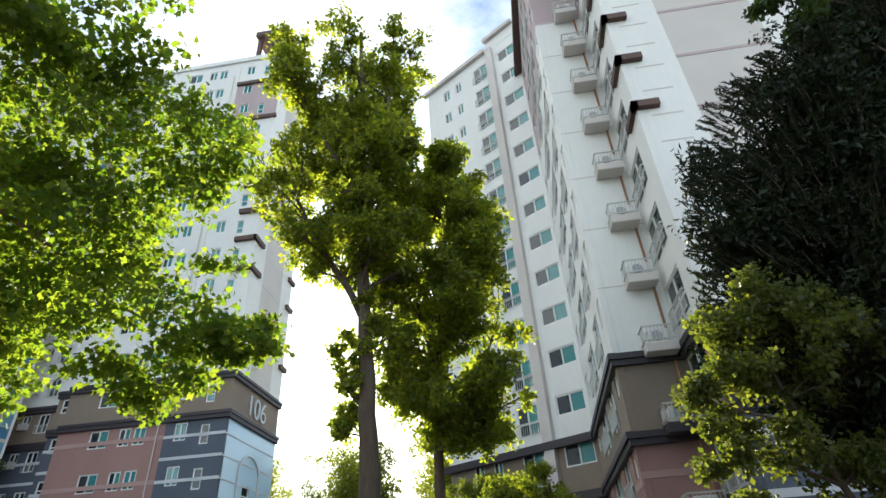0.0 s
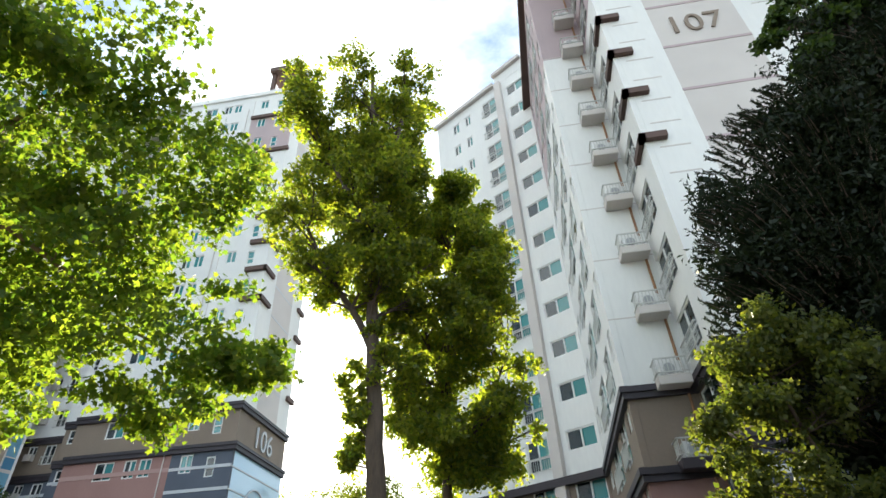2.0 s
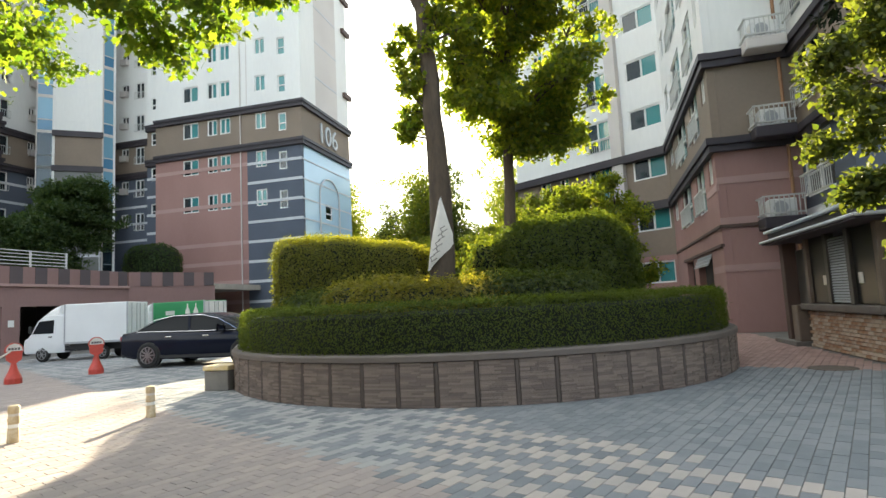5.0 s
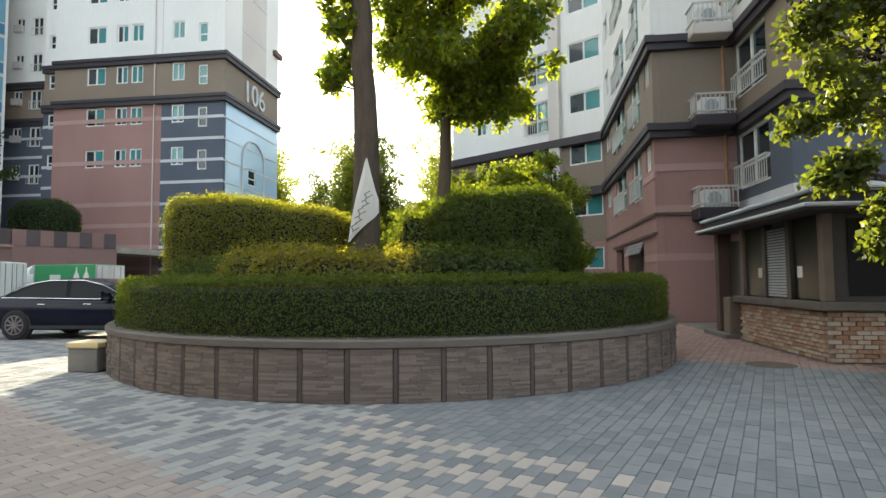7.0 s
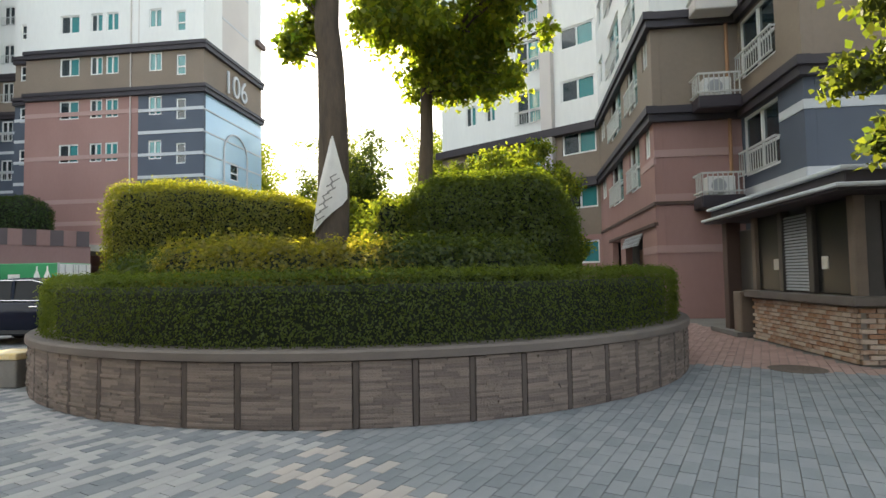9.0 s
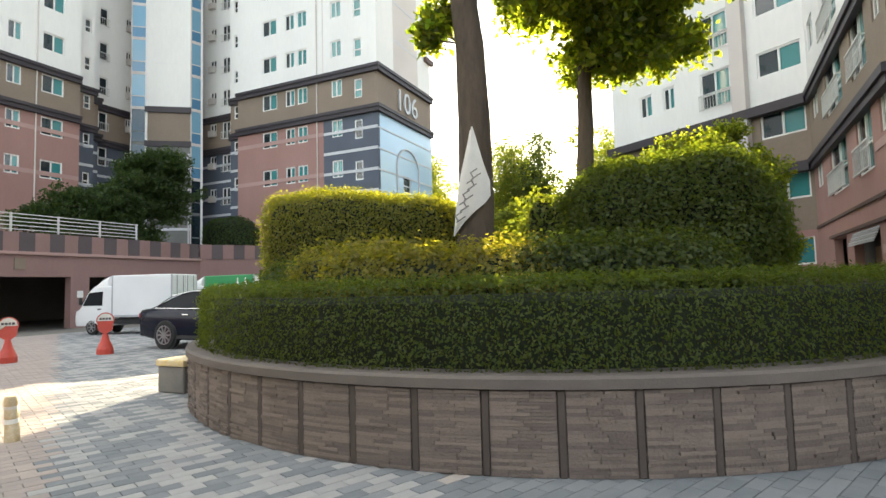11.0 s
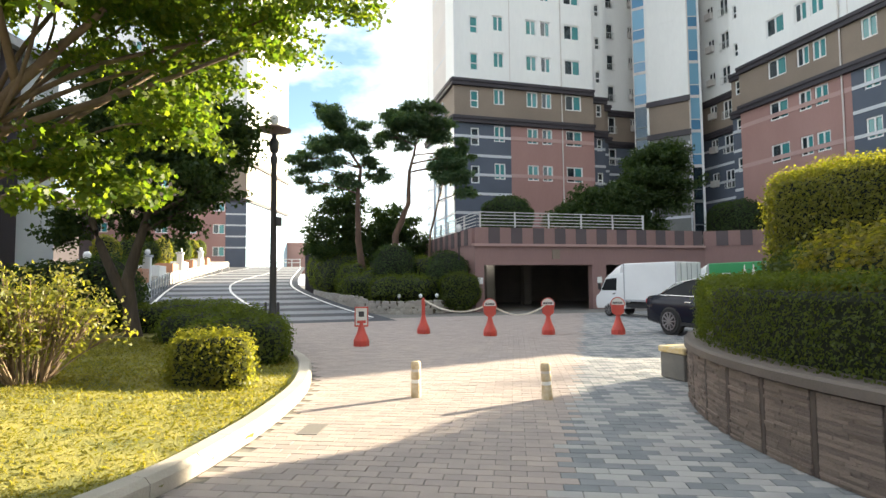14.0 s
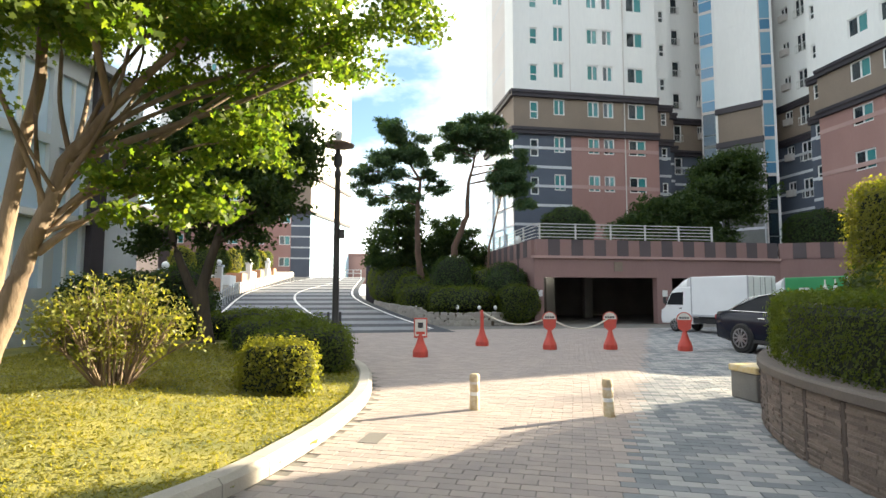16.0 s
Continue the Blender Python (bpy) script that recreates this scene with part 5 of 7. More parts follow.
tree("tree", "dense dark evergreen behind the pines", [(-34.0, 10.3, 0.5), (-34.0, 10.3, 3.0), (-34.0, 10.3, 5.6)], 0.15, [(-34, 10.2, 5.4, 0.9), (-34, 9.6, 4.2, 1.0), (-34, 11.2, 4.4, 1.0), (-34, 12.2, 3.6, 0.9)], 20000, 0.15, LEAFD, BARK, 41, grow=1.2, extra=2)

# terrace shrubs and the far trees
TERRACE = crown_clusters([(3.9, 18.8, 28.4), (5.2, 18.6, 28.8), (6.4, 20.4, 28.8), (7.4, 22.6, 28.8), (8.6, 24.8, 28.6), (9.4, 25.8, 28.2)], -30.0, 0.0, 34, 421, 0.9, 1.5)
TERRACE = [(-30.0 + 0.9 * math.sin(9.1 * q[2]), q[0], q[2], q[3]) for q in TERRACE]
# The terrace tree's shadow is in its dark leaf colour.
tree("tree", "bushy evergreen tree on the terrace, leaves coloured dark for shade", [(-30.0, 25.2, 3.35), (-30.0, 25.4, 5.0), (-30.0, 26.4, 8.8)], 0.15, TERRACE, 80000, 0.16, LEAFD, BARK, 42, extra=1, flat=0.6)
bush("shrub", "clipped dark dome shrub on the terrace", (-29.5, 16.5, 4.9), (1.0, 1.5, 1.3), 9000, 0.12, LEAFD, 43, 0.8, 0.1)
bush("shrub", "clipped dark dome shrub on the terrace", (-28.5, 31.6, 4.8), (1.6, 1.7, 1.5), 9000, 0.12, LEAFD, 44, 0.8, 0.1)
far = random.Random(8)
for i in range(17):
    x, y = -31 + 3.0 * i + far.uniform(-0.8, 0.8), 58 + far.uniform(-5, 6)
    h = far.uniform(12.0, 15.0)
    slim = i % 3 == 0
    cl = [(x + far.uniform(-1, 1) * (1.8 - 0.15 * k) * (0.5 if slim else 1), y + far.uniform(-1.5, 1.5), h * (0.38 + 0.62 * k / 11), far.uniform(1.6, 2.1) * (1.25 - (0.85 if slim else 0.45) * k / 11)) for k in range(12)]
    tree("tree", "hazy conifer-shaped tree beyond the buildings" if slim else "hazy yellow-green tree beyond the buildings", [(x, y, 0), (x, y, h * 0.4), (x + 0.2, y, h * 0.9)], 0.18, cl, 17000, 0.26, LEAFB if slim else LEAFY, BARK, 160 + i, 0.06, grow=1.3, extra=2)
for i, (x, y, h) in enumerate(((-0.9, 19.5, 5.0), (0.8, 22.0, 6.0), (-3.0, 21.0, 4.2), (-5.2, 22.5, 3.8), (-3.2, 30.0, 6.6), (-0.8, 28.5, 6.6), (-6.0, 31.0, 5.5), (-9.5, 33.0, 5.0))):
    cl = [(x + far.uniform(-1.0, 1.0), y + far.uniform(-0.8, 0.8), h * (0.35 + 0.6 * k / 7), far.uniform(0.65, 0.95)) for k in range(8)]
    tree("tree", "young backlit tree behind the planter", [(x, y, 0), (x, y, h * 0.4), (x, y, h * 0.85)], 0.08, cl, 14000, 0.12, LEAFY if i != 1 else LEAFT, BARK, 80 + i, 0.03)


# ---- lawn, kerbs, left side ----
KERB = [(-2.2, -6.0), (-2.35, 0.5), (-2.7, 2.0), (-3.3, 2.9), (-4.3, 3.69), (-5.24, 4.12), (-6.26, 4.46), (-7.57, 4.76), (-9.0, 4.88), (-10.2, 4.86), (-11.2, 4.7), (-12.6, 4.5), (-16.0, 4.2), (-20.0, 3.4)]


def kerb_line(name, pts, width, z, label, side=1):
    """A kerb of stones with a rounded top along a line; each stone is a part."""
    line = smooth_line([(x, y, 0) for x, y in pts])
    k = thing(name, line[len(line) // 2], label, "kerb", "", "structure")
    for i in range(0, len(line) - 1, 3):
        seg = line[i:i + 4]
        g, sec = Geo(), [(0.0, 0.0), (0.0, z - 0.04), (0.04, z), (width - 0.02, z), (width, z - 0.02), (width, 0.0)]
        for j, p in enumerate(seg):
            q = (seg[min(j + 1, len(seg) - 1)] - seg[max(j - 1, 0)]).normalized()
            nrm = Vector((-q.y, q.x, 0)) * side
            sh = q * (0.004 if j == 0 else -0.004 if j == len(seg) - 1 else 0)
            g.v += [tuple(p + sh + nrm * a + Vector((0, 0, b))) for a, b in sec]
        m = len(sec)
        for j in range(len(seg) - 1):
            for a in range(m):
                f = (j * m + a, j * m + (a + 1) % m, (j + 1) * m + (a + 1) % m, (j + 1) * m + a)
                g.f.append(f)
        g.f += [tuple(range(m)), tuple(reversed(range((len(seg) - 1) * m, len(seg) * m)))]
        part("kerbstone", g, CONC, k)
    return k


kerb_line("kerb", KERB, 0.2, 0.14, "pale worn concrete kerb round the lawn", 1)


def lawn_top(x, y):
    """Height of the lawn, which swells gently away from its kerb."""
    lx, ly = [p[0] for p in lawn_edge][::-1], [p[1] for p in lawn_edge][::-1]
    d = float(np.interp(x, lx, ly)) - y - 0.24
    d = min(d, -2.75 - x) if x > -4.0 else d
    f = max(0.0, min(1.0, d / 2.6))
    return 0.1 + 0.24 * f * f * (3 - 2 * f) + (0.02 * noise.noise(Vector((x * 1.3, y * 1.3, 3.0))) if d > 0.2 else 0.0)


lawn_edge = [(p.x, p.y) for p in smooth_line([(x, y, 0) for x, y in KERB], 4)]
lawn_poly = [(x - 0.1, y - 0.1) for x, y in lawn_edge] + [(-20.0, -6.0)]
lawn = solid("lawn", Geo().prism(lawn_poly, 0.0, 0.1), LAWN, "dry yellow-green mossy lawn inside the kerb, dappled shade in its colour", "lawn", "structure")


def swell():
    g, n, m = Geo(), 64, 44
    for j in range(m + 1):
        for i in range(n + 1):
            x, y = -19.5 + 17.0 * i / n, -6.0 + 11.0 * j / m
            z = lawn_top(x, y)
            g.v.append((x, y, z if z > 0.1001 else 0.06))
    for j in range(m):
        for i in range(n):
            a = j * (n + 1) + i
            g.f.append((a, a + 1, a + n + 2, a + n + 1))
    inside = [min(g.v[i][2] for i in f) > 0.05 and max(g.v[i][2] for i in f) > 0.1001 for f in g.f]
    g.f = [f for f, ok in zip(g.f, inside) if ok]
    part("turf", g, LAWN, lawn, "", True)


swell()
GRASS = leaf_mat("grass blades", (0.12, 0.125, 0.025), (0.22, 0.195, 0.05), 0.4)


def grass():
    r = np.random.default_rng(9)
    n = 170000
    x, y = r.uniform(-12.5, -2.6, n), r.uniform(-1.0, 4.8, n)
    lx = np.array([p[0] for p in lawn_edge])[::-1]
    ly = np.array([p[1] for p in lawn_edge])[::-1]
    keep = y < np.interp(x, lx, ly) - 0.26
    w = np.array([noise.noise(Vector((a * 0.9, b * 0.9, 0))) for a, b in zip(x, y)])
    keep &= r.random(n) < np.clip(0.65 + 0.6 * w, 0.1, 1)
    x, y = x[keep], y[keep]
    p = np.stack([x, y, [lawn_top(a, b) for a, b in zip(x, y)]], axis=1)
    nor = np.tile((0.0, 0.0, 1.0), (len(p), 1))
    ob = leaf_object("grass", p, 0.045, GRASS, None, 10, nor * 0.4, 3.4)
    tagged(ob, "short dry yellow-green grass on the lawn", "grass", "", "stuff")


grass()

# bushes on the lawn
def twiggy_bush(c, h, w, seed):
    g0 = lawn_top(c[0], c[1])
    t = thing("shrub", (c[0], c[1], g0), "twiggy azalea bush with sparse yellow-green leaves on the lawn", "shrub")
    r, g, tips = random.Random(seed), Geo(), []
    for i in range(62):
        a, s = r.uniform(0, 2 * math.pi), r.uniform(0.25, 1.0)
        tip = Vector((c[0] + w * s * math.cos(a), c[1] + w * s * math.sin(a), g0 + h * (1.05 - 0.5 * s * s) * r.uniform(0.7, 1.1)))
        root = Vector((c[0] + 0.16 * math.cos(a), c[1] + 0.16 * math.sin(a), g0 - 0.02))
        line = bend(root, tip, r, 0.12, 6)
        g.tube(line, [0.013 * (1 - 0.13 * k) for k in range(6)], 5)
        for k in range(4):
            q = line[r.randrange(2, 6)] + Vector((r.uniform(-1, 1), r.uniform(-1, 1), r.uniform(0.2, 1))) * 0.16
            g.tube([line[3], q], [0.006, 0.003], 4)
            tips.append((*q, r.uniform(0.07, 0.14)))
        tips.append((*tip, 0.15))
    tagged(part("twig_work", g, MAPLEBARK, t), kind="stuff")
    pos, _, _ = puffs(tips, 4600, seed, 0.8)
    leaf_object("leaves", pos, 0.062, AZALEA, t, seed, None, 2.0)


twiggy_bush((-7.3, 1.82), 1.05, 0.86, 51)
bush("shrub", "small clipped square bush on the lawn", (-7.72, 3.64, 0.43), (0.38, 0.4, 0.32), 9000, 0.045, HEDGEY, 52, 0.35, 0.06)
bush("hedge", "low clipped dark hedge along the lawn kerb", (-10.3, 3.75, 0.42), (0.95, 0.75, 0.36), 9000, 0.06, HEDGE, 53, 0.4, 0.06, "hedge")
bush("hedge", "low clipped dark hedge behind the lamp post", (-12.6, 3.1, 0.45), (1.5, 0.95, 0.4), 10000, 0.06, HEDGE, 54, 0.4, 0.08, "hedge")
bush("hedge", "low clipped dark hedge at the lawn's far end", (-14.8, 2.2, 0.5), (1.3, 1.2, 0.45), 8000, 0.07, HEDGE, 55, 0.5, 0.08, "hedge")
# Both bushes by the side building get their shadow from the LEAFD colour.
bush("shrub", "evergreen bush by the side building, shadow put into its leaf colour", (-12.6, -0.2, 0.9), (0.9, 0.9, 0.85), 7000, 0.08, LEAFD, 56, 0.8, 0.12)
bush("shrub", "evergreen bush by the side building, shadow put into its leaf colour", (-15.5, 0.0, 1.0), (1.2, 1.0, 1.0), 7000, 0.09, LEAFD, 57, 0.8, 0.12)


def street_lamp(x, y, drop=0.0):
    t = thing("street_lamp", (x, y, 0.1), "dark park lamp post with a flat disc shade", "street lamp")
    DARKM = mat("dark painted metal", (0.045, 0.042, 0.045), (0.03, 0.028, 0.03), 0.45, 3.0)
    part("pole", Geo().lathe([(0.11, 0.1), (0.11, 0.75), (0.085, 0.8), (0.075, 1.0), (0.062, 4.05), (0.08, 4.08), (0.08, 4.2), (0.05, 4.25), (0.05, 4.35)], 16, (x, y, 0)), DARKM, t, "", True)
    part("lantern", Geo().lathe([(0.07, 4.3), (0.1, 4.36), (0.11, 4.55), (0.06, 4.62), (0.05, 4.72)], 16, (x, y, 0)), DARKM, t, "", True)
    part("shade", Geo().lathe([(0.1, 4.74), (0.36, 4.8), (0.37, 4.83), (0.2, 4.9), (0.06, 4.94)], 24, (x, y, 0)), mat("brown lamp shade", (0.22, 0.15, 0.10), (0.15, 0.1, 0.07), 0.5), t, "brown disc shade", True)
    part("globe", Geo().lathe([(0.06, 4.94), (0.09, 5.0), (0.09, 5.12), (0.03, 5.18)], 16, (x, y, 0)), FRAME, t, "pale lamp glass", True)
    part("camera_box", Geo().rbox(x + 0.06, x + 0.16, y + 0.06, y + 0.18, 2.65, 2.85, 0.01, 1), DARKM, t)
    t.location.z += drop


street_lamp(-13.0, 4.2)
street_lamp(-17.6, 29.0, -0.13)


def bollard():
    t = thing("bollard", (0, 0, 0), "short pale stone bollard with worn reflective bands", "bollard", "bollards on the forecourt")
    STONE = mat("weathered beige stone", (0.66, 0.58, 0.44), (0.42, 0.31, 0.17), 0.75, 9.0, bump=0.4, bscale=70)
    part("shaft", Geo().lathe([(0.08, 0.0), (0.078, 0.02), (0.075, 0.17), (0.068, 0.18), (0.068, 0.24), (0.075, 0.25), (0.075, 0.32), (0.068, 0.33), (0.068, 0.37), (0.076, 0.38), (0.075, 0.44), (0.06, 0.465), (0.02, 0.47)], 20), STONE, t, "", True)
    part("band", Geo().lathe([(0.0715, 0.19), (0.0715, 0.235)], 20), FRAME, t, "worn reflective band")
    part("band", Geo().lathe([(0.0715, 0.335), (0.0715, 0.365)], 20), PALE, t)
    return t


b0 = bollard()
b0.matrix_basis = pose(-6.91, 6.03, -0.005, 0, 0, 20)
b0.matrix_basis = b0.matrix_basis @ Matrix.Diagonal((0.8, 0.8, 0.93, 1))
copy_thing(b0, pose(-6.3, 7.47, -0.005, 2, -3, 80))

ORANGE = mat("faded red plastic", (0.62, 0.075, 0.05), (0.48, 0.06, 0.045), 0.45, 6.0, bump=0.1)
SIGNW = mat("off-white sign face", (0.72, 0.70, 0.66), (0.60, 0.57, 0.53), 0.5, 6.0)
INK = mat("dark sign ink", (0.05, 0.045, 0.05), (0.035, 0.03, 0.035), 0.6, 3.0)


def stand_base(t):
    part("base", Geo().lathe([(0.175, 0.0), (0.18, 0.02), (0.178, 0.12), (0.165, 0.15)], 10), ORANGE, t)
    part("cone", Geo().lathe([(0.165, 0.15), (0.155, 0.18), (0.1, 0.3), (0.065, 0.42), (0.05, 0.5)], 10), ORANGE, t, "", True)


def round_stand():
    t = thing("traffic_stand", (0, 0, 0), "red plastic parking stand with a rounded white-topped sign", "traffic stand", "red stands across the forecourt")
    stand_base(t)
    g = Geo()
    arch = [(0.185 * math.cos(w), 0.76 + 0.2 * math.sin(w)) for w in np.linspace(0.0, math.pi, 13)]
    prof = [(-0.05, 0.48), (0.05, 0.48), (0.15, 0.56), (0.16, 0.72)] + arch + [(-0.16, 0.72), (-0.15, 0.56)]
    n = len(prof)
    g.add([(0.035, y, z) for y, z in prof] + [(-0.035, y, z) for y, z in prof], [tuple(range(n)), tuple(reversed(range(n, 2 * n)))] + [(i, n + i, n + (i + 1) % n, (i + 1) % n) for i in range(n)])
    part("sign_board", g, ORANGE, t)
    face = [(0.165 * math.cos(w), 0.765 + 0.175 * math.sin(w)) for w in np.linspace(0.0, math.pi, 7)]
    for s in (1, -1):
        g = Geo().add([(0.038 * s, y, z) for y, z in face], [tuple(range(7)) if s > 0 else tuple(reversed(range(7)))])
        g.add([(0.036 * s, y, z) for y, z in face], [tuple(reversed(range(7))) if s > 0 else tuple(range(7))])
        f = part("sign_face", g, SIGNW, t, "white sign face with dark lettering")
        for k in range(4):
            part("letter_bar", Geo().box(0.039 * s - 0.001, 0.039 * s + 0.001, -0.115 + 0.06 * k, -0.07 + 0.06 * k, 0.79, 0.84), INK, f)
    return t


r0 = round_stand()
r0.matrix_basis = pose(-13.8, 9.55, 0, 0, 0, -14)
copy_thing(r0, pose(-13.6, 11.1, 0, 0, 0, -28))
copy_thing(r0, pose(-12.96, 12.77, 0, 0, 0, -36))
slim = thing("traffic_stand", (0, 0, 0), "slim red plastic stand holding the rope", "traffic stand", "red stands across the forecourt")
stand_base(slim)
part("post", Geo().lathe([(0.05, 0.48), (0.05, 0.92), (0.035, 0.96), (0.01, 0.97)], 16), ORANGE, slim, "", True)
slim.matrix_basis = pose(-15.04, 8.08, 0)
board = thing("traffic_stand", (0, 0, 0), "red plastic stand with an upright notice board", "traffic stand", "red stands across the forecourt")
stand_base(board)
part("notice_board", Geo().rbox(-0.025, 0.025, -0.15, 0.15, 0.42, 0.86, 0.012, 1), ORANGE, board)
fc = part("notice", Geo().box(0.024, 0.03, -0.125, 0.125, 0.46, 0.83), SIGNW, board, "white notice with dark marks")
part("picture_bar", Geo().box(0.03, 0.033, -0.06, 0.06, 0.64, 0.76), INK, fc)
part("letter_bar", Geo().box(0.03, 0.033, -0.1, 0.1, 0.5, 0.56), ORANGE, fc)
board.matrix_basis = pose(-12.64, 6.09, 0, 0, 0, -8)


def rope(a, b, sag, label):
    pts = [Vector(a).lerp(Vector(b), k / 12) - Vector((0, 0, sag * 4 * (k / 12) * (1 - k / 12))) for k in range(13)]
    solid("rope", Geo().tube(pts, [0.022] * 13, 6), mat("dirty cream rope", (0.72, 0.68, 0.60), (0.58, 0.54, 0.46), 0.9, 20.0), label, "rope", "", True)


rope((-15.04, 8.08, 0.93), (-13.8, 9.55, 0.82), 0.27, "sagging cream rope between the red stands")
rope((-13.8, 9.55, 0.82), (-13.6, 11.1, 0.82), 0.3, "sagging cream rope between the red stands")
box = thing("grit_box", (-6.95, 9.95, 0), "small grey box with a worn yellow lid beside the planter", "box")
part("body", Geo().rbox(-7.2, -6.7, 9.7, 10.15, 0.0, 0.36, 0.02, 2), mat("grey concrete box", (0.22, 0.21, 0.19), (0.17, 0.16, 0.15), 0.8, 5.0, bump=0.2), box)
part("lid", Geo().rbox(-7.22, -6.68, 9.68, 10.17, 0.36, 0.45, 0.02, 2), mat("worn yellow paint", (0.62, 0.42, 0.09), (0.68, 0.6, 0.45), 0.7, 6.0), box, "worn yellow lid")
solid("manhole_cover", Geo().lathe([(0.36, -0.005), (0.36, 0.002), (0.33, 0.004), (0.31, 0.002)], 32, (3.44, 11.4, 0)), mat("rusty iron", (0.12, 0.085, 0.065), (0.08, 0.06, 0.05), 0.7, 12.0, bump=0.6, bscale=60), "rusty iron manhole cover in the paving", "manhole cover", "", True)
drain = thing("drain_grate", (-5.75, 4.72, 0), "small concrete drain grate beside the kerb", "drain")
part("frame", Geo().rbox(-5.95, -5.58, 4.66, 4.86, -0.01, 0.004, 0.002, 1, Matrix.Translation((-5.75, 4.76, 0)) @ Matrix.Rotation(radians(-20), 4, "Z") @ Matrix.Translation((5.75, -4.76, 0))), DARKCONC, drain)

# ---- ramp ----
RAMP_X = (20.5, 27, 36.5, 45, 58, 72, 100)
RAMP_LEFT = (-1.2, -1.4, -2.4, -2.8, -1.6, 0.3, 0.3)
RAMP_RIGHT = (7.9, 6.4, 4.9, 4.7, 5.3, 5.9, 5.9)
RAMP_MID = (4.5, 2.8, 1.05, 0.9, 2.9, 3.6, 3.6)


def ramp_z(x):
    return float(np.interp(-x, (20.5, 27, 40, 72, 100), (0.0, 0.42, 1.33, 3.55, 3.6)))


RAMP_FINE = [-20.5 - 2.0 * k for k in range(27)]


def ramp_curve(ys):
    """One of the drive's lines as a smooth curve over x."""
    pts = smooth_line([(-x, y, 0) for x, y in zip(RAMP_X, ys)], 6)
    return lambda x: float(np.interp(-x, [-p.x for p in pts], [p.y for p in pts]))


ramp_left, ramp_right, ramp_mid = ramp_curve(RAMP_LEFT), ramp_curve(RAMP_RIGHT), ramp_curve(RAMP_MID)


def ramp_y(x):
    return ramp_left(x), ramp_right(x)


g = Geo()
for x, x2 in zip(RAMP_FINE + [-74.0], RAMP_FINE[1:] + [-74.0, -100.0]):
    g.add([(x, -4.3, ramp_z(x)), (x, ramp_right(x) + 0.5, ramp_z(x)), (x2, ramp_right(x2) + 0.5, ramp_z(x2)), (x2, -4.3, ramp_z(x2))], [(0, 1, 2, 3)])
ramp = solid("ramp", g, ASPHALT, "dark sloping drive with pale anti-slip stripes", "drive", "structure")
stop = [-21.2 - 1.9 * k - 0.11 * k * k for k in range(16)]
for x0, x1 in zip(stop, stop[1:]):
    a, b2 = x0, x0 + (x1 - x0) * 0.5
    (l0, h0), (l1, h1) = ramp_y(a), ramp_y(b2)
    z0, z1 = ramp_z(a) + 0.006, ramp_z(b2) + 0.006
    part("stripe", Geo().add([(a, l0 + 0.15, z0), (a, h0 - 0.15, z0), (b2, h1 - 0.15, z1), (b2, l1 + 0.15, z1)], [(0, 1, 2, 3)]), ROADLINE, ramp)
for fn, nm in ((ramp_left, "edge_line"), (ramp_mid, "centre_line"), (ramp_right, "edge_line")):
    g = Geo()
    pts = [(x, fn(x), ramp_z(x) + 0.012) for x in np.linspace(-21.5, -72.0, 70)]
    for p, q in zip(pts, pts[1:]):
        g.add([(p[0], p[1] - 0.07, p[2]), (p[0], p[1] + 0.07, p[2]), (q[0], q[1] + 0.07, q[2]), (q[0], q[1] - 0.07, q[2])], [(0, 1, 2, 3)])
    part(nm, g, FRAME, ramp)
solid("far_wall", Geo().box(-92.0, -90.0, 1.5, 9.5, 3.0, 7.6).box(-92.2, -89.8, 1.3, 9.7, 7.6, 7.9), RED, "low reddish building beyond the top of the drive", "building")
barrier = thing("fence", (-72.5, 4.0, ramp_z(-72.5)), "low white post fence at the top of the drive", "fence")
for k in range(6):
    part("post", Geo().box(-72.56, -72.44, 0.8 + 1.0 * k, 0.92 + 1.0 * k, ramp_z(-72.5), ramp_z(-72.5) + 1.0), FRAME, barrier)
for dz in (0.5, 0.92):
    part("bar", Geo().box(-72.53, -72.47, 0.8, 5.92, ramp_z(-72.5) + dz, ramp_z(-72.5) + dz + 0.08), FRAME, barrier)
for y in (3.7, 4.15):
    p = thing("barrier_post", (-22.2, y, 0), "short dark metal barrier post at the foot of the drive", "bollard", "posts at the drive")
    part("post", Geo().lathe([(0.05, 0.0), (0.05, 0.55), (0.035, 0.6), (0.01, 0.61)], 12, (-22.2, y, 0.1)), INK, p, "", True)
rail = thing("ramp_railing", (-30, -2.2, 0), "grey metal post railing beside the sloping drive", "railing")
for k in range(28):
    x = -26 - 1.3 * k
    z = ramp_z(x)
    part("post", Geo().box(x - 0.03, x + 0.03, ramp_y(x)[0] - 0.35, ramp_y(x)[0] - 0.29, z, z + 0.9), GREYFRAME, rail)
for dz in (0.45, 0.83):
    part("bar", Geo().tube([(x, ramp_y(x)[0] - 0.32, ramp_z(x) + dz) for x in np.linspace(-26, -61.1, 22)], [0.018] * 22, 6), GREYFRAME, rail)
solid("side_bank", Geo().add([(-28, -3.6, 0.3), (-72, -2.6, 3.0), (-72, -2.6, 4.2), (-28, -3.6, 1.3), (-28, -9, 0), (-72, -9, 3), (-72, -9, 4.2), (-28, -9, 1.3)],
                                        [(0, 3, 2, 1), (4, 5, 6, 7), (0, 4, 7, 3), (3, 7, 6, 2), (1, 2, 6, 5)]), CONC, "pale retaining wall beside the sloping drive", "retaining wall", "structure")
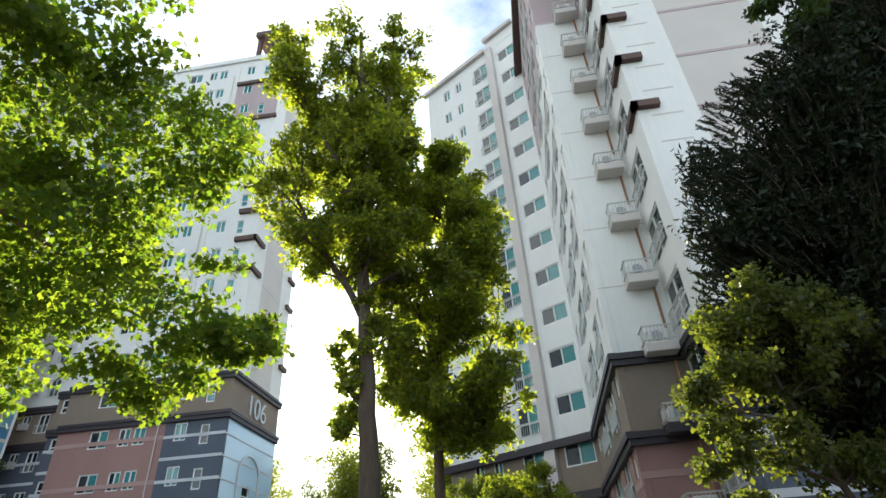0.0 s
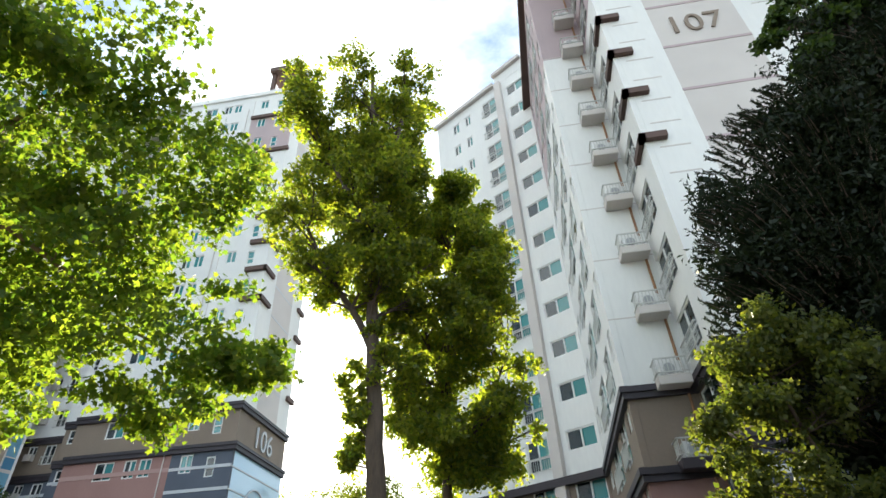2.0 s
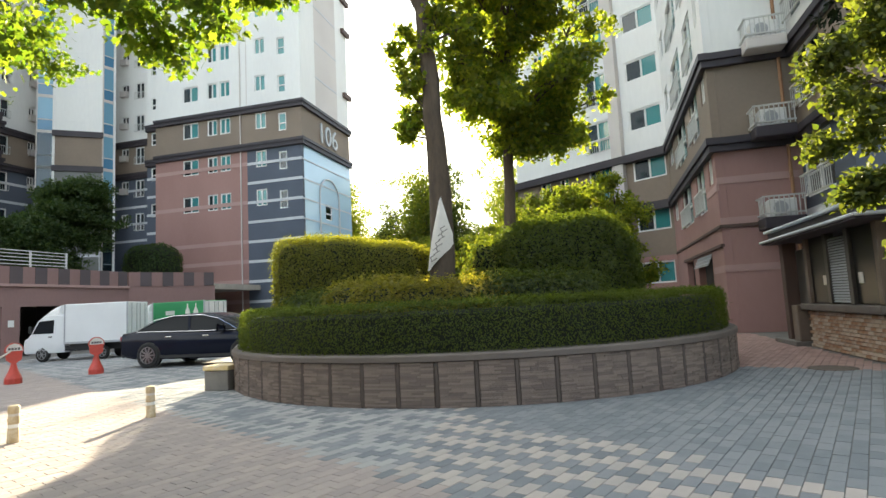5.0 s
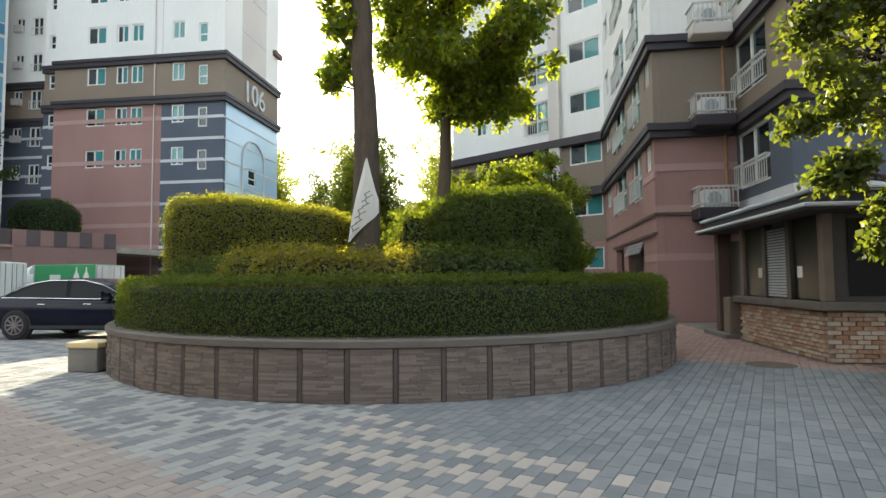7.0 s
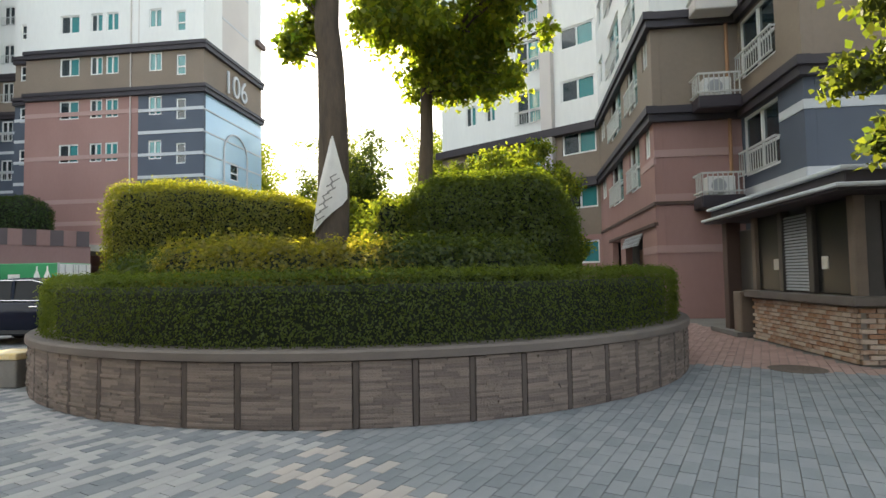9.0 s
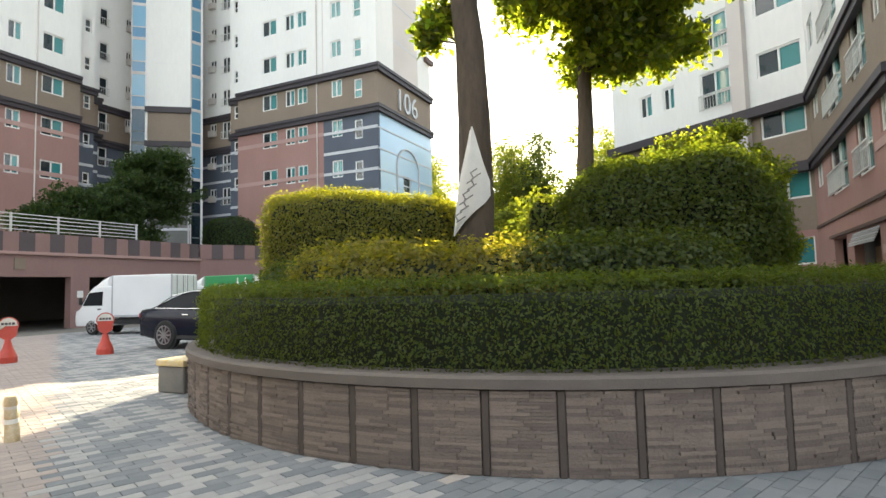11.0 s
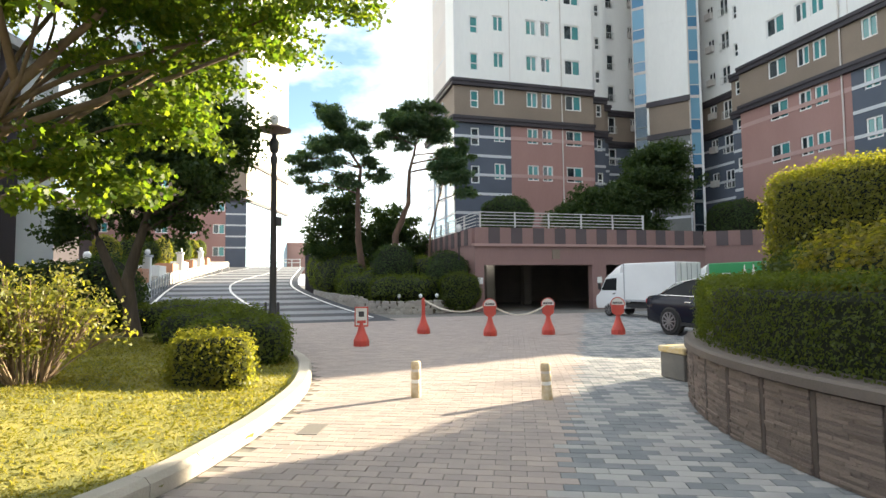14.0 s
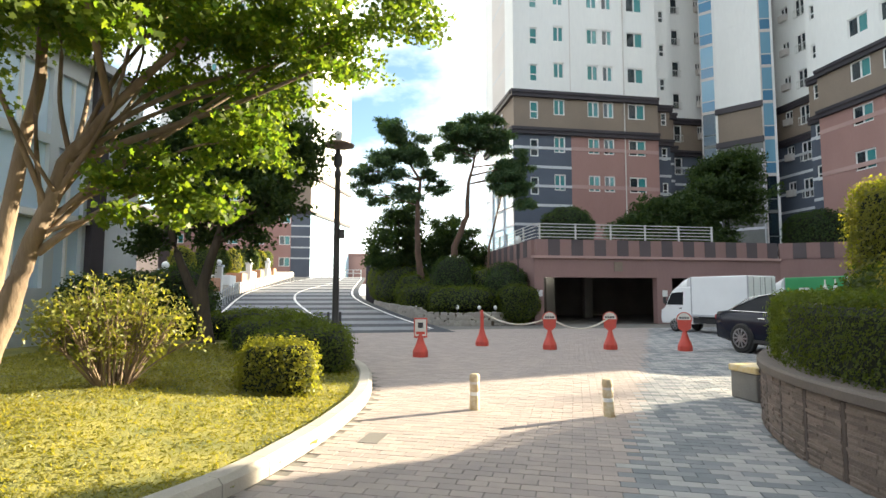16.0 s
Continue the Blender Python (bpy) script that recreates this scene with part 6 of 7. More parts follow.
for i, x in enumerate((-26, -36, -46, -56)):
    z = ramp_z(x)
    p = thing("gate_post", (x, -3.5, z), "white square lamp pillar beside the drive", "pillar", "white pillars along the drive")
    part("shaft", Geo().rbox(x - 0.2, x + 0.2, -3.65, -3.25, z, z + 2.0, 0.02, 1), WHITE, p)
    part("cap", Geo().rbox(x - 0.27, x + 0.27, -3.72, -3.18, z + 2.0, z + 2.12, 0.02, 1), STRIPE, p)
    part("lamp_globe", Geo().lathe([(0.05, z + 2.12), (0.14, z + 2.2), (0.16, z + 2.32), (0.1, z + 2.42), (0.02, z + 2.45)], 14, (x, -3.45, 0)), FRAME, p, "", True)
ORBR = mat("orange brick planter", (0.50, 0.25, 0.15), (0.40, 0.2, 0.12), 0.85, 3.0)
for i in range(8):
    x = -31 - 4.2 * i
    z = ramp_z(x) + 0.75
    tr = thing("planter_box", (x, -4.0, z), "orange brick planter box beside the drive", "planter", "planter boxes along the drive")
    part("box_side", Geo().rbox(x - 1.0, x + 1.0, -4.5, -3.3, z - 0.2, z + 0.6, 0.02, 1), ORBR if i % 2 else WHITE, tr)
    bush("shrub", "clipped cone shrub in a roadside planter box", (x, -4.2, z + 1.45), (0.75, 0.6, 0.95), 2600, 0.12, HEDGE if i % 3 else HEDGEY, 90 + i, 1.0, 0.08)

# ---- island with the pines ----
ISL = [(-50, 5.6), (-40, 5.4), (-33, 6.1), (-28.5, 7.0), (-26.3, 7.9), (-24.7, 9.0), (-24.3, 10.2), (-24.6, 11.2), (-25.6, 12.9), (-50, 12.9)]
isl_line = smooth_line([(x, y, 0) for x, y in ISL[:9]], 4)
island = solid("island_bed", Geo().prism([(p.x, p.y) for p in isl_line] + [(-50, 12.9)], 0.0, 0.55), SOIL, "raised planted island with a stone edge", "planting bed", "structure")
RUB = mat("rubble stone", (0.42, 0.385, 0.34), (0.33, 0.30, 0.265), 0.9, 5.0, bump=0.6, bscale=40, spread="object")
rr = random.Random(77)
stone_meshes = [mesh_of("stone", superquad((0, 0, 0), (0.15 + 0.035 * k, 0.06, 0.062 + 0.008 * k), 0.5, 8, 0.03, k * 3), RUB, True) for k in range(4)]
run = []
for p, q in zip(isl_line, isl_line[1:]):
    k = max(1, int((q - p).length / 0.1))
    run += [(p.lerp(q, i / k), (q - p).normalized()) for i in range(k)]
for course in range(5):
    i = rr.randrange(3)
    while i < len(run):
        p, d = run[i]
        if p.x > -34:
            ob = new("stone", stone_meshes[rr.randrange(4)])
            ob.matrix_basis = Matrix.Translation((p.x, p.y, 0.06 + 0.115 * course + ramp_z(p.x) * (0.5 if p.y < 8 else 0))) @ Matrix.Rotation(math.atan2(d.y, d.x), 4, "Z") @ Matrix.Rotation(rr.uniform(-0.15, 0.15), 4, "Y")
            hang(ob, island)
        i += 3 + rr.randrange(2)
for c, rad, n2, s2 in (((-26.6, 10.0, 1.05), (1.9, 1.9, 0.7), 9000, 61), ((-29.0, 8.6, 1.2), (2.6, 1.5, 0.8), 9000, 62), ((-34, 7.6, 1.9), (3.6, 1.6, 1.3), 9000, 63), ((-30.5, 7.9, 1.5), (2.6, 0.9, 0.95), 7000, 67), ((-40, 7.4, 2.3), (4.0, 1.6, 1.5), 7000, 68), ((-28.6, 11.2, 1.5), (2.0, 0.9, 1.2), 6000, 64)):
    bush("shrub", "mounded dark clipped shrub on the island", c, rad, n2, 0.1, HEDGE, s2, 0.8, 0.15)
bush("shrub", "tall dark clipped dome on the island", (-27.6, 9.6, 1.9), (0.95, 1.05, 1.35), 7000, 0.09, LEAFD, 65, 0.75, 0.08)
bush("shrub", "dark rounded shrub beside the garage wall", (-26.0, 11.9, 1.55), (0.95, 0.95, 1.25), 7000, 0.09, LEAFD, 66, 0.75, 0.1)
bush("shrub", "low dark shrub in front of the garage side wall", (-24.75, 12.15, 1.0), (0.6, 0.95, 0.85), 5500, 0.09, HEDGE, 69, 0.8, 0.1)
post = thing("garden_lamp", (-25.3, 12.3, 0.55), "slim dark garden lamp post with a white globe", "lamp")
part("pole", Geo().lathe([(0.05, 0.4), (0.035, 0.6), (0.03, 3.75), (0.045, 3.8)], 12, (-25.3, 12.3, 0)), INK, post, "", True)
part("globe", Geo().lathe([(0.04, 3.78), (0.13, 3.88), (0.15, 4.0), (0.1, 4.12), (0.02, 4.16)], 16, (-25.3, 12.3, 0)), FRAME, post, "white lamp globe", True)
fence = solid("garden_wall", Geo().box(-47.3, -47.0, 5.8, 13.2, 0.3, 4.5), CORNICE, "dark low wall with pale panels behind the island", "wall", "structure")
for k in range(5):
    part("wall_panel", Geo().box(-47.01, -46.95, 6.1 + 1.45 * k, 6.85 + 1.45 * k, 3.75, 4.35), STRIPE, fence)
for i, p in enumerate(isl_line[14::3]):
    ob = thing("garden_light", (p.x, p.y + 0.25, 0.55), "small white globe garden light on the island edge", "garden light", "island garden lights")
    part("globe", Geo().lathe([(0.02, 0.7), (0.07, 0.74), (0.085, 0.8), (0.06, 0.87), (0.01, 0.9)], 12, (p.x - 0.1, p.y + 0.3, 0)), FRAME, ob, "", True)
    part("stem", Geo().lathe([(0.015, 0.5), (0.015, 0.71)], 8, (p.x - 0.1, p.y + 0.3, 0)), INK, ob)

# ---- far block and side building ----
def far_block():
    b = thing("apartment_building", (-82, -6, 0), "distant white apartment block with taupe and slate base", "apartment building")
    f = Wall((-75, -20), (-75, -0.8))
    e = Wall((-75, -0.8), (-90, 4.2))
    cols = [(2 + 3.3 * k, 3.4 + 3.3 * k) for k in range(5)]
    holes = [(c[0], c[1], 5.0 + 2.85 * k, 6.2 + 2.85 * k) for k in range(15) for c in cols]
    for nm, z0, z1, m in (("red_wall", 0, 12.0, RED), ("taupe_wall", 12.0, 17.0, BROWN), ("white_wall", 17.0, 50, WHITE)):
        part(nm, zone(f, 0, f.w - 2.5 if nm == "red_wall" else f.w, z0, z1, [h for h in holes if h[2] > z0 and h[3] < z1]), m, b)
        for h in holes:
            if h[2] > z0 and h[3] < z1:
                window(f, b, *h, "two", False, "mixed")
    part("slate_wall", zone(f, f.w - 2.5, f.w, 0, 12.0, []), SLATE, b)
    for k in range(4):
        part("light_stripe", strip(f, f.w - 2.5, f.w, 6 + 1.43 * k, 6.2 + 1.43 * k, 0.03), STRIPE, b)
    part("clad_wall", zone(e, 0, e.w, 0, 12.0, []), CLADGLASS, b)
    part("pale_wall", zone(e, 0, e.w, 12.0, 17.0, []), PALE, b)
    part("white_wall", zone(e, 0, e.w, 17.0, 50, []), WHITE, b)
    for w2 in (f, e):
        for z in (17.0, 12.0):
            part("cornice", strip(w2, 0, w2.w, z, z + 0.4, 0.25 if w2 is f else 0.253), CORNICE, b)
    part("core_wall", Geo().prism([(-75.4, -19.8), (-75.4, -1.0), (-89, 3.6), (-89, -19.8)][::-1], 0, 49.5), ROOM, b)


far_block()
lb = thing("side_building", (-12, -4, 0), "pale panelled building beyond the lawn with blue glazing", "building")
sw = Wall((-9.5, -2.6), (-15.5, -0.9))
PANEL = mat("pale grey metal panel", (0.56, 0.60, 0.63), (0.47, 0.51, 0.54), 0.5, 0.7)
# Pale diffuse blue stands in for the sky mirrored in this glazing.
SKYGLASS = glass_mat("pale blue reflecting glazing", (0.52, 0.66, 0.78), 0.0, 0.12)
bays = [(0.35, 1.75), (1.95, 3.35), (3.6, 4.35)]
part("panel_wall", zone(sw, 0, sw.w, 0.1, 6.5, [(a, c, z0, z1) for a, c in bays for z0, z1 in ((1.5, 2.9), (3.1, 4.5), (4.7, 6.1))]), PANEL, lb)
for a, c in bays:
    for z0, z1 in ((1.5, 2.9), (3.1, 4.5), (4.7, 6.1)):
        part("glazing", Geo().box(a, c, 0.1, 0.12, z0, z1, sw.m), SKYGLASS, lb, "glass with the sky's reflection painted pale blue")
        part("mullion", Geo().box((a + c) / 2 - 0.03, (a + c) / 2 + 0.03, 0.04, 0.1, z0, z1, sw.m), FRAME, lb)
part("ledge", Geo().rbox(-0.1, 4.4, -0.16, 0.0, 2.92, 3.06, 0.01, 1, sw.m), FRAME, lb)
part("column", Geo().rbox(4.45, 4.9, -0.14, 0.1, 0.1, 6.5, 0.02, 1, sw.m), CORNICE, lb)
part("column", Geo().rbox(-0.3, 0.2, -0.14, 0.1, 0.1, 6.5, 0.02, 1, sw.m), CORNICE, lb)
part("core_wall", Geo().box(0.0, 6.2, 0.3, 5.0, 0.1, 6.4, sw.m), ROOM, lb)
part("roof", Geo().box(-0.3, 6.5, -0.3, 5.2, 6.5, 6.7, sw.m), GREYFRAME, lb)


# ---- right-hand bed and guard booth ----
RKERB = [(8.0, 11.0), (5.6, 11.0), (4.8, 10.5), (3.55, 8.7), (2.9, 7.3), (2.45, 5.0), (2.4, 0.0), (2.4, -6.0)]
kerb_line("kerb", RKERB, 0.22, 0.3, "pale rounded concrete edging of the planting bed", 1)
redge = [(p.x + 0.1, p.y - 0.04) for p in smooth_line([(x, y, 0) for x, y in RKERB], 4)]
solid("planting_bed", Geo().prism(redge + [(12, -6), (12, 11.0)], 0.0, 0.2), SOIL, "bare soil planting bed under the trees", "planting bed", "structure")
BRICK = mat("tan brick", (0.34, 0.185, 0.11), (0.50, 0.40, 0.32), 0.85, 8.0, bump=0.4, bscale=60, spread="object")
BRICKJ = mat("tan bricks", (0.34, 0.185, 0.11), (0.50, 0.40, 0.32), 0.85, 8.0, bump=0.4, bscale=60, spread="island")
BOOTHGLASS = glass_mat("dull dark booth glass", (0.02, 0.02, 0.02), 0.0, 0.3)
BOOTHGLASS.node_tree.nodes["Principled BSDF"].inputs["Specular IOR Level"].default_value = 0.15
MORTAR = mat("grey mortar", (0.30, 0.27, 0.24), (0.24, 0.22, 0.2), 0.95, 6.0)


def guard_booth():
    b = thing("guard_booth", (6.5, 13.5, 0), "guard booth with brick base, dark windows and flat canopy", "booth")
    x0, x1, y0, y1 = 4.42, 9.0, 11.7, 15.1
    part("base_wall", Geo().box(x0 + 0.02, x1, y0 + 0.02, y1, 0.0, 0.82), MORTAR, b)
    one = mesh_of("brick", Geo().rbox(-0.098, 0.098, -0.03, 0.02, 0.0, 0.058, 0.004, 1), BRICK)
    rb = random.Random(3)
    rest = Geo()
    for side in range(2):
        wall = Wall((x0, y1), (x0, y0)) if side == 0 else Wall((x0, y0), (x1, y0))
        for c in range(11):
            u = 0.1 if c % 2 else 0.0
            while u < wall.w - 0.05:
                w = min(0.2, wall.w - u)
                m = wall.m @ Matrix.Translation((u + w / 2, rb.uniform(-0.006, 0.006), 0.01 + c * 0.072)) @ Matrix.Diagonal((w / 0.2, 1, 1, 1))
                if side == 0 and u > 0.2:
                    ob = new("brick", one)
                    ob.matrix_basis = m
                    hang(ob, b)
                else:
                    rest.box(-0.098, 0.098, -0.03, 0.02, 0.0, 0.058, m)
                u += 0.21
    tagged(part("brick_facing", rest, BRICKJ, b), kind="stuff")
    part("sill", Geo().rbox(x0 - 0.14, x1, y0 - 0.14, y1 + 0.1, 0.82, 0.96, 0.015, 1), COPING, b, "smooth brown stone sill")
    tan = mat("brown stone post", (0.20, 0.15, 0.12), (0.15, 0.115, 0.09), 0.75, 3.0, bump=0.2)
    dk = mat("dark bronze frame", (0.06, 0.05, 0.045), (0.045, 0.04, 0.036), 0.45, 4.0)
    for y in (y0 + 0.1, y0 + 1.2, y0 + 2.2, y1 - 0.1):
        part("post", Geo().rbox(x0 + 0.0, x0 + 0.16, y - 0.08, y + 0.08, 0.96, 2.4, 0.01, 1), tan if y in (y0 + 0.1, y1 - 0.1) else dk, b)
    part("window_pane", Geo().box(x0 + 0.07, x0 + 0.085, y0 + 0.18, y0 + 1.12, 0.98, 2.38), BOOTHGLASS, b)
    part("window_pane", Geo().box(x0 + 0.07, x0 + 0.085, y0 + 2.28, y1 - 0.18, 0.98, 2.38), BOOTHGLASS, b)
    lou = part("shutter", Geo().box(x0 + 0.06, x0 + 0.08, y0 + 1.28, y0 + 2.12, 0.98, 2.3), dk, b, "grey louvred shutter")
    sl = mesh_of("slat", Geo().add([(-0.03, y0 + 1.28, -0.022), (-0.03, y0 + 2.12, -0.022), (-0.005, y0 + 2.12, 0.014), (-0.005, y0 + 1.28, 0.014), (-0.022, y0 + 1.28, -0.026), (-0.022, y0 + 2.12, -0.026), (0.002, y0 + 2.12, 0.01), (0.002, y0 + 1.28, 0.01)], [(0, 3, 2, 1), (4, 5, 6, 7), (0, 1, 5, 4), (2, 3, 7, 6), (0, 4, 7, 3), (1, 2, 6, 5)]), GREYFRAME)
    for k in range(24):
        o = new("slat", sl)
        o.matrix_basis = Matrix.Translation((x0 + 0.06, 0, 1.02 + 0.054 * k))
        hang(o, lou)
    for y in (y0 + 0.9, y0 + 2.5):
        part("notice", Geo().box(x0 + 0.055, x0 + 0.068, y - 0.09, y + 0.09, 1.35, 1.55), SIGNW, b)
    part("front_wall", Geo().box(x0 + 0.16, x1, y0 + 0.08, y0 + 0.2, 0.96, 2.39), dk, b)
    for k in range(3):
        part("window_pane", Geo().box(x0 + 0.4 + 1.4 * k, x0 + 1.65 + 1.4 * k, y0 + 0.06, y0 + 0.078, 1.05, 2.3), BOOTHGLASS, b)
    part("bench", Geo().rbox(x0 - 0.2, x0 + 0.4, y1 + 0.12, y1 + 0.5, 0.1, 0.92, 0.02, 1), tan, b, "brown stone block beside the door step")
    part("core_wall", Geo().box(x0 + 0.9, x1 - 0.2, y0 + 0.4, y1, 0.96, 2.4), ROOM, b)
    part("soffit", Geo().box(x0 - 0.5, x1 + 0.2, y0 - 0.55, y1 + 1.15, 2.39, 2.43), CORNICE, b, "dark canopy underside")
    part("roof", Geo().rbox(x0 - 0.55, x1 + 0.2, y0 - 0.62, y1 + 1.2, 2.43, 2.49, 0.015, 1), STRIPE, b, "pale canopy edge")
    part("roof", Geo().rbox(x0 - 0.35, x1 + 0.2, y0 - 0.45, y1 + 1.15, 2.49, 2.67, 0.015, 1), CORNICE, b)
    part("roof", Geo().rbox(x0 - 0.45, x1 + 0.2, y0 - 0.55, y1 + 1.15, 2.67, 2.73, 0.015, 1), STRIPE, b, "pale canopy edge")
    part("door", Geo().rbox(x0 + 0.1, x0 + 0.16, y1 + 0.05, y1 + 0.8, 0.1, 2.2, 0.01, 1), dk, b, "dark bronze entrance door")
    part("door_step", Geo().rbox(x0 - 0.3, x0 + 0.6, y1 + 0.1, y1 + 1.6, 0.0, 0.1, 0.01, 1), DARKCONC, b)
    part("pillar", Geo().rbox(x0 - 0.15, x0 + 0.15, y1 + 0.85, y1 + 1.1, 0.0, 2.39, 0.01, 1), CAP, b)


guard_booth()

# banner on the trunk
ban = thing("banner", (-2.98, 10.72, 2.0), "white pennant cloth with faded grey lettering tied round the trunk", "banner")
gb = Geo()
n, m = 14, 8
for i in range(n + 1):
    t = i / n
    z = 3.28 - 1.3 * t
    left = -2.85 - 0.32 * t
    right = -2.82 + 0.16 * min(t / 0.5, 1.0) if t < 0.68 else -2.66 - 0.46 * (t - 0.68) / 0.32
    for k in range(m + 1):
        x = left + (right - left) * k / m
        y = 10.95 - math.sqrt(max(0.005, 0.285 ** 2 - (x + 2.92) ** 2)) + 0.012 * math.sin(9 * t + 0.9 * k)
        gb.v.append((x, y, z + 0.05 * (k / m) * (1 - t)))
for i in range(n):
    for k in range(m):
        gb.f.append((i * (m + 1) + k, (i + 1) * (m + 1) + k, (i + 1) * (m + 1) + k + 1, i * (m + 1) + k + 1))
cloth = part("cloth", gb, mat("white banner cloth", (0.74, 0.72, 0.68), (0.62, 0.60, 0.57), 0.9, 3.0), ban, "", True)
FADED = mat("faded banner print", (0.30, 0.28, 0.27), (0.20, 0.19, 0.18), 0.9, 14.0)
for k in range(5):
    z, cx = 2.72 - 0.13 * k, -2.79 - 0.055 * k
    m4 = Matrix.Translation((cx, 10.645 - 0.01 * (k % 2), z)) @ Matrix.Rotation(radians(-28), 4, "Y")
    part("letter_bar", Geo().box(-0.07, 0.07, -0.004, 0.004, -0.045, -0.03, m4).box(0.025 if k % 2 else -0.05, 0.042 if k % 2 else -0.033, -0.004, 0.004, -0.045, 0.045, m4).box(-0.04, 0.06, -0.004, 0.004, 0.03, 0.045, m4), FADED, cloth)


# ---- vehicles ----
TYRE = mat("tyre rubber", (0.025, 0.025, 0.026), (0.018, 0.018, 0.018), 0.85, 20.0)
ALLOY = mat("alloy rim", (0.45, 0.46, 0.48), (0.38, 0.39, 0.41), 0.3, 10.0, 0.9)
NAVY = mat("dark navy car paint", (0.010, 0.013, 0.026), (0.008, 0.010, 0.020), 0.18, 1.0)
NAVY.node_tree.nodes["Principled BSDF"].inputs["Specular IOR Level"].default_value = 0.2
CARGLASS = glass_mat("tinted car glass", (0.02, 0.022, 0.025), 0.1)
CARGLASS.node_tree.nodes["Principled BSDF"].inputs["Specular IOR Level"].default_value = 0.05
CHROME = mat("chrome trim", (0.75, 0.75, 0.76), (0.65, 0.65, 0.66), 0.15, 8.0, 1.0)
TRUCKW = mat("white truck paint", (0.78, 0.79, 0.80), (0.70, 0.71, 0.72), 0.35, 0.8, coat=0.3)
BLACKP = mat("black plastic", (0.03, 0.03, 0.032), (0.022, 0.022, 0.024), 0.6, 6.0)
REDLAMP = mat("red tail lamp", (0.45, 0.02, 0.03), (0.35, 0.015, 0.02), 0.2, 6.0, coat=1.0)
GREENP = mat("green truck paint", (0.03, 0.28, 0.10), (0.025, 0.22, 0.08), 0.4, 0.9)


def wheel(t, x, y, r, w, spokes):
    m = Matrix.Translation((x, y, r)) @ Matrix.Rotation(radians(90), 4, "X")
    tyre = part("wheel", Geo().lathe([(r * 0.62, -w / 2), (r * 0.9, -w / 2), (r, -w * 0.32), (r, w * 0.32), (r * 0.9, w / 2), (r * 0.62, w / 2), (r * 0.6, 0)], 28, (0, 0, 0), m), TYRE, t, "", True)
    s = 1 if y < 0 else -1
    part("rim", Geo().lathe([(r * 0.66, w * 0.5 * s - 0.004), (r * 0.66, w * 0.5 * s + 0.004)], 24, (0, 0, 0), m), BLACKP, tyre)
    g = Geo().lathe([(r * 0.15, w * 0.5 * s), (r * 0.15, w * 0.5 * s + 0.024 * s)], 12, (0, 0, 0), m)
    for k in range(spokes):
        a = 2 * math.pi * k / spokes
        g.box(r * 0.1, r * 0.62, -0.018, 0.018, w * 0.5 * s + (0.004 if s > 0 else -0.02), w * 0.5 * s + (0.02 if s > 0 else -0.004), m @ Matrix.Rotation(a, 4, "Z"))
    for k in range(24):
        a = 2 * math.pi * k / 24
        g.box(r * 0.6, r * 0.66, -r * 0.09, r * 0.09, w * 0.5 * s + (0.004 if s > 0 else -0.022), w * 0.5 * s + (0.022 if s > 0 else -0.004), m @ Matrix.Rotation(a, 4, "Z"))
    part("wheel_spokes", g, ALLOY, tyre)


def loft(stations):
    """A shell through cross-sections: each station is x and a half section of (y, z) from the bottom middle to the top middle."""
    g = Geo()
    k = len(stations[0][1]) * 2 - 2
    for x, half in stations:
        full = list(half) + [(-y, z) for y, z in reversed(half[1:-1])]
        g.v += [(x, y, z) for y, z in full]
    for i in range(len(stations) - 1):
        for j in range(k):
            g.f.append((i * k + j, i * k + (j + 1) % k, (i + 1) * k + (j + 1) % k, (i + 1) * k + j))
    g.f.append(tuple(reversed(range(k))))
    g.f.append(tuple(range((len(stations) - 1) * k, len(stations) * k)))
    return g


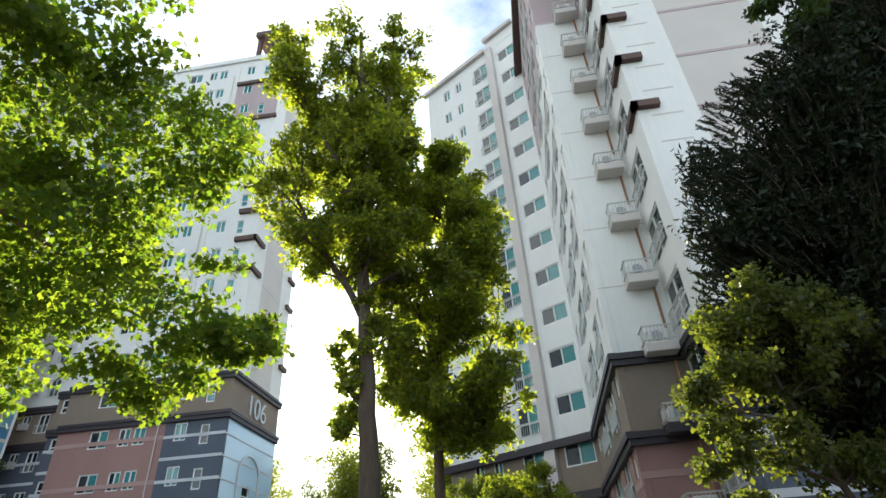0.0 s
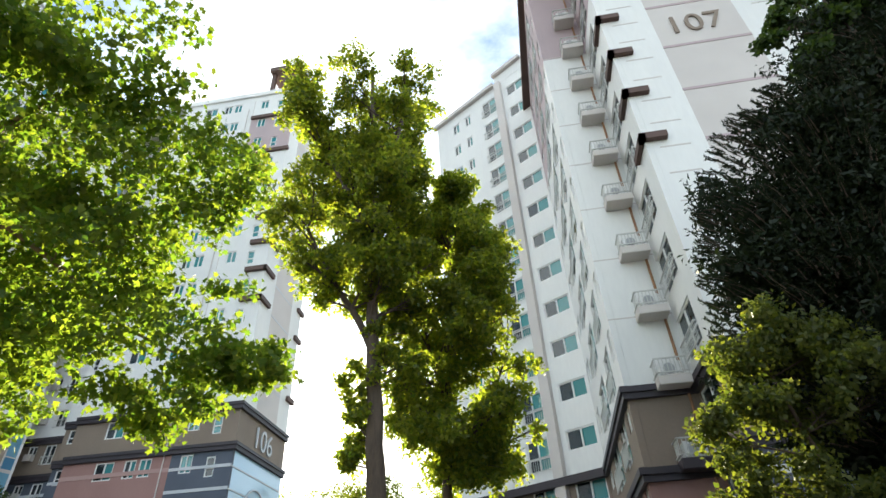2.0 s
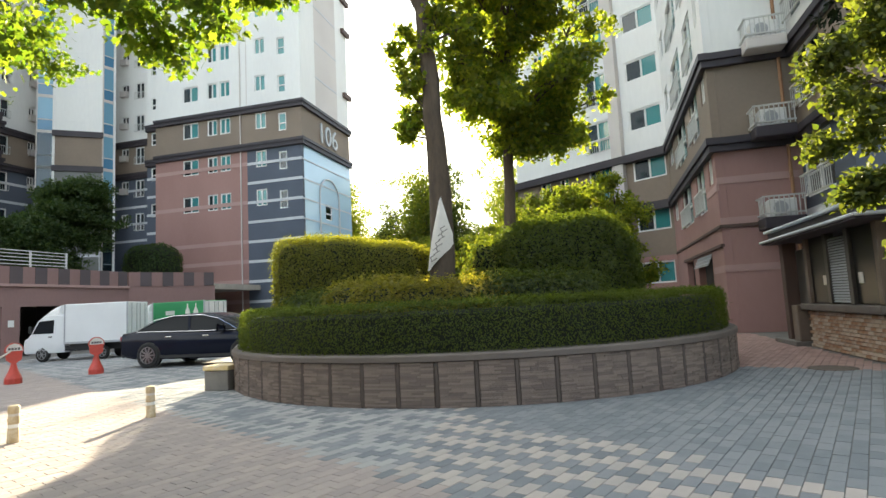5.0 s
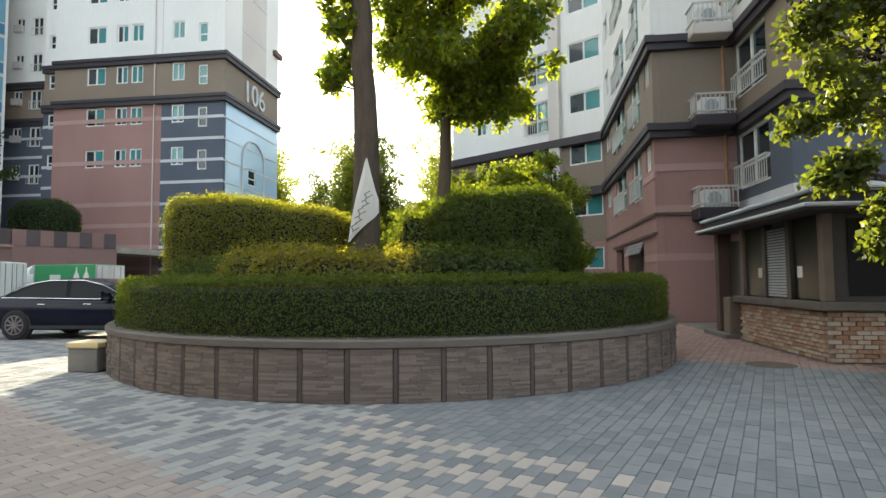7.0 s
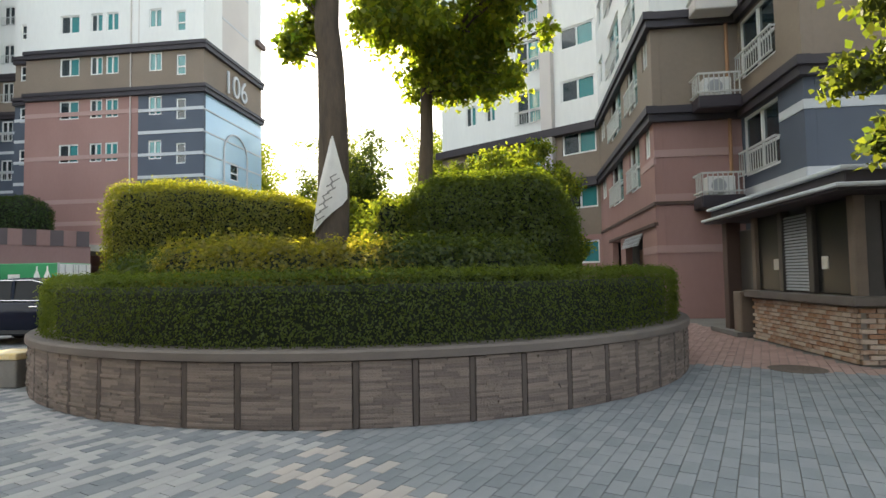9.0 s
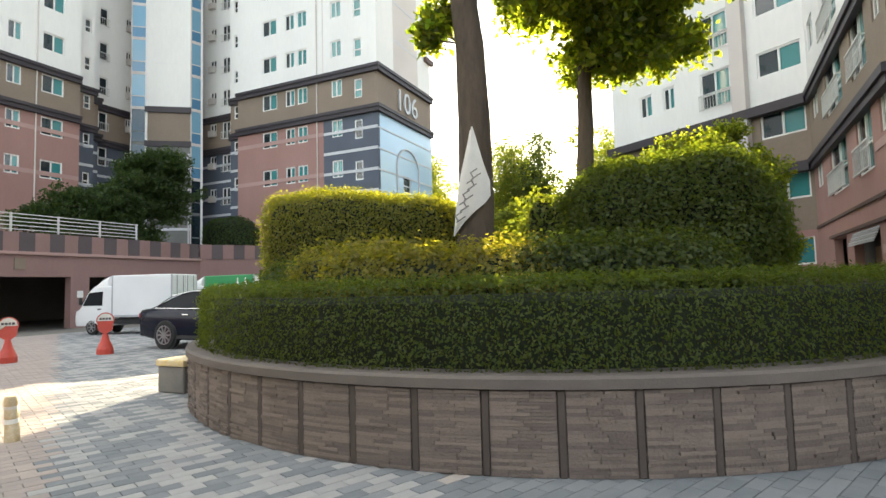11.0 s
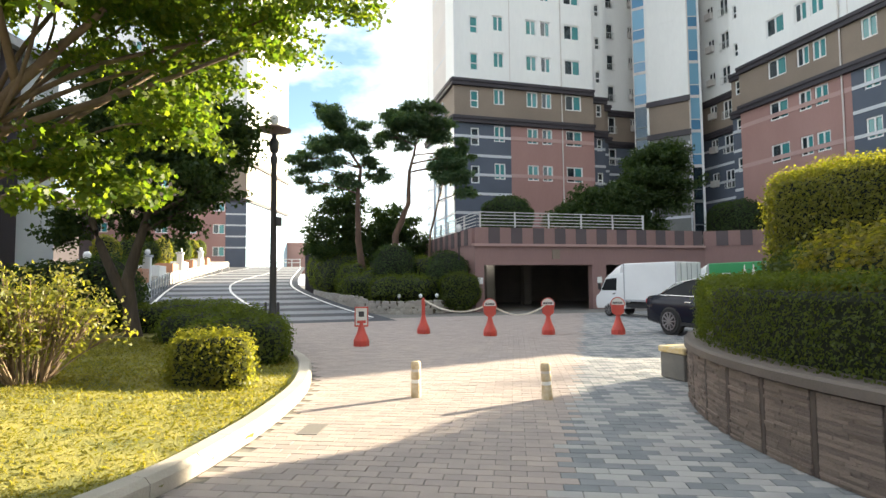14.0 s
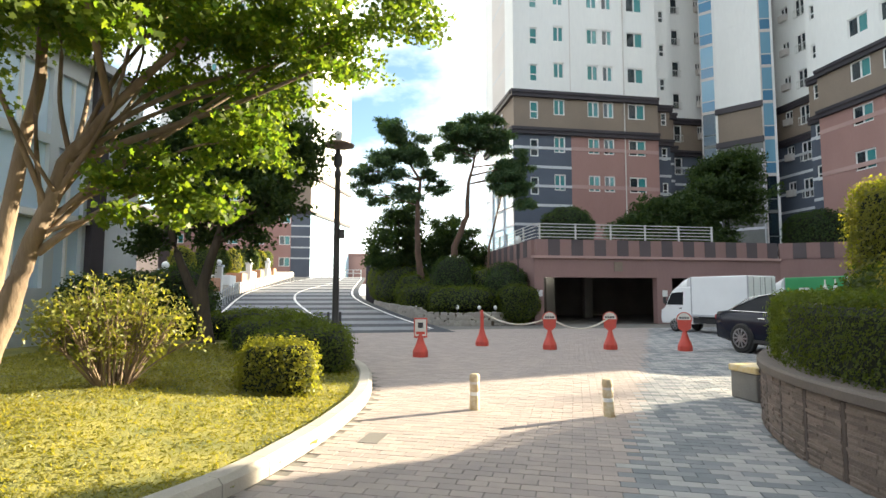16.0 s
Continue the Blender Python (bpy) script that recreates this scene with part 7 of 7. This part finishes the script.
def sedan():
    t = thing("car", (0, 0, 0), "dark navy sedan with tinted windows parked behind the planter", "car")
    prof = [(-2.42, 0.78, 0.42, 0.86), (-2.36, 0.86, 0.30, 0.98), (-2.0, 0.91, 0.24, 1.02), (-1.4, 0.93, 0.22, 0.99), (-0.4, 0.935, 0.22, 0.955), (0.6, 0.935, 0.22, 0.94), (1.2, 0.925, 0.22, 0.93), (1.9, 0.90, 0.22, 0.84), (2.25, 0.86, 0.26, 0.74), (2.42, 0.74, 0.36, 0.62)]
    body = loft([(x, [(0, b), (w * 0.86, b), (w * 0.98, b + 0.12), (w, (b + z) / 2 + 0.02), (w * 0.985, z - 0.1), (w * 0.92, z - 0.02), (w * 0.7, z), (0, z + 0.015)]) for x, w, b, z in prof])
    part("body", body, NAVY, t, "", True)
    cab = [(-2.0, 0.78, 1.0, 1.01), (-1.55, 0.80, 0.97, 1.22), (-1.0, 0.80, 0.96, 1.40), (-0.3, 0.80, 0.95, 1.45), (0.2, 0.80, 0.94, 1.43), (0.7, 0.80, 0.93, 1.28), (1.35, 0.78, 0.92, 0.94)]
    part("greenhouse", loft([(x, [(0, b), (w, b), (w * 0.99, b + 0.02), (w * (0.99 - 0.17 * (z - b) / 0.5), z - 0.03), (w * (0.92 - 0.2 * (z - b) / 0.5), z), (0, z + 0.01)]) for x, w, b, z in cab]), CARGLASS, t, "tinted glass", True)
    part("roof", loft([(x, [(0, z - 0.02), (w * (0.99 - 0.17 * (z - b) / 0.5) + 0.004, z - 0.06), (w * (0.99 - 0.17 * (z - b) / 0.5) + 0.004, z - 0.025), (w * (0.92 - 0.2 * (z - b) / 0.5), z + 0.008), (0, z + 0.018)]) for x, w, b, z in cab[1:6]]), NAVY, t, "", True)
    for s in (1, -1):
        part("pillar", Geo().tube([(-0.25, 0.785 * s, 0.95), (-0.3, 0.68 * s, 1.4)], [0.045, 0.035], 6), NAVY, t)
        part("window_trim", Geo().tube([(-1.9, 0.8 * s, 1.02), (-1.4, 0.74 * s, 1.3), (-0.8, 0.685 * s, 1.405), (0.1, 0.68 * s, 1.405), (0.6, 0.715 * s, 1.29), (1.2, 0.79 * s, 0.99)], [0.013] * 6, 6), CHROME, t)
        part("window_trim", Geo().tube([(-1.9, 0.815 * s, 1.0), (0.0, 0.83 * s, 0.965), (1.2, 0.815 * s, 0.95)], [0.012] * 3, 6), CHROME, t)
        part("sill_trim", Geo().box(-1.2, 1.3, 0.9 * s - 0.03, 0.9 * s + 0.03, 0.26, 0.34), BLACKP, t)
        for x in (-0.9, 0.25):
            part("door_handle", Geo().rbox(x, x + 0.2, 0.925 * s - 0.02, 0.925 * s + 0.025, 0.82, 0.85, 0.008, 1), CHROME, t)
        part("mirror", Geo().rbox(0.75, 0.95, 0.9 * s - 0.05, 0.9 * s + 0.13 * s + 0.05, 0.96, 1.1, 0.04, 2), NAVY, t)
        part("tail_lamp", Geo().rbox(-2.43, -2.12, 0.72 * s - 0.13, 0.72 * s + 0.13, 0.76, 0.9, 0.03, 1), REDLAMP, t, "red tail lamp")
        part("headlamp", Geo().rbox(2.1, 2.38, 0.62 * s - 0.14, 0.62 * s + 0.14, 0.58, 0.7, 0.03, 1), CARGLASS, t)
        for x in (-1.42, 1.45):
            part("wheel_arch", Geo().lathe([(0.37, -0.02), (0.37, 0.02)], 24, (0, 0, 0), Matrix.Translation((x, 0.91 * s, 0.34)) @ Matrix.Rotation(radians(90), 4, "X")), BLACKP, t)
            wheel(t, x, 0.85 * s, 0.35, 0.23, 10)
    part("number_plate", Geo().box(-2.45, -2.43, -0.26, 0.26, 0.6, 0.72), SIGNW, t)
    part("bumper", Geo().rbox(-2.44, -2.25, -0.8, 0.8, 0.3, 0.5, 0.05, 2), BLACKP, t)
    return t


car = sedan()
car.matrix_basis = pose(-10.95, 14.87, 0.0, 0, 0, 4)


def box_truck(label, side_mat, bottles):
    t = thing("truck", (0, 0, 0), label, "truck")
    cabp = [(0.5, 0.78, 0.35, 1.92), (0.75, 0.80, 0.35, 1.92), (1.0, 0.82, 0.35, 1.95), (1.5, 0.82, 0.35, 1.90), (1.75, 0.82, 0.35, 1.72), (2.1, 0.81, 0.35, 1.15), (2.3, 0.79, 0.35, 0.98), (2.38, 0.74, 0.42, 0.75)]
    part("cab", loft([(x, [(0, b), (w * 0.96, b), (w, b + 0.1), (w, min(1.0, z - 0.05)), (w * 0.9, z - 0.06), (w * 0.8, z), (0, z + 0.02)]) for x, w, b, z in cabp]), TRUCKW, t, "", True)
    part("windscreen", Geo().add([(1.79, -0.66, 1.70), (1.79, 0.66, 1.70), (2.13, 0.74, 1.16), (2.13, -0.74, 1.16), (1.76, -0.66, 1.68), (1.76, 0.66, 1.68), (2.1, 0.74, 1.14), (2.1, -0.74, 1.14)], [(0, 3, 2, 1), (4, 5, 6, 7), (0, 4, 7, 3), (1, 2, 6, 5), (0, 1, 5, 4), (3, 7, 6, 2)]), CARGLASS, t, "dark windscreen")
    part("deflector", loft([(0.8, [(0, 1.9), (0.7, 1.9), (0.72, 2.1), (0.6, 2.3), (0, 2.32)]), (1.2, [(0, 1.9), (0.7, 1.9), (0.7, 2.0), (0.6, 2.12), (0, 2.14)]), (1.6, [(0, 1.86), (0.6, 1.86), (0.6, 1.88), (0.5, 1.9), (0, 1.92)])]), TRUCKW, t, "", True)
    for s in (1, -1):
        part("door_window", Geo().add([(1.0, 0.825 * s, 1.15), (1.95, 0.825 * s, 1.15), (1.68, 0.775 * s, 1.66), (1.0, 0.775 * s, 1.7), (1.0, 0.78 * s, 1.15), (1.95, 0.78 * s, 1.15), (1.68, 0.73 * s, 1.66), (1.0, 0.73 * s, 1.7)], [(0, 1, 2, 3), (7, 6, 5, 4), (0, 4, 5, 1), (1, 5, 6, 2), (2, 6, 7, 3), (3, 7, 4, 0)]), CARGLASS, t, "dark side window")
        part("door_handle", Geo().rbox(1.05, 1.2, 0.82 * s - 0.015, 0.82 * s + 0.025, 0.98, 1.03, 0.006, 1), BLACKP, t)
        part("mirror", Geo().rbox(1.9, 2.0, 0.95 * s - 0.08, 0.95 * s + 0.08, 1.2, 1.48, 0.03, 1), BLACKP, t)
        part("headlamp", Geo().rbox(2.25, 2.36, 0.58 * s - 0.14, 0.58 * s + 0.14, 0.72, 0.86, 0.03, 1), CHROME, t)
        part("side_guard", Geo().box(-1.3, 0.5, 0.72 * s - 0.02, 0.72 * s + 0.02, 0.42, 0.62), BLACKP, t)
        for x in (1.5, -1.25):
            wheel(t, x, 0.72 * s, 0.3 if x > 0 else 0.28, 0.2, 6)
    bx = part("cargo_box", Geo().rbox(-2.45, 0.45, -0.9, 0.9, 0.68, 2.32, 0.03, 1), side_mat, t, "", False)
    for x in (-2.45, 0.41):
        for s in (1, -1):
            part("edge_trim", Geo().box(x - 0.01, x + 0.05, 0.9 * s - 0.012, 0.9 * s + 0.012, 0.68, 2.32), GREYFRAME, bx)
    for s in (1, -1):
        part("edge_trim", Geo().box(-2.45, 0.45, 0.9 * s - 0.014, 0.9 * s + 0.014, 0.68, 0.76), GREYFRAME, bx)
        part("rear_door", Geo().box(-2.475, -2.45, 0.44 * s - 0.42, 0.44 * s + 0.42, 0.72, 2.28), TRUCKW, bx, "white rear cargo door")
        part("lock_bar", Geo().tube([(-2.49, 0.15 * s, 0.75), (-2.49, 0.15 * s, 2.25)], [0.018] * 2, 6), GREYFRAME, bx)
        part("lock_bar", Geo().tube([(-2.49, 0.6 * s, 0.75), (-2.49, 0.6 * s, 2.25)], [0.018] * 2, 6), GREYFRAME, bx)
        part("tail_lamp", Geo().rbox(-2.47, -2.4, 0.7 * s - 0.12, 0.7 * s + 0.12, 0.5, 0.62, 0.01, 1), REDLAMP, t)
        if bottles:
            for x in (-1.85, -1.4):
                part("bottle_shape", Geo().prism([(0, 0), (0.26, 0), (0.26, 0.38), (0.16, 0.6), (0.16, 0.75), (0.1, 0.75), (0.1, 0.6), (0.0, 0.38)], 0.0, 0.006), SIGNW, bx).matrix_basis = pose(x if s > 0 else x + 0.26, 0.906 * s, 1.45, 90, 0, 180 if s > 0 else 0)
            part("logo_bar", Geo().box(-0.75, -0.35, 0.9 * s - 0.006, 0.9 * s + 0.006, 1.5, 1.62).box(-0.8, -0.3, 0.9 * s - 0.006, 0.9 * s + 0.006, 1.7, 1.9), SIGNW, bx)
    part("chassis", Geo().box(-2.4, 2.1, -0.4, 0.4, 0.38, 0.68), BLACKP, t)
    part("number_plate", Geo().box(2.37, 2.39, -0.26, 0.26, 0.48, 0.6), SIGNW, t)
    return t


tw = box_truck("white box truck with a windscreen cab facing the ramp", TRUCKW, False)
tw.matrix_basis = pose(-18.75, 17.7, 0.0, 0, 0, 197) @ Matrix.Diagonal((0.78, 0.8, 0.88, 1))
tg = box_truck("green box truck with pale bottle shapes on its side", GREENP, True)
tg.matrix_basis = pose(-17.2, 20.4, 0.0, 0, 0, 183) @ Matrix.Diagonal((0.82, 0.82, 0.86, 1))

# ---- pavers, last ----
E1, E2 = Vector((0.39, 0.921, 0)).normalized(), Vector((0.921, -0.39, 0)).normalized()
lawn_x = [p[0] for p in lawn_edge][::-1]
lawn_y = [p[1] for p in lawn_edge][::-1]
bed_x = [p[0] for p in reversed(redge)]
bed_y = [p[1] for p in reversed(redge)]


def paved(x, y):
    if (x - PC[0]) ** 2 + (y - PC[1]) ** 2 < 5.02 ** 2:
        return False
    if x < -2.2 and y < float(np.interp(x, lawn_x, lawn_y)) + 0.03:
        return False
    if x > 2.2 and y < 11.1 and x > float(np.interp(y, bed_y, bed_x)) - 0.16:
        return False
    return not (x > 4.3 and y > 11.5) and not (x > 3.6 and y > 19.8)


def paver_kind(x, y, k):
    s = (x + 2.27) * 0.505 + (y - 5.46) * 0.863
    if x > 1.6 and y > 12.1 - 0.42 * (x - 1.6):
        return 4
    if s < 0:
        return 2
    beyond = (x + 1.5) * 0.59 + (y - 7.4) * 0.806
    if beyond > 0 and x > -1.9:
        return 0
    light = k % 2 == 0
    if x < -2.6 and (math.sin(x * 91.7 + y * 47.3) * 4375.5) % 1 < 0.3:
        light = not light
    return 0 if not light else 3 if x < -2.0 else 1


def pavers():
    rp = random.Random(6)
    L, Wd = 0.236, 0.118
    one = [mesh_of("paver", Geo().add([(-0.1158, -0.0568, -0.008), (0.1158, -0.0568, -0.008), (0.1158, 0.0568, -0.008), (-0.1158, 0.0568, -0.008), (-0.1135, -0.0545, 0.0), (0.1135, -0.0545, 0.0), (0.1135, 0.0545, 0.0), (-0.1135, 0.0545, 0.0)],
                                      [(4, 5, 6, 7), (0, 1, 5, 4), (1, 2, 6, 5), (2, 3, 7, 6), (3, 0, 4, 7)]), m) for m in (PAVEB, PAVEL, PAVEP, PAVEG, PAVER)]
    rest = [Geo() for _ in one]
    ang = Matrix.Rotation(math.atan2(E1.y, E1.x), 4, "Z")
    count = 0
    for j in range(-290, 130):
        for k in range(-70, 110):
            p = E2 * (j * Wd) + E1 * ((k + 0.5 * (j % 2)) * L)
            if not (-22 < p.x < 5.2 and -0.5 < p.y < 20.5) or not paved(p.x, p.y):
                continue
            kind = paver_kind(p.x, p.y, k)
            dz = rp.uniform(-0.0015, 0.0015)
            if -3.2 < p.x < 0.1 and 5.3 < p.y < 7.7 and count < 300:
                ob = new("paver", one[kind])
                ob.matrix_basis = Matrix.Translation((p.x, p.y, dz)) @ ang
                hang(ob, bed)
                count += 1
            else:
                g, m = rest[kind], Matrix.Translation((p.x, p.y, dz)) @ ang
                q = len(g.v)
                a, b2 = E1 * 0.1158, E2 * 0.0568
                c, d = E1 * 0.1135, E2 * 0.0545
                lo, hi = Vector((p.x, p.y, -0.008)), Vector((p.x, p.y, dz))
                g.v += [tuple(lo - a - b2), tuple(lo - a + b2), tuple(lo + a + b2), tuple(lo + a - b2), tuple(hi - c - d), tuple(hi - c + d), tuple(hi + c + d), tuple(hi + c - d)]
                g.f += [(q + 7, q + 6, q + 5, q + 4)[::-1], (q, q + 1, q + 5, q + 4)[::-1], (q + 1, q + 2, q + 6, q + 5)[::-1], (q + 2, q + 3, q + 7, q + 6)[::-1], (q + 3, q, q + 4, q + 7)[::-1]]
    for g, m, nm in zip(rest, (PAVEBJ, PAVELJ, PAVEPJ, PAVEGJ, PAVERJ), ("grey_paving", "cream_paving", "pink_paving", "pale_grey_paving", "red_paving")):
        tagged(part(nm, g, m, bed), kind="stuff")


pavers()
